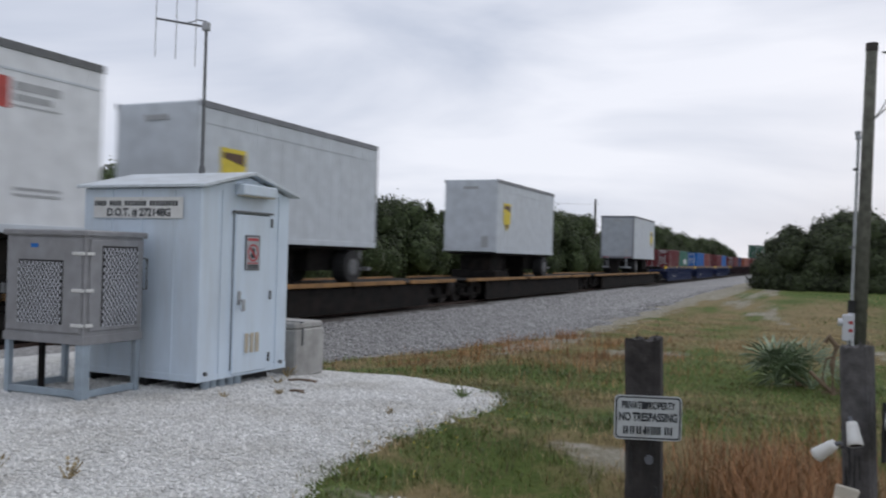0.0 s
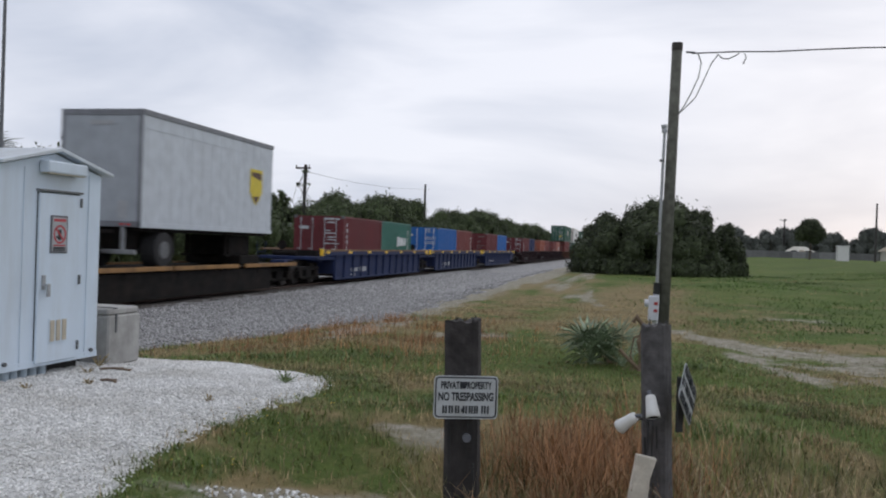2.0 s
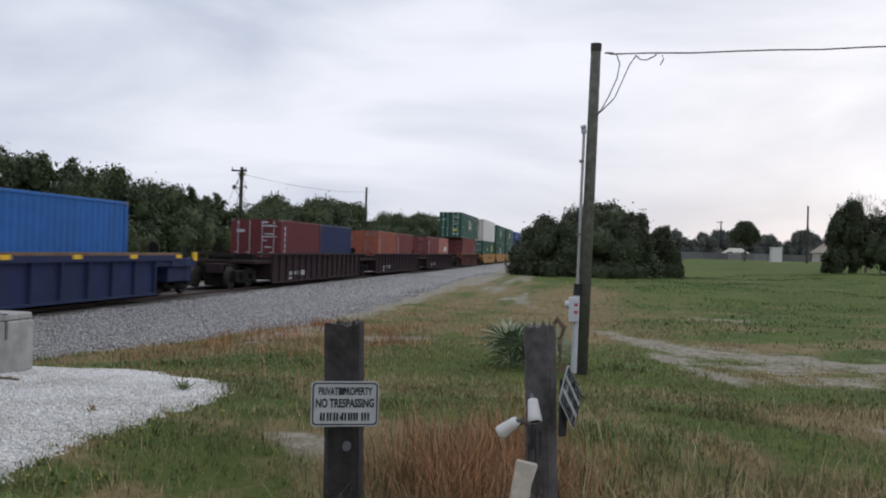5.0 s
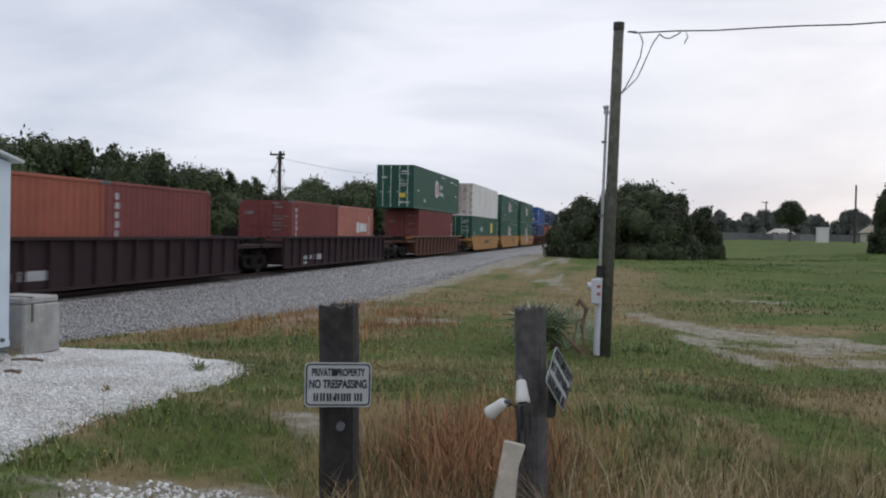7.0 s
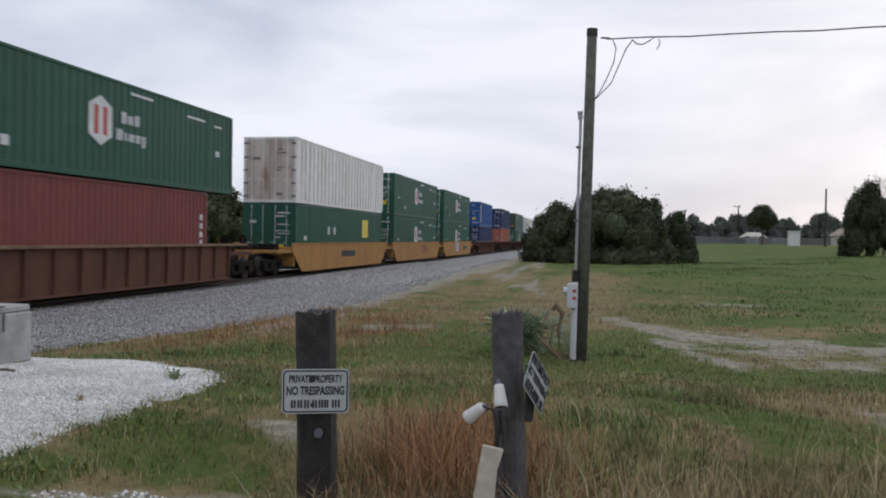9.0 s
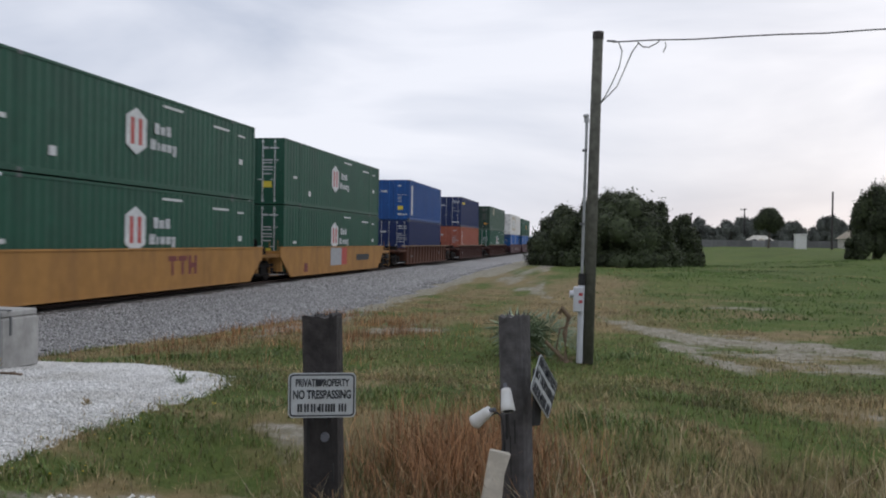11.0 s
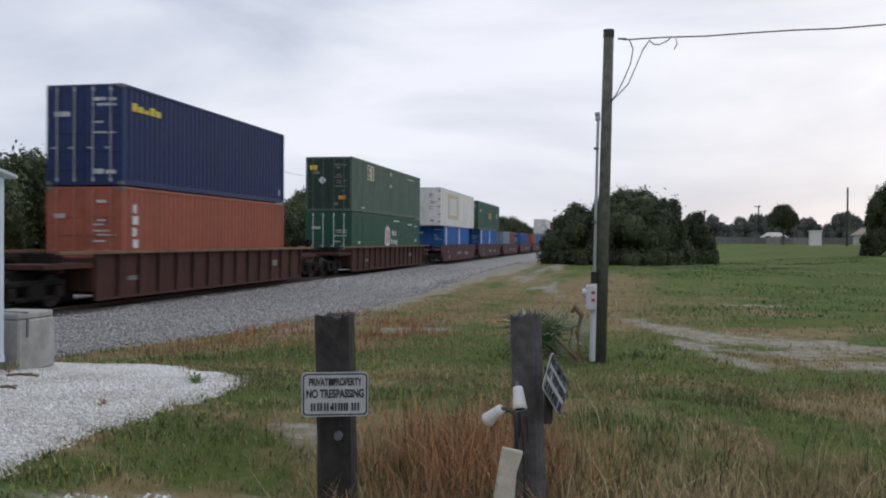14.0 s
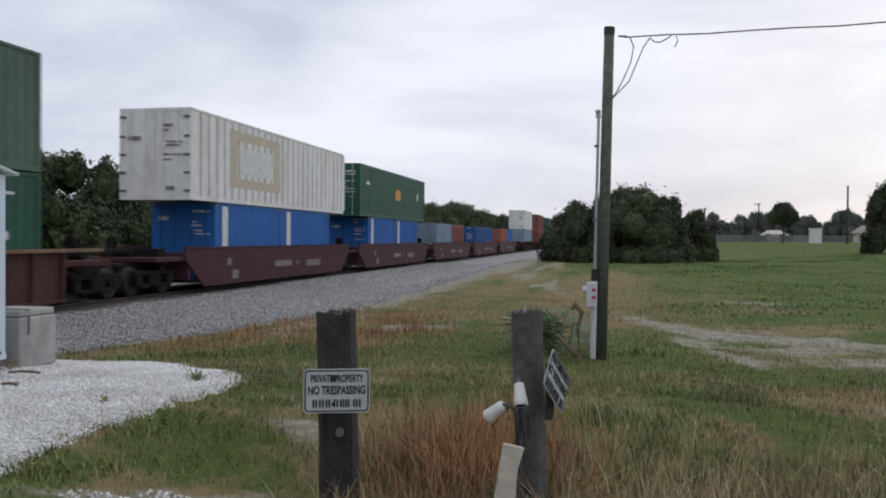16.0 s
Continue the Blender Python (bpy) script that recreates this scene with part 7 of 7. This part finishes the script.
blades("russet_grass", "russet dead broomsedge clump behind the posts", M["russet"], 34000, -1.3, 2.4, 4.6, 7.8, russet_here, 0.22, 0.60, 0.0030, 1.0, 7, 0.09)
blades("russet_grass", "russet dead weeds along the ballast edge", M["russet"], 52000, -9.5, -1.0, 11.8, 23.5, russet_here, 0.10, 0.36, 0.005, 0.7, 8, 0.12)
blades("weed_patch", "bright green leafy weeds along the gravel edge", M["weed"], 22000, -4.0, 0.2, 4.6, 12.0, lambda x, y: np.clip(np.exp(-((inside(*plan(x, y), PAD) + 0.35) / 0.35) ** 2)
       + 0.8 * np.exp(-((x + 0.4) / 0.8) ** 2 - ((y - 10.0) / 0.7) ** 2), 0, 1) * np.clip(0.5 + wobble(x, y, 2.6, 2.0), 0.05, 1), 0.02, 0.085, 0.007, 1.3, 9, 0.07)
blades("weed_patch", "bright green low weeds by the service pole", M["weed"], 24000, -8.0, 4.0, 10.2, 17.5, lambda x, y: np.clip(np.exp(-((x - 1.85) / 0.85) ** 2 - ((y - 15.9) / 0.65) ** 2)
       + np.exp(-((plan(x, y)[1] - 11.35 - 0.15 * (x + 6)) / 0.45) ** 2) * smooth(-2.5, -4, x), 0, 1) * np.clip(0.6 + wobble(x, y, 2.2, 4.0), 0.05, 1), 0.04, 0.16, 0.010, 1.2, 10, 0.1)
blades("weed_patch", "patches of lush green weeds behind the posts", M["weed"], 34000, -1.6, 4.5, 6.6, 10.4, lambda x, y: bare(x, y) * np.clip(1.6 * wobble(x, y, 1.1, 6.0) - 0.25, 0, 1), 0.04, 0.15, 0.0045, 1.0, 12, 0.12)
blades("weed_patch", "straggling green weeds along the foot of the ballast", M["weed"], 26000, -9.5, -1.5, 11.5, 24.0, lambda x, y: np.clip(np.exp(-((bed_depth(x, y) + 0.5) / 0.6) ** 2) * (0.15 + 1.1 * wobble(x, y, 1.3, 7.0)), 0, 1), 0.04, 0.17, 0.007, 1.2, 19, 0.12)
fl = np.random.default_rng(3)
heads = Shape()
for i in range(60):
    x, y = fl.uniform(-3.0, -1.7), fl.uniform(5.6, 8.4)
    if -0.8 < float(inside(np.array(x), np.array(y), PAD)) < -0.05:
        z = float(height(x, y)) + fl.uniform(0.07, 0.14)
        heads.add([(x - 0.008, y, z), (x, y - 0.008, z + 0.004), (x + 0.008, y, z), (x, y + 0.008, z + 0.006)], [(0, 1, 2, 3)])
thing("yellow_flowers", "tiny yellow wild flowers in the verge", "flowers", kind="stuff", data=heads.mesh("yellow_flowers", M["flower"]))


# ---- litter and weeds on the gravel ----
def twig_litter(x, y, turn, ln, label):
    t = thing("fallen_stick", label, "stick", pose(x, y, float(height(x, y)) + 0.045, 0, 0, turn))
    part("stem", Shape().line([(-ln / 2, 0, 0), (-ln * 0.1, 0.02, 0.012), (ln / 2, -0.01, 0.0)], 0.014, 6).tube((-ln * 0.1, 0.02, 0.01), (ln * 0.2, 0.07, 0.012), 0.008, n=5).mesh("stem", M["litter"]), t)


twig_litter(-5.35, 9.12, 12, 0.36, "brown broken stick lying on white gravel")
twig_litter(-4.85, 8.25, -10, 0.22, "short brown stick lying on white gravel")


def small_weed(x, y, n, h, seed, material="weed"):
    r = np.random.default_rng(seed)
    t = thing("gravel_weed", "small straggling weed growing through the gravel", "weed", pose(x, y, float(height(x, y)) + 0.02))
    s = Shape()
    for i in range(n):
        a, q = r.uniform(0, 6.283), r.uniform(0.4, 1.0)
        tip = Vector((math.cos(a) * h * q, math.sin(a) * h * q, h * r.uniform(0.3, 1.0)))
        s.tube((0, 0, 0), tip * 0.9, 0.003, 0.002, n=4)
        e = Vector((-math.sin(a), math.cos(a), 0)) * 0.014
        for k in (0.5, 0.75, 1.0):
            p = tip * k
            s.add([p - e, p + Vector((0, 0, 0.008)) + tip * 0.12, p + e, p - tip * 0.08], [(0, 1, 2, 3)])
    part("leaves", s.mesh("leaves", M[material]), t)


for i, (x, y, n, h, m) in enumerate(((-5.72, 9.35, 12, 0.17, "dry"), (-5.45, 8.75, 12, 0.09, "dry"), (-4.95, 8.05, 12, 0.08, "dry"), (-3.35, 9.2, 20, 0.14, "weed"), (-4.2, 4.6, 14, 0.12, "dry"),
                                     (-4.5, 4.2, 18, 0.2, "dry"), (-3.4, 7.6, 8, 0.07, "dry"), (-5.3, 7.6, 8, 0.08, "dry"))):
    small_weed(x, y, n, h, 50 + i, m)


def motions():
    """The train rolls by; each wagon and its load keep one pace."""
    steps = [0.5 * i for i in range(33)]
    for ob, s in MOVING:
        walk(ob, [(t, pose(RAIL_X, s - run(t), RAIL_Z)) for t in steps])


motions()
